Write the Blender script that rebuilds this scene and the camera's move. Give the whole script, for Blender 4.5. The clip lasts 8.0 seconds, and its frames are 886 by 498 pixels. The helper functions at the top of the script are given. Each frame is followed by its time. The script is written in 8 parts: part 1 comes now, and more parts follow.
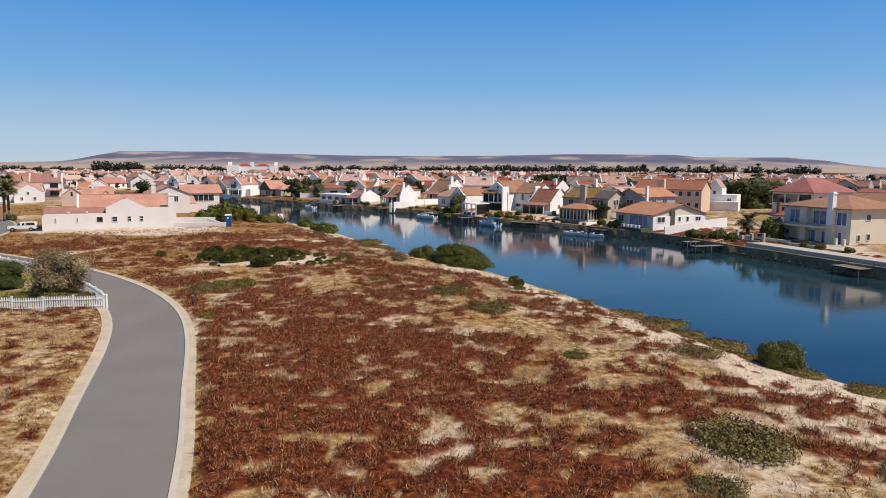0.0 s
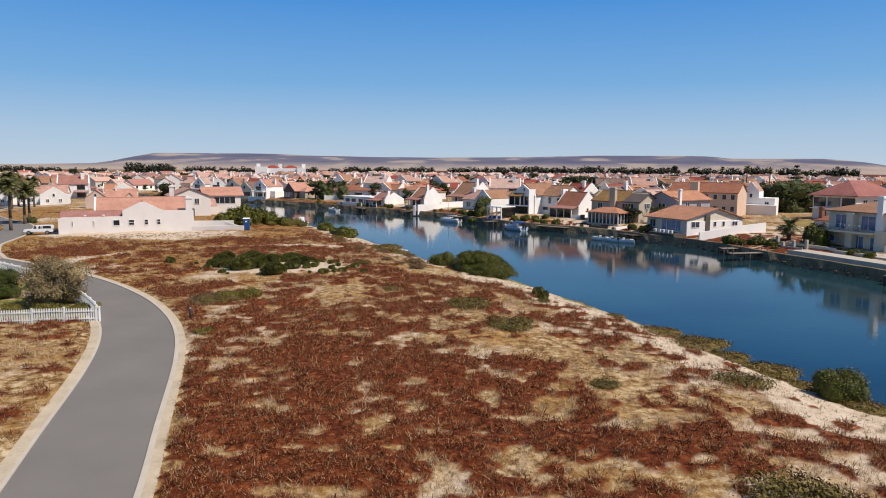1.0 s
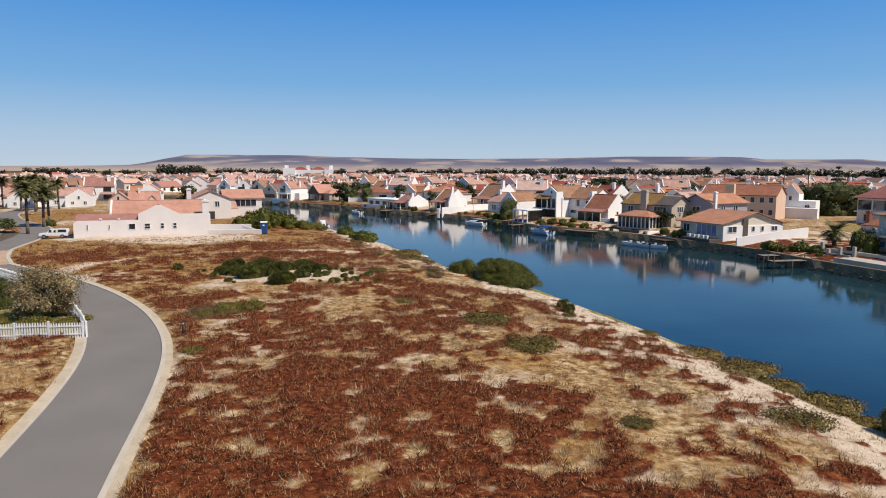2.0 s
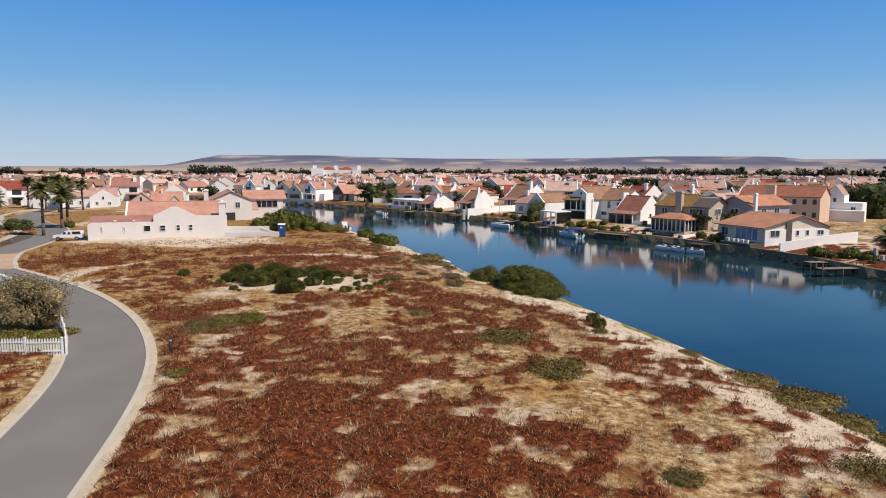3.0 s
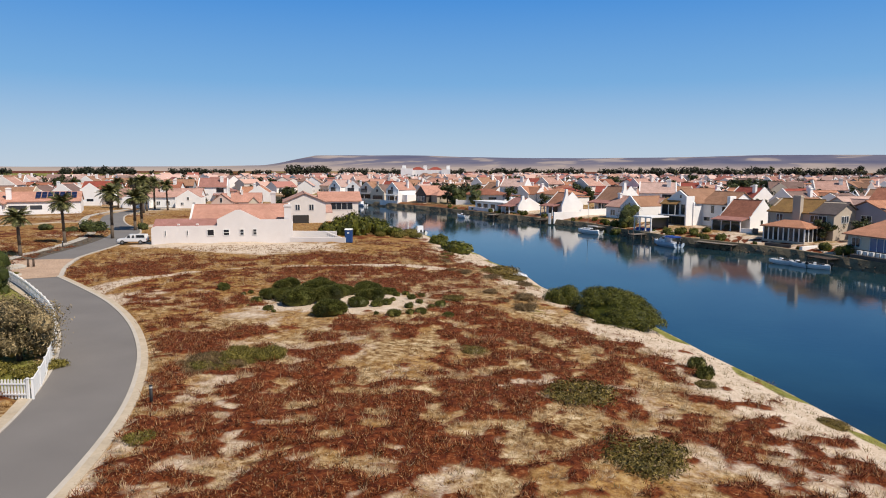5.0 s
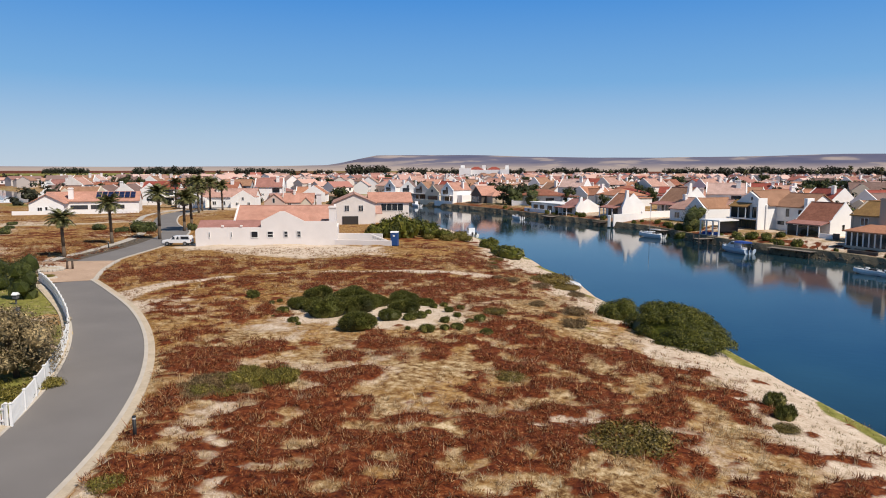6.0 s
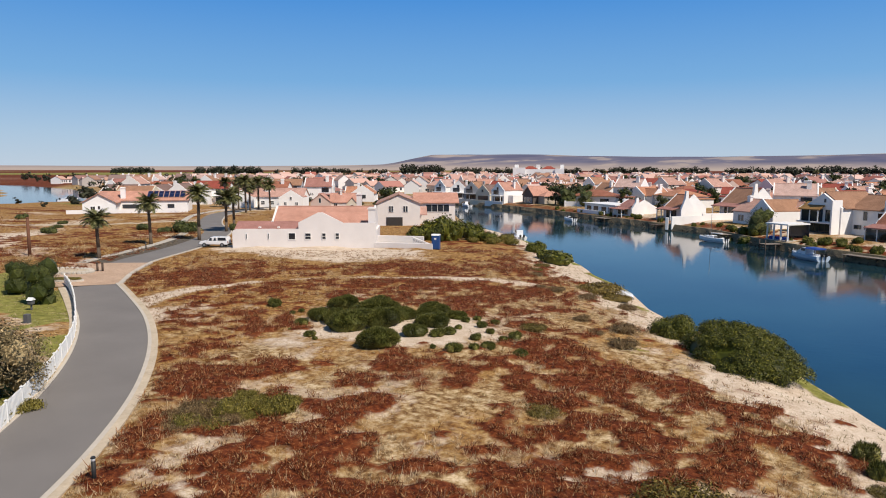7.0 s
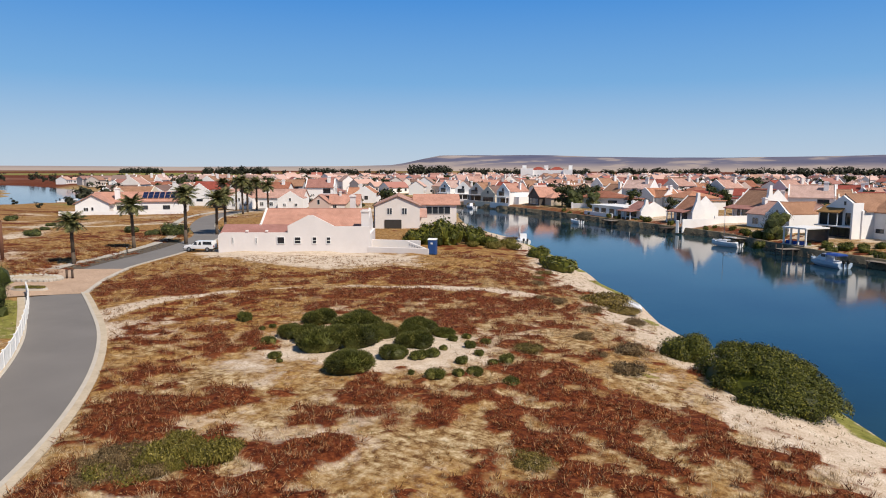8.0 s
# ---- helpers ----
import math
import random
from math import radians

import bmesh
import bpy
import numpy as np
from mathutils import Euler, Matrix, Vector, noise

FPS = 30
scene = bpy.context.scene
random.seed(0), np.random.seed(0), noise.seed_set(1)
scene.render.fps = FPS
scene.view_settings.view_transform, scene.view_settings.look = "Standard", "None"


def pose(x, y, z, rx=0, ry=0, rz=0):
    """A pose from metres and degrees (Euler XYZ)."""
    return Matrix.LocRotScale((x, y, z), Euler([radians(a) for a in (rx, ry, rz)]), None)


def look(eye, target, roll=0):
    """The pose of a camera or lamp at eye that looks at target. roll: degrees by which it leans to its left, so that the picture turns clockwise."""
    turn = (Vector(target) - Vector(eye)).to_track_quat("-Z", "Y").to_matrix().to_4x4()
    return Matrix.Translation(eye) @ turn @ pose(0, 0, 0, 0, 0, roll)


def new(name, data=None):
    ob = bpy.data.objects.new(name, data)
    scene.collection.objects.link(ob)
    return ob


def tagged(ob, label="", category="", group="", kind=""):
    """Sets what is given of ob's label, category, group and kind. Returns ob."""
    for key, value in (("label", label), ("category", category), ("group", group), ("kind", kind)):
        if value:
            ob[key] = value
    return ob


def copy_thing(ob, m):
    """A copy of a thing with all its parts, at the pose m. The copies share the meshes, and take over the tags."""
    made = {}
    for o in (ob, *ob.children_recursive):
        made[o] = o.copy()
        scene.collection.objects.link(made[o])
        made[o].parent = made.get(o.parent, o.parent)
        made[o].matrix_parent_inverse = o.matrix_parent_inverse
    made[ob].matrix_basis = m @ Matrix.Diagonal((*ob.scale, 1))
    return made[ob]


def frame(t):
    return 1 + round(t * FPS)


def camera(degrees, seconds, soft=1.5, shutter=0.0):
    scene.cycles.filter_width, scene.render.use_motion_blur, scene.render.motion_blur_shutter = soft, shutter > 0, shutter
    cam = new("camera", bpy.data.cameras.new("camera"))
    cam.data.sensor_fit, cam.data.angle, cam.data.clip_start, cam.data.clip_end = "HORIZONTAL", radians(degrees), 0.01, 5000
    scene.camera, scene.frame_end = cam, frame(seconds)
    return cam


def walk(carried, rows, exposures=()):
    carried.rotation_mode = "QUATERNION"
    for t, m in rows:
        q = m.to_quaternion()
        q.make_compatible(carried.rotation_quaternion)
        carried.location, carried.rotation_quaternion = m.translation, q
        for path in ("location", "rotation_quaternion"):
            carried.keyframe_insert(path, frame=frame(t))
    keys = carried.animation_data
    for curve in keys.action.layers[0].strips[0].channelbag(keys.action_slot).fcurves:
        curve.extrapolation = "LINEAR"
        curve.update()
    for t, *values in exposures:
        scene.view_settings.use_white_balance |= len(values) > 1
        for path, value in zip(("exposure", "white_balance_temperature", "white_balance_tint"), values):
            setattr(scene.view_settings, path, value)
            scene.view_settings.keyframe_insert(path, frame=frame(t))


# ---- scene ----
# The flight: a slow push forward about 12 m over the verge, turning left.
cam = camera(66.0, 8.0, soft=1.0)
PATH = [
    (0, (0.834, -2.218, 11.611), (0.758, -0.234, 11.373), 0.3),
    (0.5, (1.126, 0.051, 11.66), (1.01, 2.034, 11.425), 0.35),
    (1, (1.492, 2.36, 11.758), (1.335, 4.34, 11.524), 0.3),
    (1.5, (1.841, 4.663, 11.86), (1.643, 6.639, 11.628), 0.25),
    (3, (2.305, 12.378, 11.983), (1.983, 14.338, 11.752), 0.2),
    (3.5, (2.368, 14.995, 12.04), (2.001, 16.948, 11.808), 0.2),
    (4, (2.453, 17.702, 12.13), (2.027, 19.643, 11.897), 0.25),
    (4.5, (2.48, 20.479, 12.2), (1.98, 22.401, 11.967), 0.2),
    (6, (2.313, 28.904, 12.329), (1.568, 30.746, 12.095), 0.1),
    (6.5, (2.126, 31.665, 12.375), (1.303, 33.473, 12.139), 0.1),
    (7, (1.765, 34.513, 12.38), (0.875, 36.289, 12.144), 0.1),
    (7.5, (1.311, 37.41, 12.38), (0.396, 39.173, 12.145), 0.1),
    (8, (0.684, 40.323, 12.36), (-0.228, 42.087, 12.126), 0.15),
]
walk(cam, [(t, look(eye, target, roll)) for t, eye, target, roll in PATH], exposures=[(0, 0.0, 6800, 10)])

# Daylight: a high sun to the right of the flight and a little behind it, a clear sky.
SUN_ELEV, SUN_AZ = 52.0, 106.0   # azimuth clockwise from +y
world = bpy.data.worlds.new("world")
scene.world = world
world.use_nodes = True
wn, wl = world.node_tree.nodes, world.node_tree.links
sky = wn.new("ShaderNodeTexSky")
sky.sky_type = 'NISHITA'
sky.sun_disc = False
sky.sun_elevation, sky.sun_rotation = radians(SUN_ELEV), radians(SUN_AZ)
sky.altitude, sky.air_density, sky.dust_density, sky.ozone_density = 0, 1.0, 0.0, 1.5
wn["Background"].inputs["Strength"].default_value = 0.10
# a deep clear blue overhead that pales towards the horizon, all round alike
coord = wn.new("ShaderNodeTexCoord")
sep = wn.new("ShaderNodeSeparateXYZ")
wl.new(coord.outputs["Generated"], sep.inputs[0])
grad = wn.new("ShaderNodeValToRGB")
for k, (p, c) in enumerate([(0.0, (4.8, 6.0, 7.5)), (0.045, (3.8, 5.5, 7.6)), (0.12, (1.75, 4.15, 7.6)), (0.24, (0.55, 2.7, 7.2)), (0.5, (0.5, 1.25, 2.9)), (1.0, (0.45, 0.85, 1.6))]):
    e = grad.color_ramp.elements[k] if k < 2 else grad.color_ramp.elements.new(p)
    e.position, e.color = p, (*c, 1)
wl.new(sep.outputs["Z"], grad.inputs[0])
blend = wn.new("ShaderNodeMix")
blend.data_type = 'RGBA'
blend.inputs[0].default_value = 0.96
wl.new(sky.outputs[0], blend.inputs[6])
wl.new(grad.outputs[0], blend.inputs[7])
wl.new(blend.outputs[2], wn["Background"].inputs["Color"])
sun_data = bpy.data.lights.new("sun", 'SUN')
sun_data.energy, sun_data.angle, sun_data.color = 5.0, radians(0.53), (1.0, 0.925, 0.85)
sun = new("sun", sun_data)
sd = Vector((math.sin(radians(SUN_AZ)) * math.cos(radians(SUN_ELEV)), math.cos(radians(SUN_AZ)) * math.cos(radians(SUN_ELEV)), math.sin(radians(SUN_ELEV))))
sun.matrix_world = look(tuple(sd * 200), (0, 0, 0))

# ---- materials ----
def node_mat(name):
    m = bpy.data.materials.new(name)
    m.use_nodes = True
    nt = m.node_tree
    return m, nt, nt.nodes["Principled BSDF"]


def ramp(nt, fac, stops):
    r = nt.nodes.new("ShaderNodeValToRGB")
    el = r.color_ramp.elements
    while len(el) < len(stops):
        el.new(0.5)
    for e, (p, c) in zip(el, stops):
        e.position, e.color = p, (*c, 1) if len(c) == 3 else c
    nt.links.new(fac, r.inputs[0])
    return r.outputs[0]


def noise_tex(nt, scale, detail=4, rough=0.55, coords="Object", dist=0.0):
    n = nt.nodes.new("ShaderNodeTexNoise")
    n.inputs["Scale"].default_value, n.inputs["Detail"].default_value = scale, detail
    n.inputs["Roughness"].default_value, n.inputs["Distortion"].default_value = rough, dist
    if coords == "World":
        g = nt.nodes.new("ShaderNodeNewGeometry")
        nt.links.new(g.outputs["Position"], n.inputs["Vector"])
    else:
        c = nt.nodes.new("ShaderNodeTexCoord")
        nt.links.new(c.outputs[coords], n.inputs["Vector"])
    return n.outputs["Fac"]


def mix(nt, a, b, fac, mode='MIX'):
    m = nt.nodes.new("ShaderNodeMix")
    m.data_type, m.blend_type = 'RGBA', mode
    for sock, v in ((m.inputs[0], fac), (m.inputs[6], a), (m.inputs[7], b)):
        if isinstance(v, bpy.types.NodeSocket):
            nt.links.new(v, sock)
        elif isinstance(v, (int, float)):
            sock.default_value = v
        else:
            sock.default_value = (*v, 1)
    return m.outputs[2]


def bump(nt, bsdf, height, strength, dist):
    b = nt.nodes.new("ShaderNodeBump")
    b.inputs["Strength"].default_value, b.inputs["Distance"].default_value = strength, dist
    nt.links.new(height, b.inputs["Height"])
    nt.links.new(b.outputs[0], bsdf.inputs["Normal"])


def surface(name, col, var=0.15, scale=1.2, fine=14.0, rough=0.8, metal=0.0, bmp=0.15, bdist=0.02, dirt=None, spec=0.4, coords="World", obj_random=0.0):
    """A painted, plastered or mineral surface: two scales of variation and fine relief."""
    m, nt, b = node_mat(name)
    lo, hi = [max(c * (1 - var), 0) for c in col], [min(c * (1 + var * 0.6), 1) for c in col]
    n1, n2 = noise_tex(nt, scale, 5, coords=coords), noise_tex(nt, fine, 3, coords=coords)
    c1 = ramp(nt, n1, [(0.3, lo), (0.7, hi)])
    c2 = mix(nt, c1, ramp(nt, n2, [(0.25, lo), (0.75, hi)]), 0.4)
    if dirt:
        c2 = mix(nt, c2, dirt, ramp(nt, noise_tex(nt, scale * 0.45, 6, 0.65, coords=coords), [(0.56, (0, 0, 0)), (0.8, (0.55, 0.55, 0.55))]))
    if obj_random:
        oi = nt.nodes.new("ShaderNodeObjectInfo")
        c2 = mix(nt, c2, ramp(nt, oi.outputs["Random"], [(0, [c * (1 - obj_random) for c in col]), (1, [min(c * (1 + obj_random), 1) for c in col])]), 0.6)
    nt.links.new(c2, b.inputs["Base Color"])
    b.inputs["Roughness"].default_value, b.inputs["Metallic"].default_value = rough, metal
    b.inputs["Specular IOR Level"].default_value = spec
    if bmp:
        bump(nt, b, n2, bmp, bdist)
    return m


def tile_roof(name, col, alt, obj_random=0.12):
    """Clay or concrete roof tiles: courses and rolls as relief, each house a little different, stained."""
    m, nt, b = node_mat(name)
    tc = nt.nodes.new("ShaderNodeTexCoord")
    br = nt.nodes.new("ShaderNodeTexBrick")
    br.inputs["Scale"].default_value = 1.0
    br.inputs["Brick Width"].default_value, br.inputs["Row Height"].default_value = 0.32, 0.34
    br.inputs["Mortar Size"].default_value, br.inputs["Mortar Smooth"].default_value = 0.025, 0.6
    br.inputs["Color1"].default_value = (*col, 1)
    br.inputs["Color2"].default_value = (*alt, 1)
    br.inputs["Mortar"].default_value = (*[c * 0.7 for c in col], 1)
    nt.links.new(tc.outputs["Object"], br.inputs["Vector"])
    oi = nt.nodes.new("ShaderNodeObjectInfo")
    shift = ramp(nt, oi.outputs["Random"], [(0, [1 - obj_random] * 3), (0.5, (1, 0.97, 0.93)), (1, (1.0, 1.0, 1.0))])
    c = mix(nt, br.outputs["Color"], shift, 1.0, 'MULTIPLY')
    stain = ramp(nt, noise_tex(nt, 0.55, 6, 0.6, "World"), [(0.35, (0.72, 0.7, 0.68)), (0.65, (1.0, 1.0, 1.0))])
    c = mix(nt, c, stain, 0.8, 'MULTIPLY')
    nt.links.new(c, b.inputs["Base Color"])
    b.inputs["Roughness"].default_value = 0.85
    b.inputs["Specular IOR Level"].default_value = 0.3
    bump(nt, b, br.outputs["Fac"], 0.5, -0.04)
    return m


def leaf(name, dark, light, tip=None, rough=0.55, bleached=None):
    """Foliage: every leaf a shade of its own, clumps a shade of their own."""
    m, nt, b = node_mat(name)
    g = nt.nodes.new("ShaderNodeNewGeometry")
    c = ramp(nt, g.outputs["Random Per Island"], [(0.0, dark), (0.75, light), (1.0, tip or light)] if bleached is None else [(0.0, dark), (0.55, light), (0.78, tip), (0.86, bleached)])
    c = mix(nt, c, ramp(nt, noise_tex(nt, 1.3, 3, 0.5, "World"), [(0.3, (0.62, 0.66, 0.6)), (0.7, (1.15, 1.1, 1.0))]), 0.85, 'MULTIPLY')
    nt.links.new(c, b.inputs["Base Color"])
    b.inputs["Roughness"].default_value = rough
    b.inputs["Specular IOR Level"].default_value = 0.25
    return m


PLASTER_WHITE = surface("white_plaster", (0.86, 0.845, 0.82), 0.06, 0.5, 9, 0.85, dirt=(0.68, 0.63, 0.57))
PLASTER_NEW = surface("new_plaster", (0.74, 0.695, 0.665), 0.07, 0.5, 9, 0.88, dirt=(0.62, 0.57, 0.53))
PLASTER_CREAM = surface("cream_plaster", (0.70, 0.62, 0.49), 0.08, 0.5, 9, 0.85, dirt=(0.5, 0.43, 0.33))
PLASTER_TAN = surface("tan_plaster", (0.50, 0.42, 0.33), 0.1, 0.5, 9, 0.85, dirt=(0.36, 0.3, 0.24))
PLASTER_PEACH = surface("peach_plaster", (0.70, 0.50, 0.37), 0.08, 0.5, 9, 0.85, dirt=(0.45, 0.32, 0.23))
PLASTER_MAUVE = surface("mauve_plaster", (0.36, 0.33, 0.37), 0.08, 0.5, 9, 0.85, dirt=(0.27, 0.24, 0.26))
PLASTER_GREY = surface("grey_plaster", (0.42, 0.41, 0.41), 0.08, 0.5, 9, 0.85, dirt=(0.3, 0.28, 0.26))
PLASTER_PALE = surface("pale_plaster", (0.78, 0.73, 0.68), 0.08, 0.5, 9, 0.85, dirt=(0.5, 0.45, 0.4))
PLASTER_ROSE = surface("rose_plaster", (0.62, 0.47, 0.40), 0.08, 0.5, 9, 0.85, dirt=(0.45, 0.36, 0.3))
ROOF_PINK = tile_roof("pink_tiles", (0.56, 0.345, 0.285), (0.50, 0.295, 0.24))
ROOF_BLUSH = tile_roof("blush_tiles", (0.62, 0.44, 0.39), (0.56, 0.385, 0.335))
ROOF_DUSK = tile_roof("dusky_tiles", (0.25, 0.165, 0.145), (0.21, 0.14, 0.12))
ROOF_SALMON = tile_roof("salmon_tiles", (0.60, 0.33, 0.255), (0.54, 0.28, 0.21))
ROOF_ORANGE = tile_roof("orange_tiles", (0.54, 0.265, 0.165), (0.47, 0.22, 0.13))
ROOF_RUST = tile_roof("rust_tiles", (0.42, 0.175, 0.11), (0.31, 0.12, 0.075))
ROOF_BROWN = tile_roof("brown_tiles", (0.36, 0.20, 0.125), (0.42, 0.235, 0.15))
ROOF_RED = tile_roof("red_tiles", (0.36, 0.085, 0.06), (0.31, 0.075, 0.055))
ROOF_MAROON = tile_roof("maroon_tiles", (0.42, 0.21, 0.18), (0.37, 0.18, 0.15))
ROOF_ROSE = tile_roof("rose_tiles", (0.40, 0.165, 0.15), (0.36, 0.145, 0.13))
ROOF_GREY = tile_roof("grey_tiles", (0.16, 0.13, 0.125), (0.13, 0.11, 0.105))
ROOF_MUSTARD = tile_roof("lichen_tiles", (0.33, 0.20, 0.07), (0.27, 0.15, 0.06))
TRIM_WHITE = surface("white_paint", (0.8, 0.8, 0.78), 0.06, 2, 20, 0.5)
FRAME_DARK = surface("dark_frame", (0.05, 0.045, 0.04), 0.2, 2, 20, 0.5)
TIMBER_DARK = surface("dark_timber", (0.085, 0.058, 0.042), 0.35, 2.5, 25, 0.8, dirt=(0.16, 0.13, 0.10), obj_random=0.3)
TIMBER_GREY = surface("weathered_timber", (0.24, 0.20, 0.165), 0.3, 2.5, 25, 0.85, dirt=(0.12, 0.10, 0.08), obj_random=0.3)
TIMBER_CLAD = surface("dark_cladding", (0.11, 0.09, 0.075), 0.25, 1.5, 20, 0.8)
STONE_QUAY = surface("quay_stone", (0.21, 0.165, 0.10), 0.55, 0.8, 5, 0.95, bmp=0.8, bdist=0.12, dirt=(0.075, 0.07, 0.03))
CONCRETE = surface("concrete", (0.46, 0.42, 0.36), 0.18, 0.7, 12, 0.9, dirt=(0.3, 0.26, 0.21))
KERB = surface("kerb_concrete", (0.50, 0.45, 0.38), 0.15, 0.9, 12, 0.9, dirt=(0.42, 0.35, 0.26))
SAND_EDGE = surface("pale_sand", (0.50, 0.415, 0.305), 0.25, 1.0, 8, 0.97, bmp=0.3, dirt=(0.34, 0.235, 0.13))
LAWN = surface("lawn_grass", (0.13, 0.17, 0.03), 0.35, 1.5, 30, 0.95, bmp=0.5, dirt=(0.24, 0.22, 0.07))
STEEL = surface("grey_steel", (0.35, 0.36, 0.37), 0.15, 2, 20, 0.4, metal=0.8)
BLACK = surface("black_rubber", (0.018, 0.018, 0.018), 0.2, 3, 20, 0.6)
BLUE_PLASTIC = surface("blue_plastic", (0.02, 0.075, 0.24), 0.1, 2, 20, 0.4)
BLUE_CANVAS = surface("blue_canvas", (0.02, 0.07, 0.30), 0.15, 2, 20, 0.8)
GEL_WHITE = surface("white_gelcoat", (0.78, 0.79, 0.80), 0.05, 2, 20, 0.25)
GEL_BLUE = surface("blue_gelcoat", (0.46, 0.56, 0.66), 0.05, 2, 20, 0.25)
CAR_WHITE = surface("white_car_paint", (0.80, 0.80, 0.80), 0.03, 1, 20, 0.2)
LAMP_RED = surface("red_lamp", (0.3, 0.01, 0.01), 0.1, 2, 20, 0.2)
YELLOW = surface("yellow_fabric", (0.75, 0.62, 0.02), 0.08, 2, 20, 0.6)
TRUNK = surface("bark", (0.12, 0.088, 0.062), 0.35, 3, 18, 0.9, bmp=0.5, bdist=0.03)
RUST_POST = surface("rust_post", (0.16, 0.07, 0.04), 0.25, 3, 18, 0.9)
STONE_DARK = surface("dark_rock", (0.10, 0.08, 0.058), 0.4, 2, 9, 0.95, bmp=0.5, bdist=0.05)
SLATE = surface("slate_urn", (0.10, 0.10, 0.105), 0.2, 3, 15, 0.7)

LEAF_DUNE = leaf("dune_leaf", (0.030, 0.035, 0.007), (0.105, 0.112, 0.022), (0.23, 0.21, 0.06))
LEAF_BUSHY = leaf("bushy_leaf", (0.028, 0.036, 0.010), (0.095, 0.11, 0.03), (0.19, 0.19, 0.065))
LEAF_DARK = leaf("dark_leaf", (0.026, 0.032, 0.004), (0.10, 0.108, 0.013), (0.23, 0.21, 0.03))
LEAF_OLIVE = leaf("olive_leaf", (0.06, 0.046, 0.01), (0.175, 0.13, 0.028), (0.31, 0.235, 0.075))
LEAF_SAGE = leaf("sage_leaf", (0.065, 0.056, 0.011), (0.19, 0.16, 0.028), (0.34, 0.28, 0.08))
LEAF_TWIG = leaf("twiggy_scrub", (0.07, 0.042, 0.02), (0.20, 0.13, 0.06), (0.33, 0.24, 0.13))
LEAF_TOWN = leaf("town_leaf", (0.014, 0.02, 0.006), (0.045, 0.058, 0.015), (0.11, 0.115, 0.03))
LEAF_GARDEN = leaf("garden_leaf", (0.015, 0.022, 0.004), (0.052, 0.066, 0.012), (0.13, 0.135, 0.03))
LEAF_FAR = leaf("far_leaf", (0.018, 0.021, 0.013), (0.034, 0.038, 0.022), (0.05, 0.052, 0.03), 0.8)
LEAF_FLOWER = leaf("bronze_leaf", (0.09, 0.068, 0.034), (0.27, 0.205, 0.105), (0.52, 0.39, 0.22))
LEAF_PALM = leaf("palm_leaf", (0.05, 0.055, 0.02), (0.14, 0.14, 0.05), (0.29, 0.26, 0.12))
LEAF_MAT = leaf("mat_leaf", (0.08, 0.052, 0.013), (0.22, 0.155, 0.036), (0.34, 0.255, 0.075))
TUFT_RED = leaf("red_scrub", (0.036, 0.0065, 0.0022), (0.20, 0.045, 0.0115), (0.35, 0.125, 0.042), 0.8, (0.46, 0.28, 0.145))
TUFT_RUST = leaf("rust_scrub", (0.10, 0.035, 0.01), (0.26, 0.115, 0.028), (0.42, 0.25, 0.07), 0.8)
TUFT_STRAW = leaf("straw_grass", (0.30, 0.195, 0.105), (0.60, 0.46, 0.295), (0.76, 0.64, 0.46), 0.8)
TUFT_OLIVE = leaf("olive_grass", (0.12, 0.10, 0.035), (0.26, 0.22, 0.09), (0.40, 0.34, 0.18), 0.8)


def glass_mat():
    m, nt, b = node_mat("window_glass")
    oi = nt.nodes.new("ShaderNodeObjectInfo")
    nt.links.new(ramp(nt, oi.outputs["Random"], [(0, (0.012, 0.015, 0.02)), (1, (0.05, 0.06, 0.075))]), b.inputs["Base Color"])
    b.inputs["Roughness"].default_value = 0.04
    b.inputs["Specular IOR Level"].default_value = 0.7
    return m


def blue_glass_mat():
    """Panes with a blue base colour, deeper or paler from window to window."""
    m, nt, b = node_mat("blue_glass")
    oi = nt.nodes.new("ShaderNodeObjectInfo")
    nt.links.new(ramp(nt, oi.outputs["Random"], [(0, (0.05, 0.11, 0.24)), (1, (0.16, 0.27, 0.45))]), b.inputs["Base Color"])
    b.inputs["Roughness"].default_value = 0.05
    return m


def water_mat():
    m, nt, b = node_mat("canal_water")
    n1 = noise_tex(nt, 0.035, 4, 0.6, "World")
    c = ramp(nt, n1, [(0.33, (0.004, 0.016, 0.028)), (0.7, (0.017, 0.052, 0.064))])
    nt.links.new(c, b.inputs["Base Color"])
    b.inputs["Roughness"].default_value = 0.06
    b.inputs["IOR"].default_value = 1.33
    g = nt.nodes.new("ShaderNodeNewGeometry")
    mp = nt.nodes.new("ShaderNodeMapping")
    mp.inputs["Rotation"].default_value = (0, 0, 0.5)
    mp.inputs["Scale"].default_value = (1.0, 2.4, 1.0)
    nt.links.new(g.outputs["Position"], mp.inputs["Vector"])
    n = nt.nodes.new("ShaderNodeTexNoise")
    n.inputs["Scale"].default_value, n.inputs["Detail"].default_value = 0.9, 4
    nt.links.new(mp.outputs[0], n.inputs["Vector"])
    bump(nt, b, n.outputs["Fac"], 0.10, 0.06)
    return m


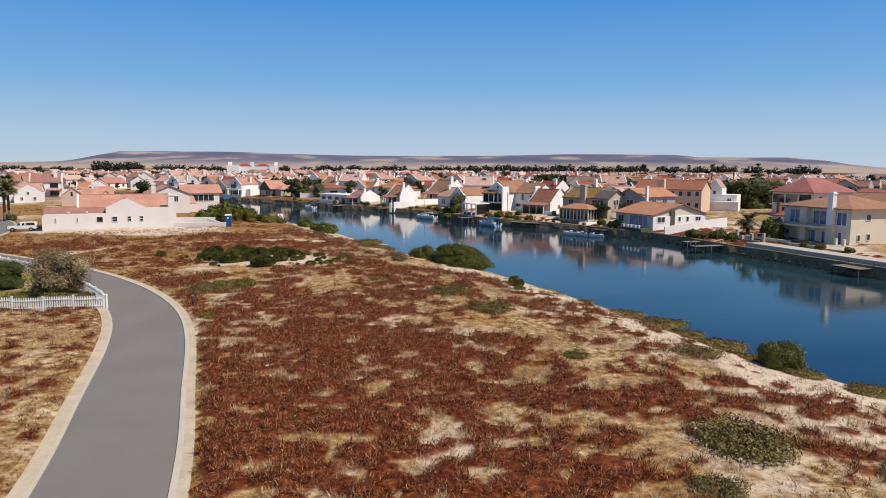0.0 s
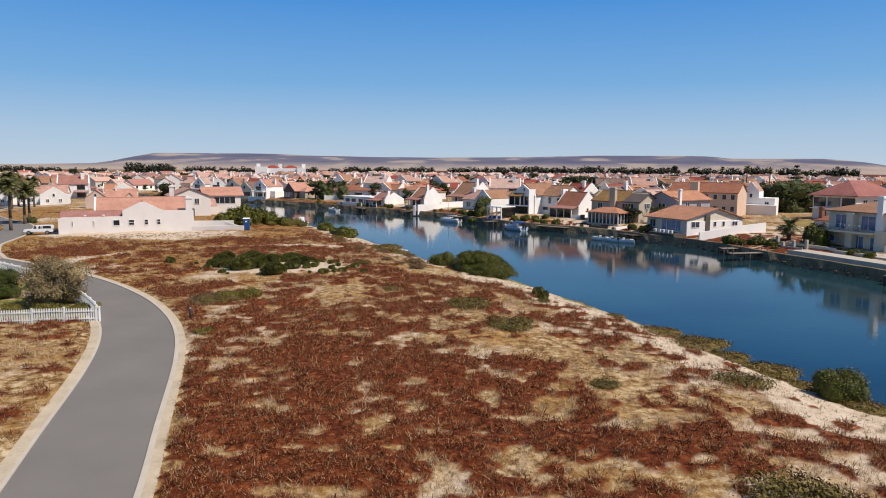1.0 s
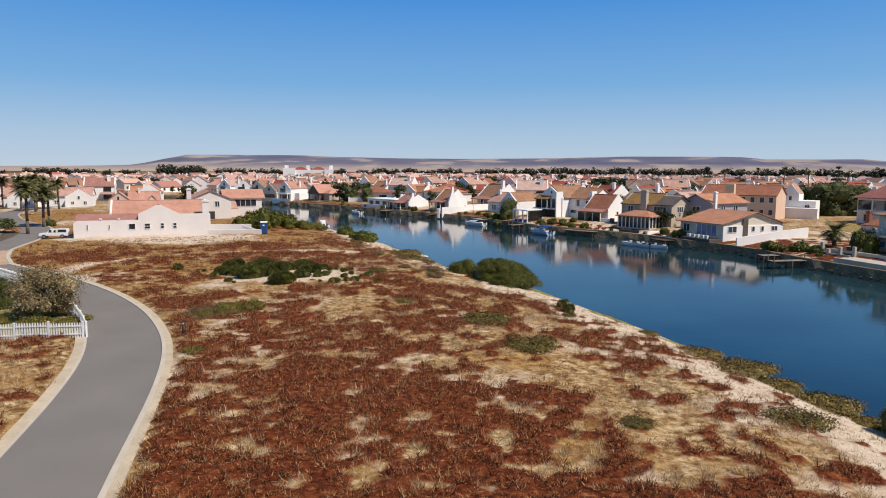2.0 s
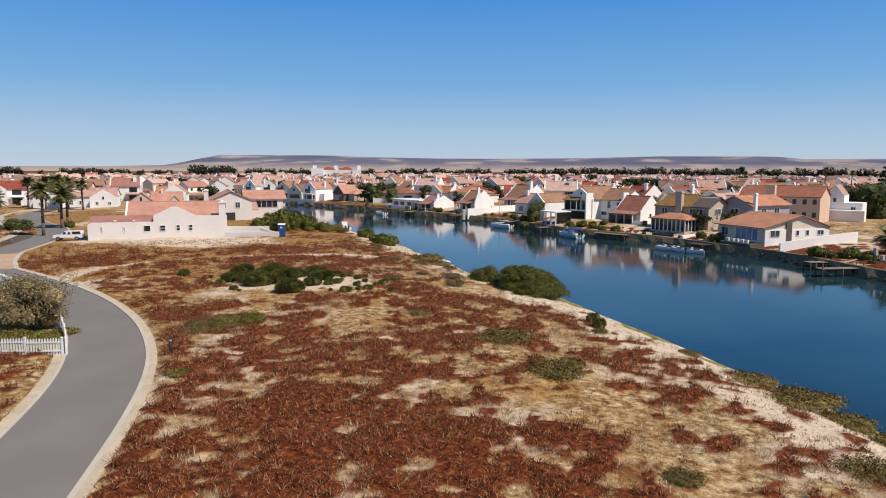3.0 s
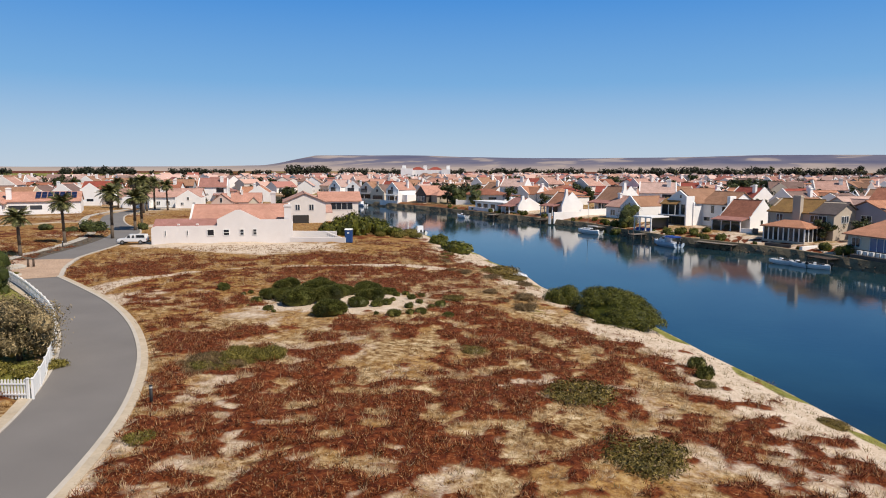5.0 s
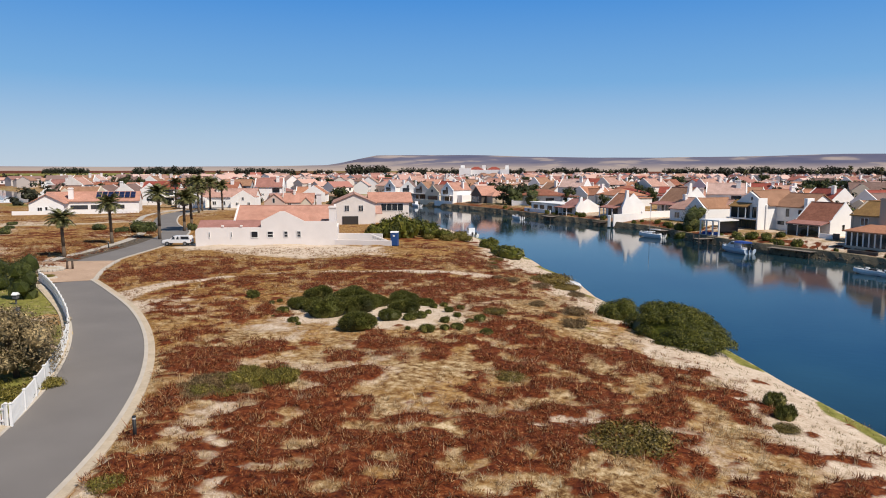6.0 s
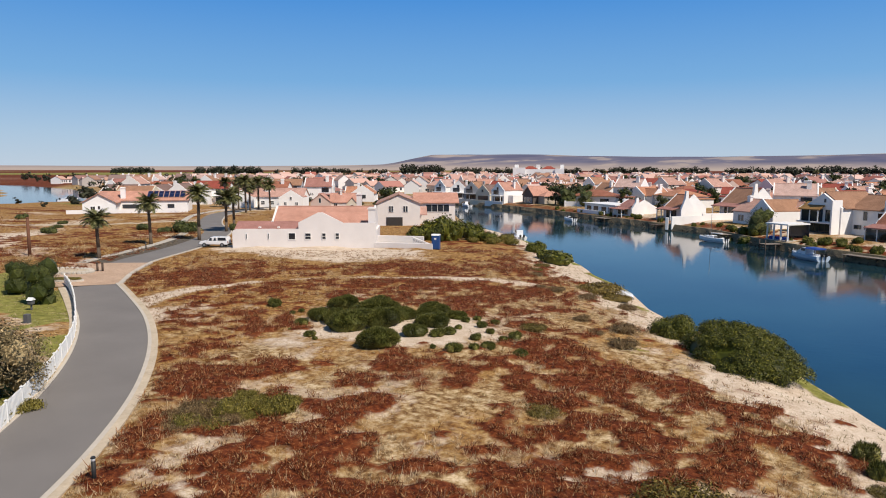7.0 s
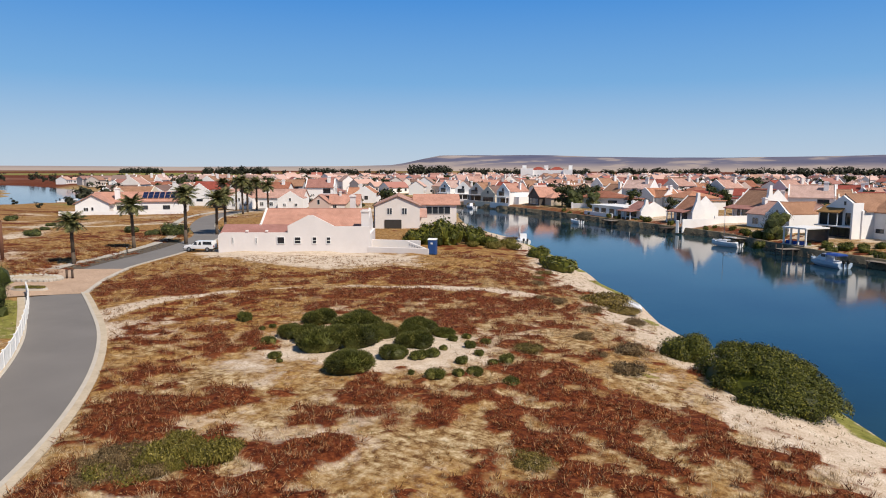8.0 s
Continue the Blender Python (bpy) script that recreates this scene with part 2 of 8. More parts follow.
def asphalt_mat():
    m, nt, b = node_mat("asphalt")
    c = ramp(nt, noise_tex(nt, 0.22, 5, 0.6, "World"), [(0.3, (0.16, 0.145, 0.132)), (0.7, (0.205, 0.187, 0.17))])
    c = mix(nt, c, ramp(nt, noise_tex(nt, 30, 2, 0.6, "World"), [(0.3, (0.10, 0.095, 0.092)), (0.75, (0.25, 0.24, 0.235))]), 0.35)
    nt.links.new(c, b.inputs["Base Color"])
    b.inputs["Roughness"].default_value = 0.9
    b.inputs["Specular IOR Level"].default_value = 0.3
    bump(nt, b, noise_tex(nt, 40, 2, 0.6, "World"), 0.3, 0.01)
    return m


def paver_mat():
    m, nt, b = node_mat("clay_pavers")
    g = nt.nodes.new("ShaderNodeNewGeometry")
    br = nt.nodes.new("ShaderNodeTexBrick")
    br.inputs["Scale"].default_value = 1.0
    br.inputs["Brick Width"].default_value, br.inputs["Row Height"].default_value = 0.22, 0.11
    br.inputs["Mortar Size"].default_value = 0.008
    br.inputs["Color1"].default_value = (0.50, 0.34, 0.23, 1)
    br.inputs["Color2"].default_value = (0.56, 0.40, 0.28, 1)
    br.inputs["Mortar"].default_value = (0.3, 0.2, 0.14, 1)
    nt.links.new(g.outputs["Position"], br.inputs["Vector"])
    c = mix(nt, br.outputs["Color"], ramp(nt, noise_tex(nt, 0.4, 5, 0.6, "World"), [(0.3, (0.8, 0.78, 0.75)), (0.7, (1, 1, 1))]), 0.9, 'MULTIPLY')
    nt.links.new(c, b.inputs["Base Color"])
    b.inputs["Roughness"].default_value = 0.9
    return m


def ground_mat():
    """Sandy soil; the attribute 'cover' says how much red litter (R), dry grass (G) and green (B) grows on it."""
    m, nt, b = node_mat("sandy_ground")
    at = nt.nodes.new("ShaderNodeAttribute")
    at.attribute_name = "cover"
    sep = nt.nodes.new("ShaderNodeSeparateColor")
    nt.links.new(at.outputs["Color"], sep.inputs[0])
    sand = ramp(nt, noise_tex(nt, 0.9, 6, 0.65, "World"), [(0.25, (0.48, 0.375, 0.28)), (0.5, (0.64, 0.53, 0.42)), (0.75, (0.76, 0.67, 0.565))])
    grit = ramp(nt, noise_tex(nt, 9, 4, 0.7, "World"), [(0.35, (0.62, 0.57, 0.5)), (0.65, (1.05, 1.05, 1.05))])
    sand = mix(nt, sand, grit, 0.85, 'MULTIPLY')
    red = ramp(nt, noise_tex(nt, 2.6, 6, 0.75, "World"), [(0.36, (0.034, 0.0068, 0.0025)), (0.48, (0.105, 0.023, 0.0072)), (0.60, (0.195, 0.056, 0.017)), (0.70, (0.38, 0.215, 0.105))])
    straw = ramp(nt, noise_tex(nt, 1.7, 6, 0.75, "World"), [(0.40, (0.10, 0.045, 0.016)), (0.46, (0.235, 0.135, 0.055)), (0.54, (0.40, 0.285, 0.145)), (0.64, (0.62, 0.49, 0.32))])
    ochre = ramp(nt, noise_tex(nt, 1.9, 6, 0.75, "World"), [(0.38, (0.10, 0.036, 0.011)), (0.5, (0.27, 0.135, 0.038)), (0.62, (0.45, 0.29, 0.11))])
    more = nt.nodes.new("ShaderNodeMath")
    more.operation = 'MULTIPLY_ADD'
    more.inputs[1].default_value = 0.16
    nt.links.new(at.outputs["Alpha"], more.inputs[0])
    nt.links.new(noise_tex(nt, 0.16, 6, 0.7, "World"), more.inputs[2])
    straw = mix(nt, straw, ochre, ramp(nt, more.outputs[0], [(0.45, (0, 0, 0)), (0.62, (0.9, 0.9, 0.9))]))
    green = ramp(nt, noise_tex(nt, 1.5, 5, 0.7, "World"), [(0.3, (0.10, 0.105, 0.02)), (0.7, (0.30, 0.28, 0.075))])

    def mask(sock, scale, lo, hi):
        add = nt.nodes.new("ShaderNodeMath")
        add.operation = 'ADD'
        nt.links.new(sock, add.inputs[0])
        nt.links.new(noise_tex(nt, scale, 7, 0.78, "World"), add.inputs[1])
        return ramp(nt, add.outputs[0], [(lo, (0, 0, 0)), (hi, (1, 1, 1))])
    c = mix(nt, sand, straw, mask(sep.outputs[1], 0.8, 0.78, 1.02))
    c = mix(nt, c, red, mask(sep.outputs[0], 2.6, 0.66, 1.06))
    c = mix(nt, c, green, mask(sep.outputs[2], 0.8, 0.80, 0.98))
    nt.links.new(c, b.inputs["Base Color"])
    b.inputs["Roughness"].default_value = 0.97
    b.inputs["Specular IOR Level"].default_value = 0.15
    bump(nt, b, noise_tex(nt, 5, 5, 0.7, "World"), 0.6, 0.10)
    return m


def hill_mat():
    """Far hills: haze of kilometres of air painted into slate-violet scrub and bleached fields."""
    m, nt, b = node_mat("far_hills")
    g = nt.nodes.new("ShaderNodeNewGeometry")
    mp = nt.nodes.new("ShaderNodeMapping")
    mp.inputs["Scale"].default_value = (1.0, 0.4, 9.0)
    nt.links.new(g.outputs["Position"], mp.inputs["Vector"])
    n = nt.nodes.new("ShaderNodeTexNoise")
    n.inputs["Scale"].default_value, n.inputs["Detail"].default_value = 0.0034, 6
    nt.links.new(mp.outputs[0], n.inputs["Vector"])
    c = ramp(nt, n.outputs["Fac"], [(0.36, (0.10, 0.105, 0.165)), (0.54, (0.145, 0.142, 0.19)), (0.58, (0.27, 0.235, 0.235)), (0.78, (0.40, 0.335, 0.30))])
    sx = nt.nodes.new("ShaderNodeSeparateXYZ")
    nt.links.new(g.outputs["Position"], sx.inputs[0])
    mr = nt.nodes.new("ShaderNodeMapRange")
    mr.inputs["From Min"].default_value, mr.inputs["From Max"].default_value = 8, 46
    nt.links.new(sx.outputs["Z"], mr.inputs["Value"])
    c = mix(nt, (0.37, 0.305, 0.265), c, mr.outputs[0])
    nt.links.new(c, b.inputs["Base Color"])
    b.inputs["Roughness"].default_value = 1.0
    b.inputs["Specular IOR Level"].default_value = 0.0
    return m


def solar_mat():
    m, nt, b = node_mat("solar_cells")
    b.inputs["Base Color"].default_value = (0.012, 0.018, 0.06, 1)
    b.inputs["Roughness"].default_value = 0.15
    return m


GLASS_BLUE = blue_glass_mat()
GLASS, WATER, ASPHALT, PAVERS, GROUND, HILL, SOLAR = glass_mat(), water_mat(), asphalt_mat(), paver_mat(), ground_mat(), hill_mat(), solar_mat()

# ---- helpers for meshes ----
def part(name, bm, mats, parent=None, label="", smooth=False):
    """Links a bmesh as ONE mesh object under a thing or a part."""
    me = bpy.data.meshes.new(name)
    bm.to_mesh(me)
    bm.free()
    for m in (mats if isinstance(mats, (list, tuple)) else [mats]):
        me.materials.append(m)
    if smooth:
        me.polygons.foreach_set("use_smooth", [True] * len(me.polygons))
    ob = new(name, me)
    ob.parent = parent
    if label:
        ob["label"] = label
    return ob


def thing(name, x, y, z, rot, label, category, group="", kind=""):
    e = new(name)
    e.empty_display_size = 0.3
    e.matrix_basis = pose(x, y, z, 0, 0, rot)
    return tagged(e, label, category, group, kind)


def box(bm, x0, x1, y0, y1, z0, z1, mi=0):
    v = [bm.verts.new(p) for p in ((x0, y0, z0), (x1, y0, z0), (x1, y1, z0), (x0, y1, z0), (x0, y0, z1), (x1, y0, z1), (x1, y1, z1), (x0, y1, z1))]
    for f in ((3, 2, 1, 0), (4, 5, 6, 7), (0, 1, 5, 4), (1, 2, 6, 5), (2, 3, 7, 6), (3, 0, 4, 7)):
        bm.faces.new([v[i] for i in f]).material_index = mi
    return v


def prism(bm, prof, a0, a1, axis="x", mi=0):
    """A closed profile (list of (u, z)) drawn out along x (u is y) or along y (u is x)."""
    def p(u, z, a):
        return (a, u, z) if axis == "x" else (u, a, z)
    r0, r1 = [bm.verts.new(p(u, z, a0)) for u, z in prof], [bm.verts.new(p(u, z, a1)) for u, z in prof]
    n = len(prof)
    faces = [bm.faces.new(r0), bm.faces.new(r1)]
    faces += [bm.faces.new((r0[i], r0[(i + 1) % n], r1[(i + 1) % n], r1[i])) for i in range(n)]
    for f in faces:
        f.material_index = mi
    bmesh.ops.recalc_face_normals(bm, faces=faces)


def rod(bm, a, b, r0, r1=None, n=8, mi=0):
    a, b = Vector(a), Vector(b)
    r1 = r0 if r1 is None else r1
    q = (b - a).to_track_quat("Z", "Y")
    ring = [[bm.verts.new(c + q @ Vector((r * math.cos(6.2832 * i / n), r * math.sin(6.2832 * i / n), 0))) for i in range(n)] for c, r in ((a, r0), (b, r1))]
    for i in range(n):
        f = bm.faces.new((ring[0][i], ring[0][(i + 1) % n], ring[1][(i + 1) % n], ring[1][i]))
        f.material_index, f.smooth = mi, True
    bm.faces.new(ring[0][::-1]).material_index = mi
    bm.faces.new(ring[1]).material_index = mi


def smoothline(pts, step):
    """A smooth curve through the points (Catmull-Rom), cut into even steps."""
    P = np.array(pts, float)
    P = np.vstack([2 * P[0] - P[1], P, 2 * P[-1] - P[-2]])
    out = []
    for i in range(1, len(P) - 2):
        for u in np.linspace(0, 1, 24, endpoint=False):
            a, b, c, d = P[i - 1], P[i], P[i + 1], P[i + 2]
            out.append(0.5 * (2 * b + (c - a) * u + (2 * a - 5 * b + 4 * c - d) * u * u + (3 * b - a - 3 * c + d) * u ** 3))
    out.append(P[-2])
    out = np.array(out)
    s = np.r_[0, np.cumsum(np.hypot(*np.diff(out[:, :2], axis=0).T))]
    t = np.linspace(0, s[-1], max(2, int(s[-1] / step) + 1))
    return np.stack([np.interp(t, s, out[:, k]) for k in range(out.shape[1])], 1)


def offset(line, d):
    """The line moved d to its right."""
    t = np.gradient(line[:, :2], axis=0)
    t /= np.hypot(t[:, 0], t[:, 1])[:, None]
    return line[:, :2] + d * np.stack([t[:, 1], -t[:, 0]], 1)


# ---- the lie of the land ----
WATER_Z = -1.9
NEAR_SHORE = [(70, -110), (46, -25), (33, 20), (26.5, 37.5), (21.5, 46), (17.7, 56.5), (15, 61.5), (11.1, 70.5), (7.4, 77.6), (3.9, 85.4), (1, 90.3), (-4.5, 97), (-9.7, 104.3), (-14.5, 115.5), (-21, 125.1), (-26, 135), (-45.5, 164.4), (-60, 181), (-72, 195), (-87, 220), (-100, 243), (-125, 262), (-160, 280), (-230, 310)]
FAR_SHORE = [(112, -110), (80, -20), (66, 36), (58, 66), (52, 82.4), (46.9, 96.3), (41.9, 109), (37, 123.5), (29.2, 135.4), (21.8, 147), (10, 157.6), (-0.6, 170), (-12.8, 189.5), (-25, 201.5), (-45, 220.5), (-70.5, 244.5), (-101, 269), (-117, 278.5), (-150, 296), (-230, 335)]
SIDE_CANAL = [(-275, 150), (-250, 180), (-243, 200), (-247, 211), (-279, 247), (-318, 278), (-362, 302), (-440, 335), (-620, 400), (-620, 345), (-470, 310), (-390, 268), (-335, 235), (-300, 205), (-300, 150)]
near_line, far_line = smoothline(NEAR_SHORE, 4.5), smoothline(FAR_SHORE, 4.5)
canal = np.vstack([near_line, far_line[::-1]])


def line_dist(P, line, closed=False):
    L = np.vstack([line, line[:1]]) if closed else line
    best = np.full(len(P), 1e18)
    x, y = P[:, 0], P[:, 1]
    for (ax, ay), (bx, by) in zip(L[:-1], L[1:]):
        dx, dy = bx - ax, by - ay
        px, py = x - ax, y - ay
        u = np.clip((px * dx + py * dy) / max(dx * dx + dy * dy, 1e-9), 0, 1)
        best = np.minimum(best, (px - u * dx) ** 2 + (py - u * dy) ** 2)
    return np.sqrt(best)


def inside(P, poly):
    c = np.zeros(len(P), bool)
    for (x0, y0), (x1, y1) in zip(poly, np.roll(poly, -1, 0)):
        k = (y0 > P[:, 1]) != (y1 > P[:, 1])
        c ^= k & (P[:, 0] < (x1 - x0) * (P[:, 1] - y0) / (y1 - y0 + 1e-12) + x0)
    return c


def value_noise(P, scale, seed=0):
    """Smooth noise from 0 to 1 for many places at once."""
    rng = np.random.RandomState(seed)
    tab = rng.rand(64, 64)
    q = P / scale + 1000
    i = np.floor(q).astype(int)
    f = q - i
    f = f * f * (3 - 2 * f)
    a, b = i[:, 0] % 64, i[:, 1] % 64
    a1, b1 = (a + 1) % 64, (b + 1) % 64
    return (tab[a, b] * (1 - f[:, 0]) + tab[a1, b] * f[:, 0]) * (1 - f[:, 1]) + (tab[a, b1] * (1 - f[:, 0]) + tab[a1, b1] * f[:, 0]) * f[:, 1]


def fbm(P, scale, seed=0):
    return (value_noise(P, scale, seed) * 0.5 + value_noise(P, scale * 0.47, seed + 1) * 0.28 + value_noise(P, scale * 0.21, seed + 2) * 0.22)


ROAD = smoothline([(2, -45), (-2, -18), (-6.5, 3), (-11.8, 19.7), (-15.8, 30), (-19.4, 39), (-22.7, 45.9), (-26.3, 51.6), (-31.2, 57.7), (-37.6, 64), (-45.2, 70), (-54, 75.6), (-61.2, 79.9)], 1.0)
ROAD_ON = smoothline([(-61.2, 79.9), (-67.5, 86.5), (-73, 95), (-78.6, 107.5), (-85, 119), (-94, 130.5), (-106, 140.5), (-119, 154), (-129, 167), (-137, 186), (-142, 215)], 1.0)


def height(P):
    """Ground height at many places."""
    P = np.asarray(P, float)
    dn, df = line_dist(P, near_line), line_dist(P, far_line)
    wet = inside(P, canal)
    z = 0.45 - 2.35 * np.exp(-dn / 7.5)
    far_side = df < dn
    zf = np.where(df < 1.2, -1.95 + df * 1.0, np.minimum(-0.75 + (df - 1.2) * 0.12, 0.3))
    z = np.where(far_side, zf, z)
    z = np.where(wet, np.where(far_side, -1.95 - np.minimum(df * 0.8, 1.5), -1.9 - np.minimum(dn * 0.3, 1.5)), z)
    sd = line_dist(P, np.array(SIDE_CANAL, float), True)
    swet = inside(P, np.array(SIDE_CANAL, float))
    z = np.where(swet, -1.9 - np.minimum(sd * 0.3, 1.5), np.where(sd < 20, np.minimum(z, -1.9 + sd * 0.12), z))
    dry = (~wet) & (~swet)
    lumps = (fbm(P, 7.0, 5) - 0.5) * 0.5 + (value_noise(P, 1.9, 9) - 0.5) * 0.14
    roads_on = line_dist(P, ROAD_ON[::3])
    roads = np.minimum(line_dist(P, ROAD[::3]), roads_on)
    calm = np.clip((roads - 3.4) / 5, 0, 1) * np.clip(dn / 4, 0, 1) * np.where(far_side, 0.2, 1)
    r = np.hypot(P[:, 0] - 0, P[:, 1] - 150)
    calm = calm * np.clip((420 - r) / 200, 0, 1)
    z = np.where(dry, z + lumps * calm, z)
    # the dune in the field
    dune = np.exp(-(((P[:, 0] + 23) / 10) ** 2 + ((P[:, 1] - 79) / 6.5) ** 2))
    z = z + np.where(dry, 0.35 * dune, 0)
    # roads lie in the ground with a shallow bed
    z = np.where(roads < 3.1, np.minimum(z, 0.32), z)
    z = np.where((roads_on < 8.0) & (~wet), np.minimum(z, 0.34), z)
    # the lagoon far off to the east
    az = np.degrees(np.arctan2(P[:, 0], P[:, 1]))
    z = np.where((az > 27.0) & (az < 70) & (r > 1300), -3.0, z)
    return z


def gz(x, y):
    return float(height(np.array([[x, y]]))[0])


def axis_steps(stretches, far):
    """Grid lines: even stretches (from, to, step) end to end, then ever wider steps out to the horizon."""
    a = np.concatenate([np.arange(lo, hi - step / 2, step) for lo, hi, step in stretches] + [[stretches[-1][1]]])
    lo, hi, s = [a[0]], [a[-1]], 1.5
    while hi[-1] < far or lo[-1] > -far:
        s *= 1.16
        hi.append(hi[-1] + s)
        lo.append(lo[-1] - s)
    return np.r_[lo[:0:-1], a, hi[1:]]


gx, gy = axis_steps([(-120, -70, 1.0), (-70, 30, 0.5), (30, 72, 1.0)], 4600), axis_steps([(6, 84, 0.5), (84, 124, 0.7), (124, 320, 1.6)], 4600)
GX, GY = np.meshgrid(gx, gy)
GP = np.stack([GX.ravel(), GY.ravel()], 1)
GZ = height(GP)


# stretches of the field where the red scrub closes up, and where it opens on sand and dry grass
RED_FAR = [(-38.4, 106.9, 9.1, 6.5), (-29.5, 96.0, 8.9, 6.0), (-21.7, 90.3, 5.2, 6.4), (-61.1, 88.1, 4.5, 3.5), (-51.9, 87.3, 4.5, 2.4), (-36.3, 72.7, 3.2, 2.6), (-31.7, 66.0, 2.2, 2.0), (-28.7, 62.1, 2.1, 3.0), (-25.6, 64.9, 2.1, 2.6)]
RED_MID = [(-18.1, 66.8, 2.6, 1.9), (-15.1, 68.3, 2.1, 2.6), (-13.3, 71.6, 1.8, 2.5), (-10.7, 76.7, 2.6, 3.0), (-6.7, 72.3, 3.1, 3.0), (-8.5, 69.0, 3.2, 3.0), (-5.8, 66.5, 3.1, 2.5), (-17.1, 63.7, 1.6, 2.2), (-16.8, 61.0, 1.8, 1.4), (-32.0, 64.4, 2.2, 4.3)]
RED_NEAR = [(-11.4, 70.0, 6.0, 2.6), (-12.4, 52.8, 7.4, 4.2), (-6.8, 57.5, 4.0, 5.2), (-3.3, 68.9, 5.0, 4.6), (-13.1, 47.3, 5.2, 5.0), (8.7, 49.1, 1.8, 2.2), (5.6, 56.0, 2.4, 2.3), (-7.0, 40.7, 6.0, 4.0), (-0.8, 41.8, 3.0, 3.4), (-9.1, 41.1, 6.7, 9.4), (1.6, 36.5, 4.0, 7.2), (12.3, 31.5, 3.4, 2.4), (16.8, 29.4, 2.8, 1.8), (-3.1, 23.5, 6.0, 5.0), (3.5, 22.8, 2.4, 3.6)]
SAND_FAR = [(-25.1, 69.1, 2.2, 3.4), (-21.7, 69.3, 1.4, 1.7), (-12.8, 65.7, 2.6, 2.2), (-13.1, 62.4, 2.2, 2.0), (-11.9, 68.0, 0.9, 2.4), (-6.6, 81.4, 2.6, 4.2), (-47.2, 80.6, 3.4, 3.1), (-29.6, 69.2, 2.6, 2.4), (-2.2, 68.9, 1.8, 1.1)]
SAND_NEAR = [(-12.1, 61.9, 2.8, 3.6), (1.9, 47.0, 2.0, 2.2), (5.4, 45.5, 3.6, 3.6), (-1.3, 52.2, 2.2, 1.6), (-13.6, 57.1, 2.4, 1.4), (2.9, 39.9, 1.8, 1.8), (-15.5, 44.8, 0.9, 1.5), (9.7, 25.6, 2.6, 3.0), (8.3, 35.7, 3.7, 3.6), (9.9, 21.7, 2.8, 1.6)]


def cover(P):
    """How much red scrub, dry grass and green stands at each place, 0 to 1."""
    dn = line_dist(P, near_line)
    df = line_dist(P, far_line)
    rd = np.minimum(line_dist(P, ROAD), line_dist(P, ROAD_ON))
    n = fbm(P, 9.0, 21)
    n2 = fbm(P, 3.2, 31)
    left = P[:, 0] < np.interp(P[:, 1], ROAD[:, 1], ROAD[:, 0])
    red = 0.31 + 0.7 * (n - 0.5) + 0.8 * (n2 - 0.5) + 0.35 * (value_noise(P, 1.4, 35) - 0.5)
    red += 0.10 * np.clip((62 - P[:, 1]) / 12, 0, 1) * np.clip((8 - P[:, 0]) / 8, 0, 1)
    warp = (np.stack([fbm(P, 3.6, 141), fbm(P, 3.6, 151)], 1) - 0.5) * 3.0

    def spots(rows, turn):
        q = np.zeros(len(P))
        c, s = math.cos(radians(turn)), math.sin(radians(turn))
        for x, y, a, b in rows:
            d = P + warp - (x, y)
            q = np.maximum(q, np.exp(-((d[:, 0] * c + d[:, 1] * s) / a) ** 2 - ((d[:, 1] * c - d[:, 0] * s) / b) ** 2))
        return q
    red += 0.62 * np.maximum(np.maximum(spots(RED_FAR, 27), spots(RED_MID, 27)), 0.85 * spots(RED_NEAR, 6))
    bare = np.maximum(0.9 * spots(SAND_FAR, 27), 0.72 * spots(SAND_NEAR, 6))
    red -= 0.5 * bare + 0.14 * np.clip((P[:, 0] - 7) / 6, 0, 1) * np.clip((48 - P[:, 1]) / 10, 0, 1)
    # the scrub opens over pale sand in the middle of the field
    open_ground = np.clip((P[:, 1] - 42) / 4, 0, 1) * np.clip((64 - P[:, 1]) / 6, 0, 1) * np.clip((P[:, 0] + 13) / 5, 0, 1)
    red -= 0.17 * open_ground * np.clip((17 - P[:, 0]) / 5, 0, 1)
    beach = np.interp(P[:, 1], [30, 48, 55, 64, 74, 92, 110], [7.0, 8.0, 5.5, 5.0, 10.5, 10.0, 8.0])
    red -= np.clip((beach - dn) / 4.5, 0, 1) * 0.48
    dune = np.exp(-(((P[:, 0] + 23.5 + warp[:, 0]) / 7.4) ** 2 + ((P[:, 1] - 78.0 + warp[:, 1]) / 4.6) ** 2) ** 1.6)
    red -= 0.7 * dune
    # the band of dark red beyond the dune
    band = np.exp(-(((P[:, 1] - (103 + 0.28 * (P[:, 0] + 30))) / 7) ** 2)) * np.clip((dn - 6) / 5, 0, 1) * np.clip((P[:, 0] + 50) / 12, 0, 1)
    red += 0.2 * band
    path = smoothline([(-49, 76), (-49.5, 84.5), (-42, 95), (-31, 101), (-22, 103)], 2.0)
    red -= 1.0 * np.exp(-(line_dist(P, path) / 1.15) ** 2)
    house = np.hypot((P[:, 0] + 62) / 20, (P[:, 1] - 115) / 10)
    red -= 1.3 * np.clip(1.5 - house, 0, 1)
    red = np.where(left, red - 0.22, red)
    straw = 0.60 + 0.9 * (fbm(P, 6.0, 41) - 0.5) - 0.8 * dune - np.clip((9.5 - dn) / 5, 0, 1) * 0.55 - 0.12 * bare - 0.12 * np.clip((P[:, 0] - 5) / 8, 0, 1)
    straw -= 0.7 * np.exp(-(line_dist(P, path) / 1.1) ** 2) + 1.2 * np.clip(1.45 - house, 0, 1)
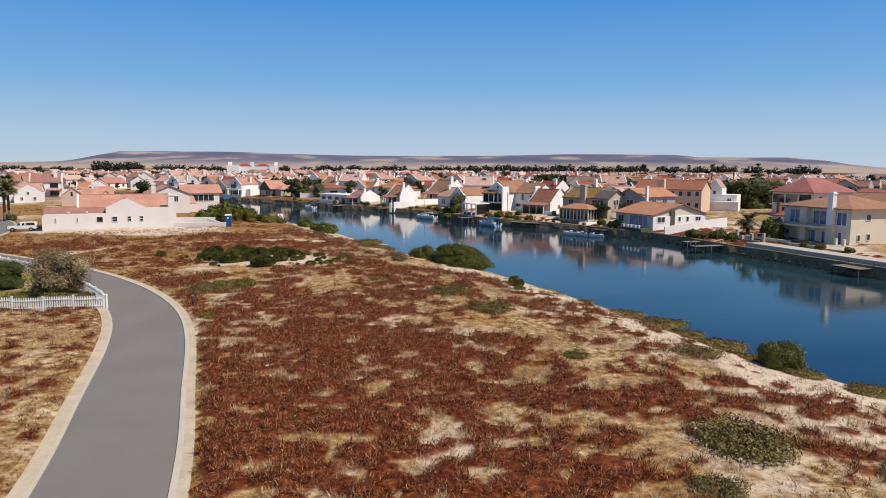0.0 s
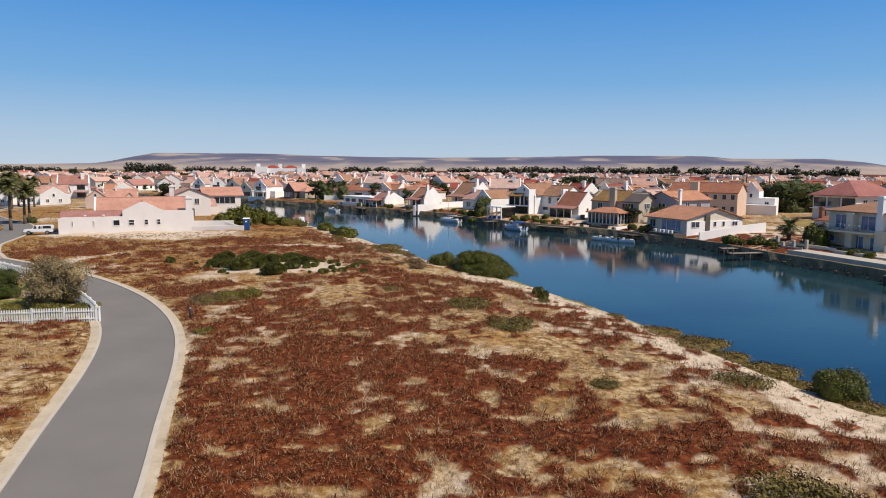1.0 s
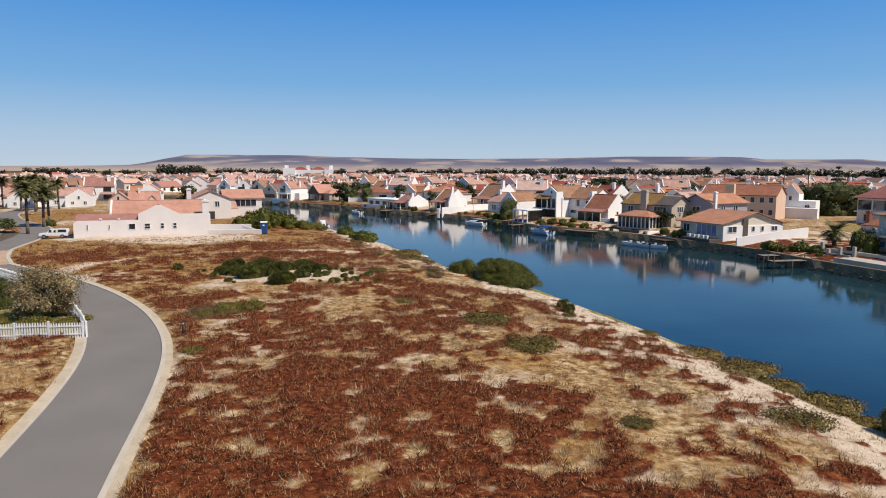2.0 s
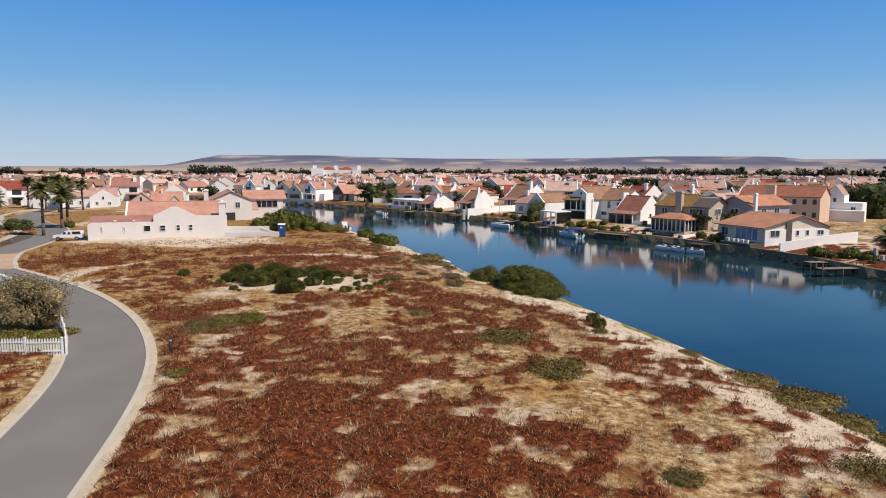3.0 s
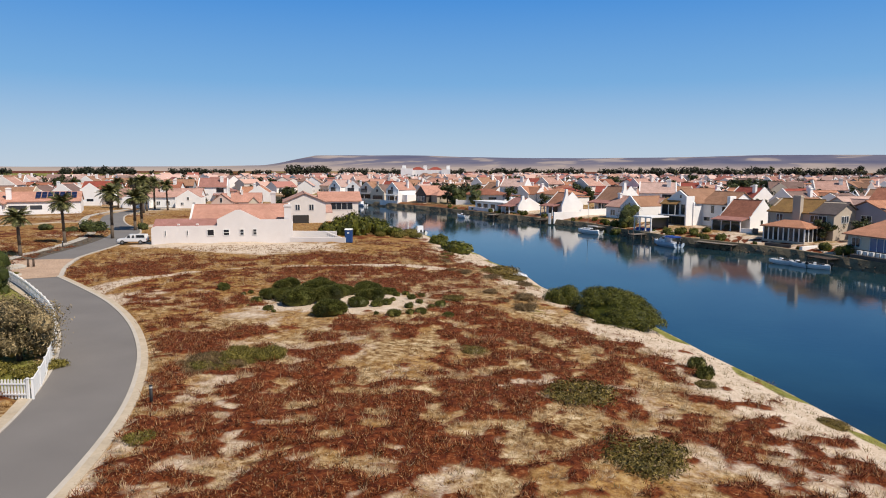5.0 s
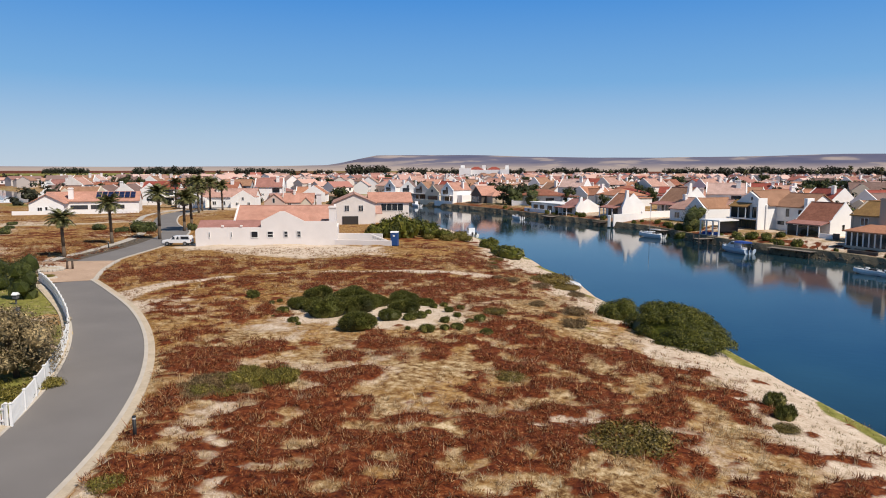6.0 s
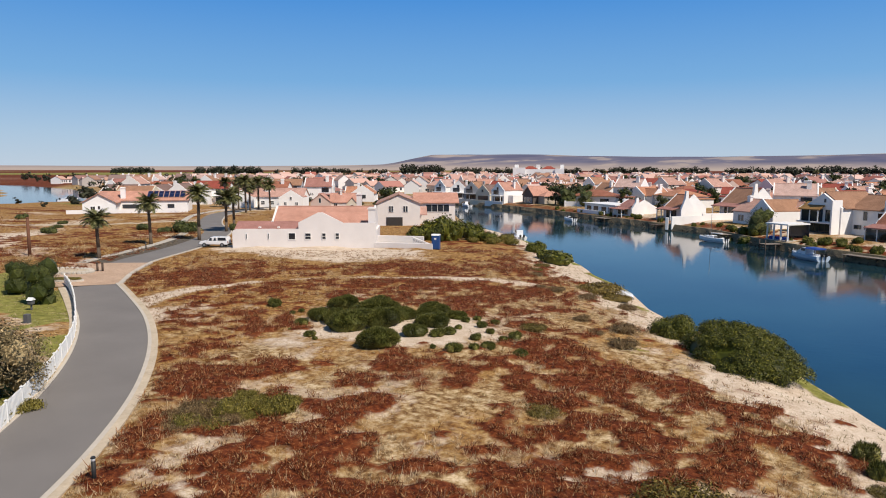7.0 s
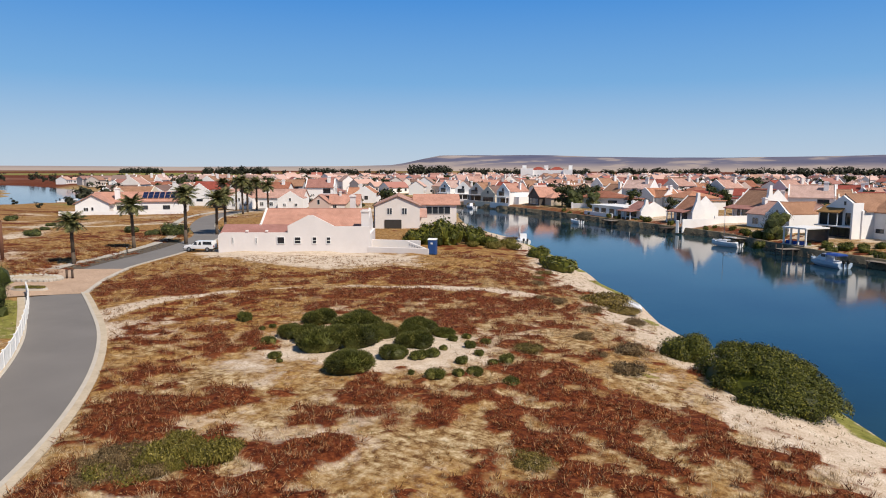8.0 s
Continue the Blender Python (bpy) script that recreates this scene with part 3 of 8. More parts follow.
    straw += 0.45 * np.clip((P[:, 1] - 76) / 14, 0, 1) * np.clip((dn - 4) / 6, 0, 1) * np.clip((-28 - P[:, 0]) / 14, 0.25, 1) - 0.05
    green = -0.1 + 0.9 * (fbm(P, 11.0, 51) - 0.5) + 0.26 * bare
    shore_moss = np.exp(-((dn - 0.9) / 1.0) ** 2) * (value_noise(P, 6, 61) > 0.35)
    green = np.maximum(green, 0.75 * shore_moss)
    # the fenced lawn
    garden = left & (P[:, 1] > 50 + (P[:, 0] + 30) * 0.25) & (P[:, 0] > -78) & (P[:, 1] < 84)
    lawn = garden & (fbm(P, 8, 71) > 0.42)
    green = np.where(lawn, 0.55, green)
    red = np.where(garden, -0.3, red)
    # the far bank and the town: sandy lots and rough grass; fields beyond
    lots = left & (P[:, 1] > 84) & (P[:, 0] < -75)
    straw = np.where(lots, 0.62 + 1.2 * (fbm(P, 12.0, 47) - 0.5), straw)
    red = np.where(lots, 0.06 + 1.3 * (fbm(P, 14.0, 49) - 0.5), red)
    far = (df < dn) | (P[:, 1] > 170)
    red = np.where(far, -0.1 + 0.9 * (n - 0.5), red)
    green = np.where(far, 0.14 + 1.2 * (fbm(P, 26, 81) - 0.5), green)
    green = np.where((df < dn) & (df < 9), 0.0 + 1.2 * (fbm(P, 9, 85) - 0.5), green)
    red = np.where((df < dn) & (df < 7), 0.42 + 0.6 * (n2 - 0.5), red)
    straw = np.where((df < dn) & (df < 30), straw - 0.2, straw)
    lot = np.exp(-(((P[:, 0] - 48) / 11) ** 2 + ((P[:, 1] - 124) / 14) ** 2))
    green -= 0.6 * lot
    red += np.where(far, 0.5 * lot, 0)
    red = np.where(rd < 3.2, -0.3, red)
    r = np.hypot(P[:, 0], P[:, 1] - 150)
    field = r > 520
    straw = np.where(field, 0.45 + 1.6 * (fbm(P, 300, 91) - 0.5), straw)
    green = np.where(field, 0.2 + 1.4 * (fbm(P, 420, 95) - 0.5), green)
    red = np.where(field, 0.55 + 0.9 * (fbm(P, 260, 97) - 0.5), red)
    return np.clip(np.stack([np.minimum(red, 0.62 + 0.4 * np.clip(red - 0.62, 0, 1)), straw, green], 1), 0, 1)


def clumps(P):
    """The pattern of cushions and gaps in the scrub, 0 to 1."""
    return 0.5 + 1.6 * (0.40 * value_noise(P, 1.3, 131) + 0.48 * value_noise(P, 0.75, 132) + 0.12 * value_noise(P, 2.6, 133) - 0.5)


GC = cover(GP)


def cushion(P, red):
    """How far the red scrub has closed over each place, 0 to 1."""
    return np.where(red > 0.05, np.clip(0.5 + 3.2 * (0.225 + 0.56 * red - clumps(P)), 0, 1), 0)


DENSE = cushion(GP, GC[:, 0])
RISE = 0.17
GZ = GZ + np.where(GP[:, 1] < 124, RISE * DENSE, 0)


def build_ground():
    nx, ny = len(gx), len(gy)
    idx = np.arange(nx * ny).reshape(ny, nx)
    quads = np.stack([idx[:-1, :-1], idx[:-1, 1:], idx[1:, 1:], idx[1:, :-1]], -1).reshape(-1, 4)
    me = bpy.data.meshes.new("ground")
    me.from_pydata(np.c_[GP, GZ].tolist(), [], quads.tolist())
    me.polygons.foreach_set("use_smooth", [True] * len(me.polygons))
    col = me.color_attributes.new("cover", 'FLOAT_COLOR', 'POINT')
    ochre = np.clip((-20 - GP[:, 0]) / 16, 0, 1) * np.clip((GP[:, 1] - 55) / 12, 0, 1) * np.clip((GP[:, 1] - 84 - 0.45 * (GP[:, 0] + 20)) / 8 + 1, 0.55, 1) * (GP[:, 1] < 190)
    col.data.foreach_set("color", np.c_[np.where(GP[:, 1] < 190, DENSE, GC[:, 0]), GC[:, 1:], ochre].ravel().astype(np.float32))
    me.materials.append(GROUND)
    tagged(new("ground", me), "sandy coastal ground with red scrub and dry grass", "ground", kind="structure")


build_ground()

bm = bmesh.new()
bmesh.ops.create_grid(bm, x_segments=24, y_segments=24, size=4600)
water = part("water", bm, WATER)
water.location = (0, 150, WATER_Z)
tagged(water, "calm blue canal water mirroring the houses", "water", kind="structure")


def build_hills():
    prof = [(-180, .10), (-60, .14), (-48, .10), (-36, .18), (-31.6, .28), (-30.4, .45), (-29, .76), (-27.4, 1.09), (-22.5, 1.12), (-18.4, 1.1), (-14.5, .98), (-9, .9), (-4.5, .91), (0, .97), (3, .98), (8.4, 1.1), (12.3, 1.12), (16.6, 1.03), (18.3, .87), (24.6, .87), (26.8, .66), (28.6, .33), (31, .10), (50, .06), (180, .06)]
    az = np.linspace(-180, 180, 721)
    el = np.interp(az, [p[0] for p in prof], [p[1] for p in prof])
    el += (np.interp(az, np.linspace(-180, 180, 200), np.random.RandomState(3).rand(200)) - .5) * .05 * np.clip(el, .1, 1)
    bm = bmesh.new()
    rows = []
    for r, k in ((3300, -0.06), (3550, 0.22), (3800, 0.5), (4050, 0.8), (4300, 1.0), (4500, 0.6)):
        rows.append([bm.verts.new((math.sin(radians(a)) * r, 20 + math.cos(radians(a)) * r, (12 + 4300 * math.tan(radians(e))) * k + (math.sin(a * 2.1 + r) + math.sin(a * 0.73 + r * 2)) * 5 * k * (1 - k))) for a, e in zip(az, el)])
    for a, b in zip(rows[:-1], rows[1:]):
        for i in range(len(az) - 1):
            bm.faces.new((a[i], a[i + 1], b[i + 1], b[i])).smooth = True
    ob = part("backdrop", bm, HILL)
    tagged(ob, "long low haze-coloured hills on the horizon with pale fields", "hills", kind="structure")


build_hills()


def ribbon(name, left, right, zl, mat, label, category, kind="structure", thick=0.12, parent=None):
    """A strip between two edges with a real edge thickness."""
    bm = bmesh.new()
    top = [[bm.verts.new((x, y, z)) for (x, y), z in zip(e, zl)] for e in (left, right)]
    bot = [[bm.verts.new((x, y, z - thick)) for (x, y), z in zip(e, zl)] for e in (left, right)]
    for i in range(len(left) - 1):
        for q in ((top[0][i], top[1][i], top[1][i + 1], top[0][i + 1]), (top[1][i], bot[1][i], bot[1][i + 1], top[1][i + 1]), (bot[0][i], top[0][i], top[0][i + 1], bot[0][i + 1])):
            bm.faces.new(q)
    bmesh.ops.recalc_face_normals(bm, faces=bm.faces)
    ob = part(name, bm, mat, parent)
    return tagged(ob, label, category, kind=kind)


def build_roads():
    z = np.full(len(ROAD), 0.40)
    w = 2.26
    ribbon("road", offset(ROAD, -w), offset(ROAD, w), z, ASPHALT, "smooth grey asphalt road curving past the field", "road", thick=0.25)
    ribbon("kerb", offset(ROAD, w), offset(ROAD, w + 0.24), z + 0.05, KERB, "pale concrete kerb along the road", "kerb", thick=0.4)
    ribbon("kerb", offset(ROAD, -w - 0.15), offset(ROAD, -w), z + 0.04, KERB, "pale concrete kerb along the road", "kerb", thick=0.4)
    ribbon("verge", offset(ROAD, w + 0.24), offset(ROAD, w + 0.66), z + 0.045, SAND_EDGE, "strip of pale sand beside the kerb", "verge", thick=0.5)
    ribbon("verge", offset(ROAD, -w - 0.7), offset(ROAD, -w - 0.15), z + 0.045, SAND_EDGE, "strip of pale sand beside the kerb", "verge", thick=0.5)
    n = 17
    pav, rest = ROAD_ON[:n + 1], ROAD_ON[n:]
    spread = 3.2 + 1.6 * np.sin(np.linspace(0, math.pi, n + 1))
    t = np.gradient(pav, axis=0)
    t /= np.hypot(*t.T)[:, None]
    nrm = np.stack([t[:, 1], -t[:, 0]], 1)
    ribbon("pavement", pav - nrm * (spread + 1.0)[:, None], pav + nrm * (2.4 + 0.3 * np.sin(np.linspace(0, 3, n + 1)))[:, None], np.full(n + 1, 0.42), PAVERS, "orange clay brick paving at the road junction", "pavement", thick=0.25)
    ribbon("kerb", pav + nrm * (2.4 + 0.3 * np.sin(np.linspace(0, 3, n + 1)))[:, None], pav + nrm * (2.9 + 0.3 * np.sin(np.linspace(0, 3, n + 1)))[:, None], np.full(n + 1, 0.46), KERB, "pale concrete kerb round the paving", "kerb", thick=0.4)
    side = smoothline([(-70, 88), (-77, 90.5), (-86, 92.2), (-100, 93.5), (-130, 90)], 1.0)
    ribbon("pavement", offset(side, -2.3), offset(side, 2.3), np.full(len(side), 0.415), PAVERS, "clay brick side lane leaving the junction", "pavement", thick=0.25)
    ribbon("road", offset(rest, -2.5), offset(rest, 2.3), np.full(len(rest), 0.41), ASPHALT, "smooth grey asphalt road leading into the town", "road", thick=0.25)
    ribbon("kerb", offset(rest, 2.3), offset(rest, 2.6), np.full(len(rest), 0.45), KERB, "pale concrete kerb along the road", "kerb", thick=0.4)
    ribbon("pavement", offset(rest, -6.6), offset(rest, -5.2), np.full(len(rest), 0.46), CONCRETE, "concrete walkway along the road", "pavement", thick=0.4)
    ribbon("planting_bed", offset(rest[:30], -5.2), offset(rest[:30], -2.5), np.full(30, 0.44), STONE_DARK, "dark mulched bed under the palms", "planting bed", thick=0.4)
    walkpath = smoothline([(-117, 147), (-120.5, 141), (-125, 132.4), (-132, 125), (-142, 119.5), (-165, 110), (-210, 98)], 1.5)
    ribbon("pavement", offset(walkpath, -0.8), offset(walkpath, 0.8), height(walkpath) + 0.12, SAND_EDGE, "sandy footpath across the vacant lots", "footpath", thick=0.4)


build_roads()


def build_quay():
    """The far bank: a low stone wall with a coping, in sections."""
    line = smoothline(FAR_SHORE[2:], 1.5)
    back = offset(line, 0.9)
    bm = bmesh.new()
    rng = np.random.RandomState(4)
    a = [bm.verts.new((x, y, -2.6)) for x, y in offset(line, -0.5)]
    b = [bm.verts.new((x + rng.uniform(-.2, .2), y + rng.uniform(-.2, .2), -1.55 + rng.uniform(-.15, .15))) for x, y in line]
    c = [bm.verts.new((x, y, -0.5 + rng.uniform(-.05, .05))) for x, y in offset(line, 0.55)]
    d = [bm.verts.new((x, y, -0.45)) for x, y in back]
    e = [bm.verts.new((x, y, -1.4)) for x, y in offset(line, 1.3)]
    for lo, hi in ((a, b), (b, c), (c, d), (d, e)):
        for i in range(len(lo) - 1):
            bm.faces.new((lo[i], lo[i + 1], hi[i + 1], hi[i]))
    bmesh.ops.recalc_face_normals(bm, faces=bm.faces)
    tagged(part("quay_wall", bm, STONE_QUAY), "dark stone revetment along the canal bank", "quay wall", kind="structure")


build_quay()


def build_retaining_wall():
    line = offset(smoothline([(62, 52), (58, 66), (52, 82.4), (46.9, 96.3), (43.2, 106)], 1.5), 1.3)
    ribbon("retaining_wall", offset(line, 0.0), offset(line, 0.35), np.full(len(line), 0.1), CONCRETE, "long grey concrete retaining wall on the canal bank", "wall", thick=1.9)
    ribbon("terrace", offset(line, 0.35), offset(line, 3.6), np.full(len(line), 0.02), CONCRETE, "paved strip behind the retaining wall", "terrace", thick=0.8)


build_retaining_wall()


def bank_rocks():
    """Loose stones of the far bank, one mass."""
    rng = np.random.RandomState(44)
    bm = bmesh.new()
    bmesh.ops.create_icosphere(bm, subdivisions=1, radius=1)
    base = np.array([v.co[:] for v in bm.verts])
    tri = [[v.index for v in f.verts] for f in bm.faces]
    bm.free()
    V, F = [], []
    line = smoothline(FAR_SHORE[3:-1], 0.32)
    nrm = offset(line, 1.0) - line
    for k, (p, q) in enumerate(zip(line, nrm)):
        u = rng.uniform(-0.5, 0.7)
        s = rng.uniform(0.06, 0.19)
        c = np.array([*(p + q * u), -1.95 + 1.1 * (u + 0.5) + rng.uniform(-.1, .1)])
        V.append(base * s * rng.uniform(0.7, 1.3, (1, 3)) * (1 + 0.25 * rng.normal(size=(len(base), 1))) + c)
        F += [[i + len(base) * k for i in f] for f in tri]
    me = bpy.data.meshes.new("bank_rocks")
    me.from_pydata(np.vstack(V).tolist(), [], F)
    me.materials.append(STONE_DARK)
    tagged(new("bank_rocks", me), "dark loose stones along the waterline", "rocks", kind="stuff")


bank_rocks()

# ---- houses ----
_cache = {}


def window(parent, x, y, z, w, h, ang, cols=1, rows=1, frame_mat=None, name="window", glass=None):
    """A window with frame, glazing bars and a pane set back in it. ang: the wall's outward turn (0 faces -y)."""
    fm = frame_mat or TRIM_WHITE
    key = (round(w, 2), round(h, 2), cols, rows, fm.name, glass)
    if key not in _cache:
        bm = bmesh.new()
        t = 0.07
        xs, zs = [-w / 2 - t, -w / 2], [-h / 2 - t, -h / 2]
        for i in range(1, cols):
            xs += [-w / 2 + w * i / cols - 0.04, -w / 2 + w * i / cols + 0.04]
        for i in range(1, rows):
            zs += [-h / 2 + h * i / rows - 0.03, -h / 2 + h * i / rows + 0.03]
        xs, zs = xs + [w / 2, w / 2 + t], zs + [h / 2, h / 2 + t]
        grid = {(i, j, k): bm.verts.new((x, y0, z)) for i, x in enumerate(xs) for j, z in enumerate(zs) for k, y0 in enumerate((-0.08, 0.02))}
        nx, nz = len(xs) - 1, len(zs) - 1

        def solid(i, j):
            return 0 <= i < nx and 0 <= j < nz and (i % 2 == 0 or j % 2 == 0)
        for i in range(nx):
            for j in range(nz):
                if not solid(i, j):
                    continue
                q = [(i, j), (i + 1, j), (i + 1, j + 1), (i, j + 1)]
                bm.faces.new([grid[(*p, 0)] for p in q])
                for n, (di, dj) in enumerate(((0, -1), (1, 0), (0, 1), (-1, 0))):
                    if not solid(i + di, j + dj):
                        p, r = q[n], q[(n + 1) % 4]
                        bm.faces.new((grid[(*p, 0)], grid[(*p, 1)], grid[(*r, 1)], grid[(*r, 0)]))
        bmesh.ops.recalc_face_normals(bm, faces=bm.faces)
        fr = bpy.data.meshes.new("window")
        bm.to_mesh(fr)
        bm.free()
        fr.materials.append(fm)
        bm = bmesh.new()
        box(bm, -w / 2, w / 2, -0.02, 0.01, -h / 2, h / 2)
        pn = bpy.data.meshes.new("pane")
        bm.to_mesh(pn)
        bm.free()
        pn.materials.append(glass or GLASS)
        _cache[key] = fr, pn
    fr, pn = _cache[key]
    a = new(name, fr)
    a.parent = parent
    a.matrix_basis = pose(x, y, z, 0, 0, ang)
    b = new("pane", pn)
    b.parent = a
    return a


def gable_body(parent, w, d, e, r, mat, x=0, y=0, axis="x", low=-0.9, name="wall"):
    bm = bmesh.new()
    if axis == "x":
        prism(bm, [(y - d / 2, low), (y + d / 2, low), (y + d / 2, e), (y, r - 0.12), (y - d / 2, e)], x - w / 2, x + w / 2, "x")
    else:
        prism(bm, [(x - w / 2, low), (x + w / 2, low), (x + w / 2, e), (x, r - 0.12), (x - w / 2, e)], y - d / 2, y + d / 2, "y")
    return part(name, bm, mat, parent)


def gable_roof(parent, w, d, e, r, mat, x=0, y=0, axis="x", over=0.35, end=0.25, name="roof"):
    """Two tiled slopes of real thickness and a ridge cap."""
    bm = bmesh.new()
    span, length = (d, w) if axis == "x" else (w, d)
    c, l = (y, x) if axis == "x" else (x, y)
    slope = (r - e) / (span / 2)
    for s in (-1, 1):
        u1, z1 = span / 2 + over, e - over * slope
        prism(bm, [(c, r), (c + s * u1, z1), (c + s * u1, z1 + 0.16), (c, r + 0.16)], l - length / 2 - end, l + length / 2 + end, axis)
    prism(bm, [(c - 0.16, r + 0.10), (c + 0.16, r + 0.10), (c + 0.09, r + 0.24), (c - 0.09, r + 0.24)], l - length / 2 - end, l + length / 2 + end, axis)
    return part(name, bm, mat, parent)


def coping(parent, w, d, e, r, mat, x=0, y=0, axis="x", side=1, lift=0.38, low=-0.9, name="gable_wall", shoulder=0.35):
    """A plastered gable that stands proud of the roof (side: which end)."""
    bm = bmesh.new()
    span, length = (d, w) if axis == "x" else (w, d)
    c, l = (y, x) if axis == "x" else (x, y)
    h = span / 2 + 0.12
    prof = [(c - h, low), (c + h, low), (c + h, e + lift), (c + h - shoulder, e + lift), (c, r + lift), (c - h + shoulder, e + lift), (c - h, e + lift)]
    a = l + side * length / 2
    prism(bm, prof, a - 0.16, a + 0.16, axis)
    return part(name, bm, mat, parent)


def hip_body(parent, w, d, e, mat, x=0, y=0, low=-0.9, name="wall"):
    bm = bmesh.new()
    box(bm, x - w / 2, x + w / 2, y - d / 2, y + d / 2, low, e)
    return part(name, bm, mat, parent)


def hip_roof(parent, w, d, e, r, mat, x=0, y=0, over=0.5, name="roof"):
    bm = bmesh.new()
    a, b = w / 2 + over, d / 2 + over
    k = max(a - b, 0.05) if w >= d else 0.05
    m = max(b - a, 0.05) if d > w else 0.0
    eave = [(x - a, y - b), (x + a, y - b), (x + a, y + b), (x - a, y + b)]
    v = [bm.verts.new((px, py, e + 0.14)) for px, py in eave]
    lo = [bm.verts.new((px, py, e - 0.03)) for px, py in eave]
    if w >= d:
        t = [bm.verts.new((x - k, y, r)), bm.verts.new((x + k, y, r))]
        fs = [(v[0], v[1], t[1], t[0]), (v[2], v[3], t[0], t[1]), (v[1], v[2], t[1]), (v[3], v[0], t[0])]
    else:
        t = [bm.verts.new((x, y - m, r)), bm.verts.new((x, y + m, r))]
        fs = [(v[1], v[2], t[1], t[0]), (v[3], v[0], t[0], t[1]), (v[0], v[1], t[0]), (v[2], v[3], t[1])]
    for f in fs:
        bm.faces.new(f)
    for i in range(4):
        bm.faces.new((lo[i], lo[(i + 1) % 4], v[(i + 1) % 4], v[i]))
    bm.faces.new(lo[::-1])
    bmesh.ops.recalc_face_normals(bm, faces=bm.faces)
    return part(name, bm, mat, parent)


def slab_roof(parent, x0, x1, y0, z0, y1, z1, mat, th=0.16, name="roof"):
    """A single slope from the edge y0 at z0 to y1 at z1."""
    bm = bmesh.new()
    prism(bm, [(y0, z0), (y1, z1), (y1, z1 + th), (y0, z0 + th)], x0, x1, "x")
    return part(name, bm, mat, parent)


def block(parent, name, x0, x1, y0, y1, z0, z1, mat, label=""):
    bm = bmesh.new()
    box(bm, x0, x1, y0, y1, z0, z1)
    bmesh.ops.bevel(bm, geom=bm.edges[:], offset=min(0.025, (x1 - x0) / 6, (y1 - y0) / 6, (z1 - z0) / 6), segments=1, affect='EDGES')
    return part(name, bm, mat, parent, label)


def chimney(parent, x, y, z0, z1, mat, w=0.9, d=0.7, flare=True):
    bm = bmesh.new()
    box(bm, x - w / 2, x + w / 2, y - d / 2, y + d / 2, z0, z1 - 0.35)
    k = 0.1 if flare else 0
    box(bm, x - w / 2 - k, x + w / 2 + k, y - d / 2 - k, y + d / 2 + k, z1 - 0.35, z1 - 0.15)
    box(bm, x - w / 2 + 0.08, x + w / 2 - 0.08, y - d / 2 + 0.08, y + d / 2 - 0.08, z1 - 0.15, z1)
    return part("chimney", bm, mat, parent)


def railing(parent, x0, x1, y, z, h=1.0, n=8, mat=None, axis="x"):
    bm = bmesh.new()
    for i in range(n + 1):
        c = x0 + (x1 - x0) * i / n
        p = (c, y) if axis == "x" else (y, c)
        rod(bm, (*p, z), (*p, z + h), 0.03, n=6)
    for k in (0.35, 0.7, 1.0):
        a, b = ((x0, y), (x1, y)) if axis == "x" else ((y, x0), (y, x1))
        rod(bm, (*a, z + h * k), (*b, z + h * k), 0.03, n=6)
    return part("railing", bm, mat or TRIM_WHITE, parent)


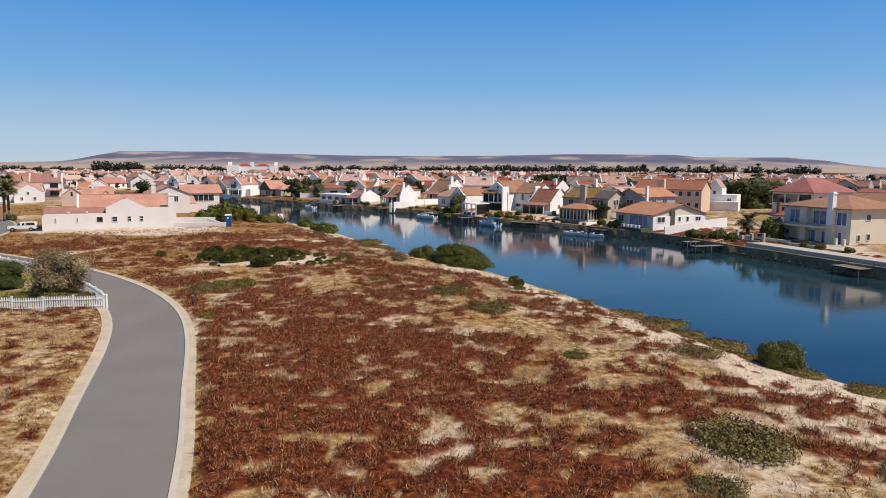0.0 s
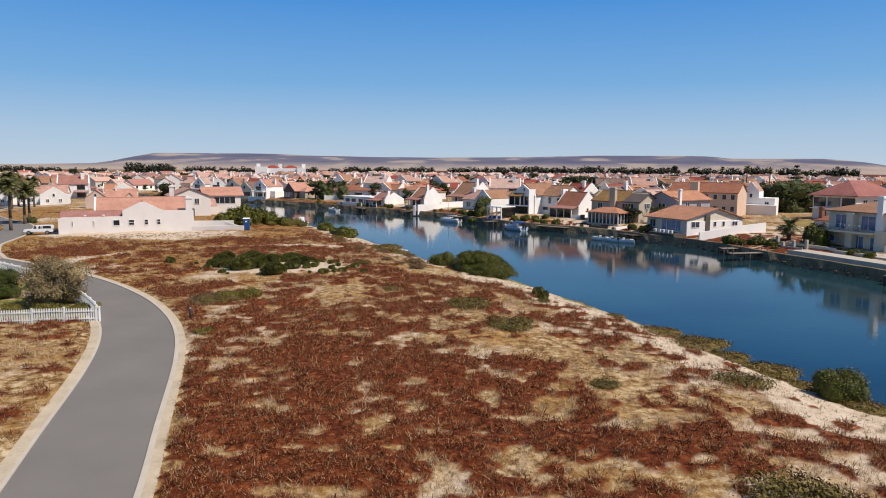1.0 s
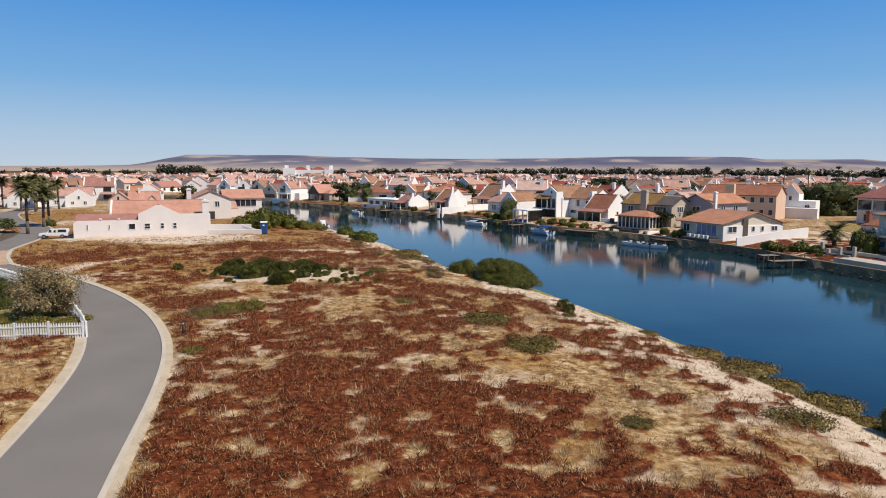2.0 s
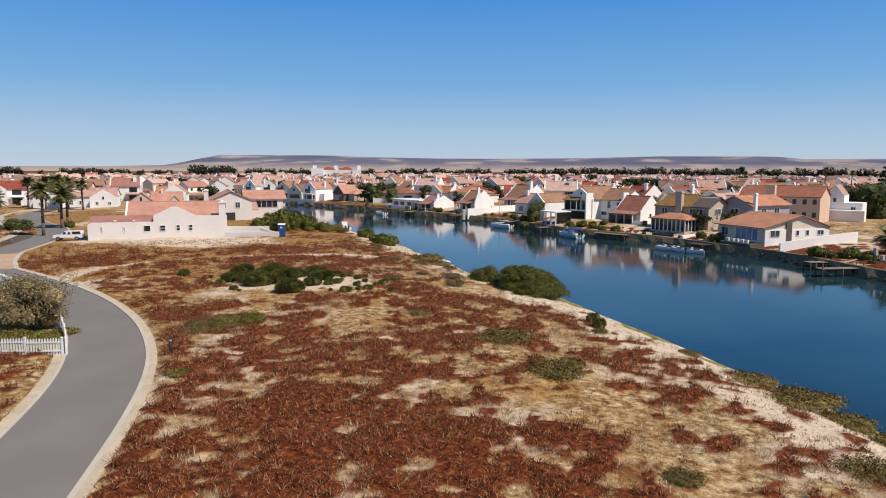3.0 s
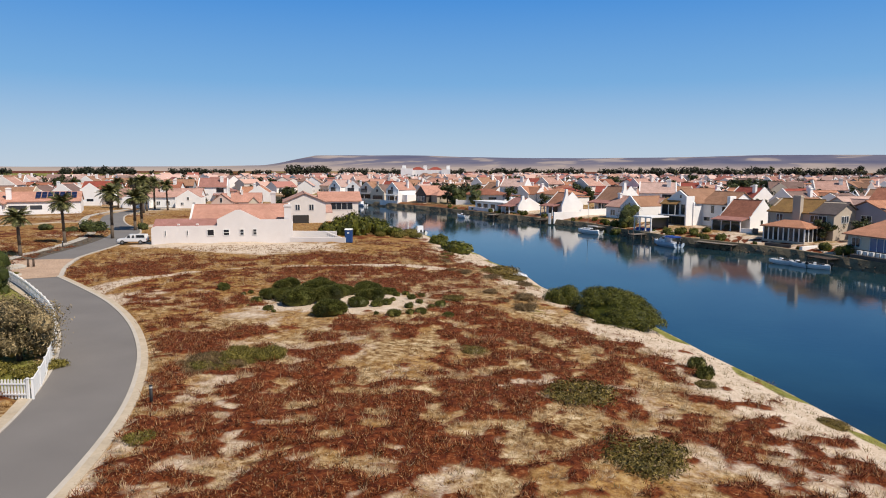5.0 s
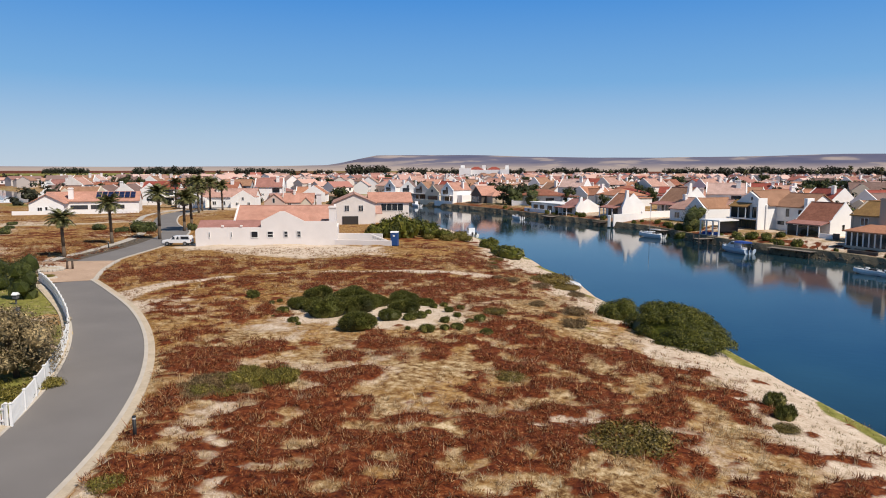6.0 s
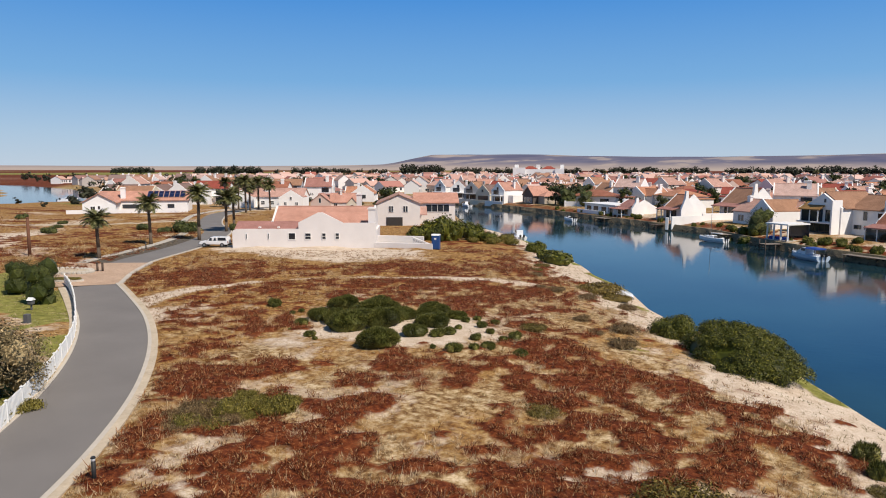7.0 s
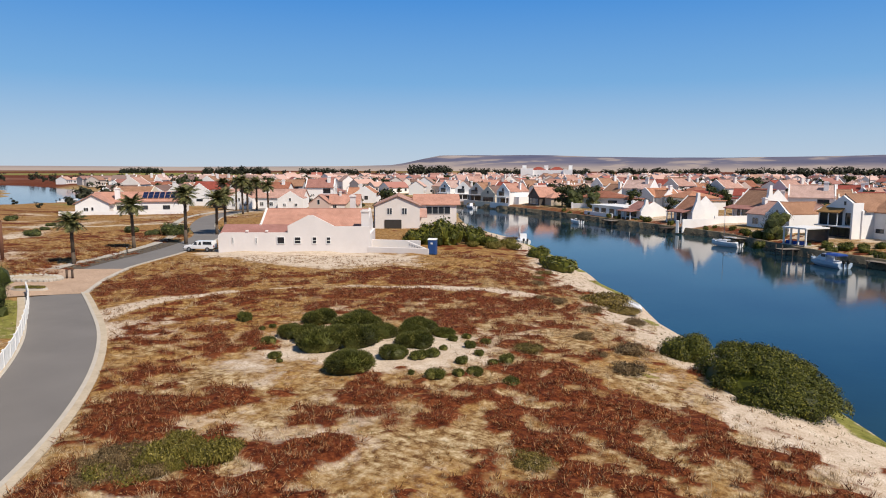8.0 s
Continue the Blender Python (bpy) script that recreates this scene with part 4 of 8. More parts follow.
# The long white house that is going up beside the field.
def build_white_house():
    h = thing("house", -63.0, 117.05, 0.35, 28.9, "long single-storey white plastered house with salmon tile roof", "house")
    W, E = 21.6, 3.0
    # the street front: a parapet wall with a plain gable in it
    bm = bmesh.new()
    prof = [(-W / 2, -1.2), (W / 2, -1.2), (W / 2, 3.75), (5.8, 3.75), (2.75, 5.32), (2.0, 5.32), (-0.9, 3.85), (-0.9, 2.85), (-W / 2 + 0.6, 2.85), (-W / 2 + 0.2, 2.7), (-W / 2, 2.4)]
    prism(bm, prof, -0.2, 0.2, "y")
    part("front_wall", bm, PLASTER_NEW, h)
    bm = bmesh.new()
    box(bm, -W / 2, W / 2, 0.2, 10.8, -1.2, 2.55)
    part("wall", bm, PLASTER_NEW, h)
    slab_roof(h, -W / 2 + 0.2, -0.9, 0.25, 2.6, 2.6, 3.7, ROOF_MAROON, name="roof")
    # main roof along the house, behind the parapet
    gable_roof(h, 15.6, 8.4, 3.6, 5.75, ROOF_SALMON, x=2.5, y=6.6, over=0.3, end=0.0)
    gable_body(h, 15.4, 8.2, 3.55, 5.7, PLASTER_NEW, x=2.5, y=6.6, low=0)
    coping(h, 15.6, 8.4, 3.6, 5.75, PLASTER_NEW, x=2.5, y=6.6, side=-1, low=0, lift=0.3)
    coping(h, 15.6, 8.4, 3.6, 5.75, PLASTER_NEW, x=2.5, y=6.6, side=1, low=0, lift=0.3)
    # cross roof behind the gable
    gable_roof(h, 6.2, 6.4, 3.7, 5.15, ROOF_SALMON, x=2.4, y=3.4, axis="y", over=0.1, end=0.0, name="cross_roof")
    chimney(h, 10.1, 1.0, 0, 6.1, PLASTER_NEW, 1.1, 0.9)
    chimney(h, 7.6, 8.0, 2.8, 8.0, PLASTER_NEW, 0.8, 0.8)
    for x, w, hh in ((-1.9, 0.95, 0.9), (0.5, 0.8, 0.85), (2.9, 0.5, 0.85), (4.9, 0.5, 0.85)):
        window(h, x, -0.2, 1.75, w, hh, 0, 1, 2 if x > -1 else 1)
    for x in (-8.7, -5.4):
        window(h, x, -0.2, 1.75, 0.12, 0.75, 0)
    for x in (-6.7, -3.9):
        block(h, "scupper", x - 0.18, x + 0.18, -0.3, 0.2, 2.98, 3.2, PLASTER_NEW)
    # the terrace wall at the canal end with a stair and balustrade
    t = thing("terrace_wall", -49.2, 123.2, 0.2, 14, "low white plastered terrace wall with stair balustrade", "wall")
    block(t, "wall", -5.5, 4.4, -0.15, 0.15, -1.0, 0.95, PLASTER_NEW)
    block(t, "back_wall", -5.5, 2.0, 4.0, 4.3, -1.0, 1.6, PLASTER_NEW)
    block(t, "floor_slab", -5.5, 2.0, 0.15, 4.0, -1.0, 0.3, CONCRETE)
    for i in range(9):
        block(t, "baluster", 0.8 + i * 0.38, 0.98 + i * 0.38, 2.2, 2.4, 0.0, 1.5 - i * 0.14, PLASTER_NEW)
    bm = bmesh.new()
    prism(bm, [(0.6, 1.5), (4.3, 0.15), (4.3, 0.35), (0.6, 1.7)], 2.1, 2.5, "y")
    part("handrail", bm, PLASTER_NEW, t)


build_white_house()


def build_second_house():
    """Two-storey house beyond the white one, at the canal."""
    h = thing("house", -72.0, 162.6, 0.2, 30, "two-storey off-white house with pink tile roof and double garage", "house")
    gable_body(h, 9.0, 15.0, 4.7, 6.6, PLASTER_PALE, axis="y", x=-1.0, y=3.0)
    gable_roof(h, 9.0, 15.0, 4.7, 6.6, ROOF_PINK, axis="y", x=-1.0, y=3.0)
    gable_body(h, 8.5, 9.0, 4.7, 6.5, PLASTER_PALE, x=7.0, y=5.0)
    gable_roof(h, 9.5, 9.0, 4.7, 6.5, ROOF_SALMON, x=7.1, y=5.0)
    block(h, "dark_wall", -5.75, -5.48, -4.2, 10.3, -0.9, 4.6, PLASTER_GREY, "shaded grey side wall")
    for x in (-2.6, 0.4):
        window(h, x, -4.5, 3.6, 0.9, 1.2, 0, 2, 1)
    window(h, 7.4, 0.5, 3.5, 5.0, 1.5, 0, 4, 1)
    block(h, "garage_door", -3.6, -0.2, -4.62, -4.46, -0.4, 1.9, FRAME_DARK, "dark garage door")
    slab_roof(h, 0.2, 5.0, -4.4, 2.3, -0.5, 3.8, ROOF_PINK, name="porch_roof")
    block(h, "porch_wall", 1.4, 1.7, -4.3, -0.5, -0.8, 2.4, PLASTER_PALE)
    for y in (-2.5, 0.5, 3.5, 6.5):
        window(h, -5.76, y, 3.2, 0.8, 1.1, -90, 1, 1, FRAME_DARK)


build_second_house()


def build_mid_house():
    h = thing("house", -107.6, 185.0, 0.3, 28, "small rose-walled house with orange tile roof and chimney", "house")
    h.scale = (0.62, 0.62, 0.86)
    gable_body(h, 8.5, 9, 3.6, 6.0, PLASTER_ROSE, axis="y", x=-3.5, y=0)
    gable_roof(h, 8.5, 9, 3.6, 6.0, ROOF_SALMON, axis="y", x=-3.5, y=0, over=0.2)
    gable_body(h, 13, 8, 3.4, 6.0, PLASTER_PALE, x=6.5, y=3)
    gable_roof(h, 13, 8, 3.4, 6.0, ROOF_SALMON, x=6.5, y=3)
    gable_body(h, 5, 7, 3.0, 4.9, PLASTER_CREAM, axis="y", x=10.0, y=-1.5)
    gable_roof(h, 5, 7, 3.0, 4.9, ROOF_SALMON, axis="y", x=10.0, y=-1.5, over=0.2)
    window(h, -3.7, -4.5, 4.0, 0.9, 1.4, 0)
    window(h, 2.5, -1.0, 2.4, 1.4, 1.2, 0, 2)
    window(h, 10, -5.0, 2.2, 1.2, 1.1, 0, 2)
    chimney(h, 4.5, 2.4, 3, 7.2, PLASTER_PALE)


build_mid_house()


def build_wide_white_house():
    h = thing("house", -142.5, 197.5, 0.3, 27, "white plastered house with pink tile roof and twin gables", "house")
    gable_body(h, 24, 9, 3.3, 5.6, PLASTER_WHITE, x=1, y=4)
    gable_roof(h, 24, 9, 3.3, 5.6, ROOF_PINK, x=1, y=4)
    for x in (-5.0, 10.0):
        gable_body(h, 7.2, 7, 3.1, 5.2, PLASTER_WHITE, axis="y", x=x, y=-0.6)
        gable_roof(h, 7.2, 6.4, 3.1, 5.0, ROOF_PINK, axis="y", x=x, y=-0.2, over=0.0, end=0)
        coping(h, 7.2, 7, 3.1, 5.2, PLASTER_WHITE, axis="y", x=x, y=-0.6, side=-1, lift=0.2)
        window(h, x, -4.28, 2.9, 0.5, 0.8, 0)
        for k in (-1.7, 1.7):
            window(h, x + k, -4.28, 1.3, 0.7, 0.8, 0, 2)
    for x in (0.6, 3.4):
        window(h, x, -0.5, 1.4, 1.0, 1.0, 0, 2, 2)
    chimney(h, 1.6, 2.2, 3, 6.6, PLASTER_WHITE, 1.6, 0.8)


build_wide_white_house()


def build_solar_house():
    h = thing("house", -156.5, 163.5, 0.3, 41, "low white house with salmon roof carrying solar panels", "house")
    gable_body(h, 23, 10, 3.2, 5.4, PLASTER_WHITE, x=2, y=4)
    gable_roof(h, 23, 10, 3.2, 5.4, ROOF_SALMON, x=2, y=4)
    gable_body(h, 8.0, 9, 3.0, 5.2, PLASTER_WHITE, axis="y", x=-8.0, y=-1.5)
    gable_roof(h, 8.0, 9, 3.0, 5.2, ROOF_SALMON, axis="y", x=-8.0, y=-1.5, over=0.5, end=0.4)
    window(h, -8.0, -6.0, 1.6, 0.5, 0.8, 0)
    window(h, -9.5, -6.0, 1.4, 1.0, 1.0, 0, 2)
    for x, w in ((-1.2, 4.0), (3.0, 2.6), (9.0, 1.6)):
        window(h, x, -1.0, 1.6, w, 0.9, 0, 3, 1, FRAME_DARK)
    chimney(h, -3.2, 0.2, 2, 6.8, PLASTER_WHITE, 1.2, 0.9)
    block(h, "boundary_wall", -15.5, 14, -7.6, -7.4, -1.2, 1.1, PLASTER_WHITE)
    # panels lie on the near slope
    for i in range(7):
        for j in range(2):
            bm = bmesh.new()
            box(bm, -0.62, 0.62, -0.9, 0.9, 0, 0.05, 0)
            box(bm, -0.58, 0.58, -0.86, 0.86, 0.05, 0.06, 1)
            p = part("solar_panel", bm, [STEEL, SOLAR], h, "dark blue solar panel")
            p.matrix_basis = Matrix.Translation((3.4 + i * 1.42, 0.9 + j * 1.72, 3.2 + 0.35 + (1.9 + j * 1.72) * 0.44)) @ Euler((math.atan(0.44), 0, 0)).to_matrix().to_4x4()


build_solar_house()

# ---- the far bank, from the east ----
def build_cream_villa():
    # local x runs along the front, -y looks to the canal
    h = thing("house", 57.9, 110.3, 0.0, -68, "two-storey cream villa with balcony and brown hip roof", "house")
    hip_body(h, 12.4, 11.5, 5.6, PLASTER_CREAM, x=1.75, y=2.45)
    hip_roof(h, 12.4, 11.5, 5.6, 7.6, ROOF_BROWN, x=1.75, y=2.45, over=0.7)
    block(h, "bay", -0.5, 0.7, -4.3, -3.3, -0.9, 5.5, PLASTER_CREAM)
    block(h, "flue", 4.3, 5.6, -4.2, -3.3, -0.9, 3.2, PLASTER_CREAM)
    chimney(h, 4.9, -3.8, 3.2, 8.2, PLASTER_WHITE, 0.9, 0.8)
    block(h, "balcony", -5.4, 4.3, -5.4, -3.3, 2.6, 2.9, PLASTER_CREAM)
    railing(h, -5.4, 4.3, -5.35, 2.9, 1.0, 12, STEEL)
    railing(h, -5.35, -3.4, -5.4, 2.9, 1.0, 3, STEEL, axis="y")
    block(h, "balcony_post", -5.3, -5.0, -5.3, -5.0, -0.9, 2.6, PLASTER_CREAM)
    for x, z, w, hh, c in ((-2.2, 4.1, 1.9, 2.0, 2), (2.5, 4.1, 2.3, 2.0, 2), (6.4, 4.1, 1.6, 1.9, 2), (-3.6, 1.4, 0.9, 0.8, 1), (0.6, 1.0, 2.6, 2.1, 3), (3.4, 1.1, 0.7, 1.8, 1), (6.2, 1.1, 0.6, 1.9, 1)):
        window(h, x, -3.3, z, w, hh, 0, c, 1, glass=GLASS_BLUE)
    for y, z, w in ((0.2, 4.4, 0.9), (-1.6, 1.3, 0.5), (0.4, 1.4, 0.6), (4.6, 4.2, 1.2)):
        window(h, 7.95, y, z, w, 0.9, 90, 1)
    # terraced lawn, low walls and paving in front
    g = thing("front_garden", 57.9, 110.3, 0.0, -68, "terraced front lawn with low cream walls and paving", "garden")
    block(g, "low_wall", -7.4, 1.9, -8.6, -8.35, -1.2, 0.55, PLASTER_CREAM)
    block(g, "low_wall", 2.2, 7.8, -9.3, -9.05, -1.2, 0.35, CONCRETE)
    bm = bmesh.new()
    box(bm, -7.4, -0.5, -8.35, -5.6, -1.2, 0.30)
    part("lawn", bm, LAWN, g, "clipped green lawn")
    bm = bmesh.new()
    box(bm, 2.2, 6.4, -9.05, -6.2, -1.2, 0.22)
    part("lawn", bm, LAWN, g, "clipped green lawn")
    block(g, "paving", -0.5, 2.2, -8.35, -3.3, -1.2, 0.2, CONCRETE)
    block(g, "paving", 6.4, 12.0, -9.0, -3.3, -1.2, 0.12, CONCRETE)
    for x in (7.2, 8.6):
        block(g, "gate_pier", x - 0.2, x + 0.2, -5.4, -5.0, 0.0, 1.3, PLASTER_CREAM)


build_cream_villa()


def build_red_hip_house():
    h = thing("house", 87.2, 173.7, 0.2, -57.5, "large two-storey pale house with broad rose hip roof", "house")
    hip_body(h, 10.4, 16.8, 5.7, PLASTER_PALE)
    hip_roof(h, 10.4, 16.8, 5.7, 9.3, ROOF_ROSE, over=0.8)
    for x in (-3.45, 0.0, 3.45):
        window(h, x, -8.4, 4.2, 3.1, 2.2, 0, 1, 1)
    for x, w in ((-2.6, 1.6), (1.6, 2.2)):
        window(h, x, -8.4, 1.3, w, 1.4, 0, 2, 1, FRAME_DARK)
    for y in (-5.0, -1.0, 3.5):
        window(h, 5.2, y, 4.2, 1.6, 1.2, 90, 2, 1)
    block(h, "balcony", -5.2, 5.2, -9.6, -8.4, 2.6, 2.85, PLASTER_WHITE)
    o = thing("outhouse", 64.5, 134.0, 0.1, -62, "low outbuilding with a bright terracotta roof", "outbuilding")
    hip_body(o, 6, 5, 2.4, PLASTER_PALE)
    hip_roof(o, 6, 5, 2.4, 3.8, ROOF_RUST, over=0.4)
    chimney(o, -2.2, -1.6, 2.0, 5.0, ROOF_RUST, 0.7, 0.7)


build_red_hip_house()


def build_orange_house():
    # front faces the canal, the long gable side faces the empty lot
    h = thing("house", 38.2, 138.3, -0.1, -62, "cream single-storey canal house with low orange tile roof", "house")
    # local -y: canal front; local x: along the bank
    h.scale = (0.92, 0.92, 0.92)
    bm = bmesh.new()
    prism(bm, [(-5.4, -1.2), (9.8, -1.2), (9.8, 2.8), (2.6, 5.0), (-5.4, 3.0)], -5.8, 5.8, "x")
    part("wall", bm, PLASTER_CREAM, h)
    slab_roof(h, -6.4, 6.3, -6.1, 2.83, 2.7, 5.05, ROOF_ORANGE)
    slab_roof(h, -6.4, 6.3, 10.2, 2.72, 2.6, 5.05, ROOF_BROWN, name="back_roof")
    block(h, "side_wall", 5.82, 6.0, -5.4, 9.6, -1.2, 2.6, PLASTER_WHITE)
    window(h, -4.0, -5.4, 1.7, 1.7, 1.4, 0, 2, 1)
    window(h, 1.6, -5.4, 1.6, 5.4, 2.1, 0, 4, 1, glass=GLASS_BLUE)
    # no opening is cut: the strip's dark colour alone makes the recess
    block(h, "recess_strip", 5.86, 6.05, -0.6, 0.7, 0.2, 3.8, TIMBER_CLAD, "dark strip on the wall in place of a recess")
    for y, w, hh in ((-3.2, 2.0, 1.1), (2.0, 0.6, 0.9), (4.3, 0.6, 0.9), (7.4, 1.4, 0.8)):
        window(h, 6.0, y, 1.9, w, hh, 90, 2 if w > 1 else 1)
    block(h, "deck", -1.6, 5.9, -8.6, -5.4, -1.6, 0.15, TIMBER_CLAD, "dark timber deck base")
    for i in range(10):
        bm = bmesh.new()
        rod(bm, (-1.5 + i * 0.8, -8.5, 0.1), (-1.5 + i * 0.8, -8.5, 1.0), 0.035, n=6)
        part("deck_post", bm, FRAME_DARK, h)
    block(h, "deck_rail", -1.6, 5.9, -8.58, -8.42, 0.95, 1.05, FRAME_DARK)
    for i in range(5):
        block(h, "deck_bench", -1.0 + i * 1.2, -0.2 + i * 1.2, -7.9, -7.5, 0.15, 0.75, TRIM_WHITE)
    # boundary wall down to the water
    w = thing("boundary_wall", 41.6, 128.2, -0.6, 28, "white plastered boundary wall stepping down to the canal", "wall")
    bm = bmesh.new()
    prism(bm, [(-5.0, -1.4), (11, -1.4), (11, 2.7), (5, 2.3), (-5.0, 1.4)], -0.12, 0.12, "y")
    part("wall", bm, PLASTER_WHITE, w)


build_orange_house()


def build_mauve_house():
    h = thing("house", 42.2, 159.6, 0.1, -52, "two-storey mauve house with orange roof and white chimney", "house")
    gable_body(h, 7.4, 12, 5.2, 6.8, PLASTER_MAUVE, axis="y", x=0, y=0)
    gable_roof(h, 7.4, 12, 5.2, 6.8, ROOF_ORANGE, axis="y", over=0.5)
    chimney(h, 4.0, -5.0, 1.5, 7.6, PLASTER_WHITE, 0.6, 0.6)
    window(h, 0.2, -6.0, 3.9, 1.8, 0.9, 0, 2)
    window(h, 3.7, -2.0, 4.0, 1.4, 1.0, 90, 2)
    window(h, 3.7, 2.0, 4.0, 1.4, 1.0, 90, 2)
    p = thing("house", 55.5, 184.0, 0.2, -30, "tall peach apartment house with dark orange roof", "house")
    gable_body(p, 17, 11, 6.0, 8.2, PLASTER_PEACH, x=0, y=0)
    gable_roof(p, 17, 11, 6.0, 8.2, ROOF_RUST, over=0.4)
    block(p, "tower", -2.6, -0.6, -7.0, -5.4, -0.9, 8.6, PLASTER_PEACH)
    for x in (1.2, 3.3, 5.4, 7.4):
        window(p, x, -5.5, 4.9, 0.9, 1.2, 0)
        window(p, x, -5.5, 2.0, 0.9, 1.2, 0)
    for x in (-7, -4.5):
        window(p, x, -5.5, 4.9, 0.9, 1.2, 0)
    w = thing("house", 71.5, 189.5, 0.2, -30, "white stepped block with a steep gable", "house")
    w.scale = (0.78, 0.78, 0.95)
    gable_body(w, 5.0, 8, 6.4, 9.2, PLASTER_WHITE, axis="y", x=-3, y=0)
    gable_roof(w, 5.0, 7.6, 6.3, 9.0, ROOF_PINK, axis="y", x=-3, y=0.3, over=0, end=0)
    block(w, "annexe", -0.5, 4.4, -4.0, 4.0, -0.9, 4.6, PLASTER_WHITE)
    block(w, "low_annexe", -5, 5.5, -7.5, -4.0, -0.9, 2.8, PLASTER_WHITE)
    window(w, -3, -4.0, 5.2, 0.8, 1.0, 0)
    window(w, 2, -4.0, 3.2, 1.2, 0.6, 0, 2)


build_mauve_house()


def build_conservatory_house():
    h = thing("house", 28.6, 156.8, -0.1, -43, "tan two-storey house with chimney and mustard-brown roof", "house")
    gable_body(h, 12, 7.5, 4.9, 7.0, PLASTER_TAN, x=-0.7, y=3)
    gable_roof(h, 8.0, 7.5, 4.9, 7.0, ROOF_MUSTARD, x=-2.8, y=3)
    gable_roof(h, 4.2, 7.5, 4.9, 6.7, ROOF_GREY, x=3.4, y=3, name="dark_roof")
    coping(h, 12, 7.5, 4.9, 7.0, PLASTER_TAN, x=-0.7, y=3, side=-1, lift=0.25)
    chimney(h, -1.0, -1.1, -0.5, 7.9, PLASTER_TAN, 1.4, 0.9)
    window(h, 2.6, -0.75, 3.9, 2.8, 1.1, 0, 4)
    window(h, 5.3, 2.5, 3.9, 2.0, 1.1, 90, 3)
    window(h, -4.6, -0.75, 3.8, 1.2, 1.2, 0, 2)
    # glazed sun room in front
    block(h, "sunroom_floor", -4.2, 3.6, -6.0, -1.0, -1.4, 0.25, PLASTER_TAN)
    for i in range(9):
        block(h, "mullion", -4.2 + i * 0.945, -3.97 + i * 0.945, -5.95, -5.75, 0.25, 2.5, TRIM_WHITE)
    for i in range(8):
        block(h, "glazing", -3.97 + i * 0.945, -3.255 + i * 0.945, -5.88, -5.82, 0.25, 2.5, GLASS)
    for j in range(4):
        block(h, "mullion", 3.4, 3.6, -4.9 + j * 1.2, -4.7 + j * 1.2, 0.25, 2.5, TRIM_WHITE)
    block(h, "glazing", 3.46, 3.52, -5.75, -1.0, 0.25, 2.5, GLASS)
    hip_roof(h, 8.0, 5.0, 2.5, 3.7, ROOF_ORANGE, x=-0.3, y=-3.5, over=0.3, name="sunroom_roof")
    s = thing("garden_steps", 26.4, 147.6, -0.9, -43, "white walled steps and deck below the sun room", "steps")
    for i in range(5):
        block(s, "step", 2.2, 5.2, -2.6 + i * 0.5, -2.1 + i * 0.5, -0.8, -0.2 + i * 0.18, CONCRETE)
    block(s, "wall", 1.6, 2.1, -3.2, 1.0, -0.8, 0.9, PLASTER_WHITE)
    block(s, "fence_panel", -6.0, -1.2, -1.2, -1.0, -0.8, 0.8, TIMBER_CLAD, "dark timber screen")
    block(s, "deck", -6.0, 1.6, -3.4, 1.5, -1.4, -0.35, TIMBER_GREY)


build_conservatory_house()


def build_red_roof_house():
    h = thing("house", 19.2, 170.8, -0.1, -43, "white house with a steep brown-red roof and glazed veranda", "house")
    h.scale = (0.72, 0.85, 1.0)
    gable_body(h, 9.5, 9, 3.0, 6.2, PLASTER_WHITE, x=0, y=3)
    gable_roof(h, 9.5, 9, 3.0, 6.2, ROOF_RUST, x=0, y=3, end=0)
    coping(h, 9.5, 9, 3.0, 6.2, PLASTER_WHITE, x=0, y=3, side=-1, lift=0.3)
    coping(h, 9.5, 9, 3.0, 6.2, PLASTER_WHITE, x=0, y=3, side=1, lift=0.3)
    slab_roof(h, -5.2, 4.6, -4.4, 2.4, -1.5, 2.95, ROOF_MAROON, name="veranda_roof")
    for x in (-4.8, -1.8, 1.2, 4.2):
        block(h, "post", x - 0.12, x + 0.12, -4.3, -4.05, -0.9, 2.4, PLASTER_WHITE)
    for x in (-3.3, -0.3, 2.7):
        block(h, "glazing", x - 1.35, x + 1.35, -4.2, -4.15, -0.1, 2.3, GLASS)
    window(h, 4.9, 2.6, 2.0, 0.8, 0.9, 90)
    block(h, "wall_low", 5.2, 8.6, -5.2, -4.9, -1.2, 1.2, PLASTER_WHITE)
    block(h, "gate", 8.8, 10.4, -5.2, -5.0, -1.2, 1.4, TIMBER_CLAD, "dark slatted gate")


build_red_roof_house()


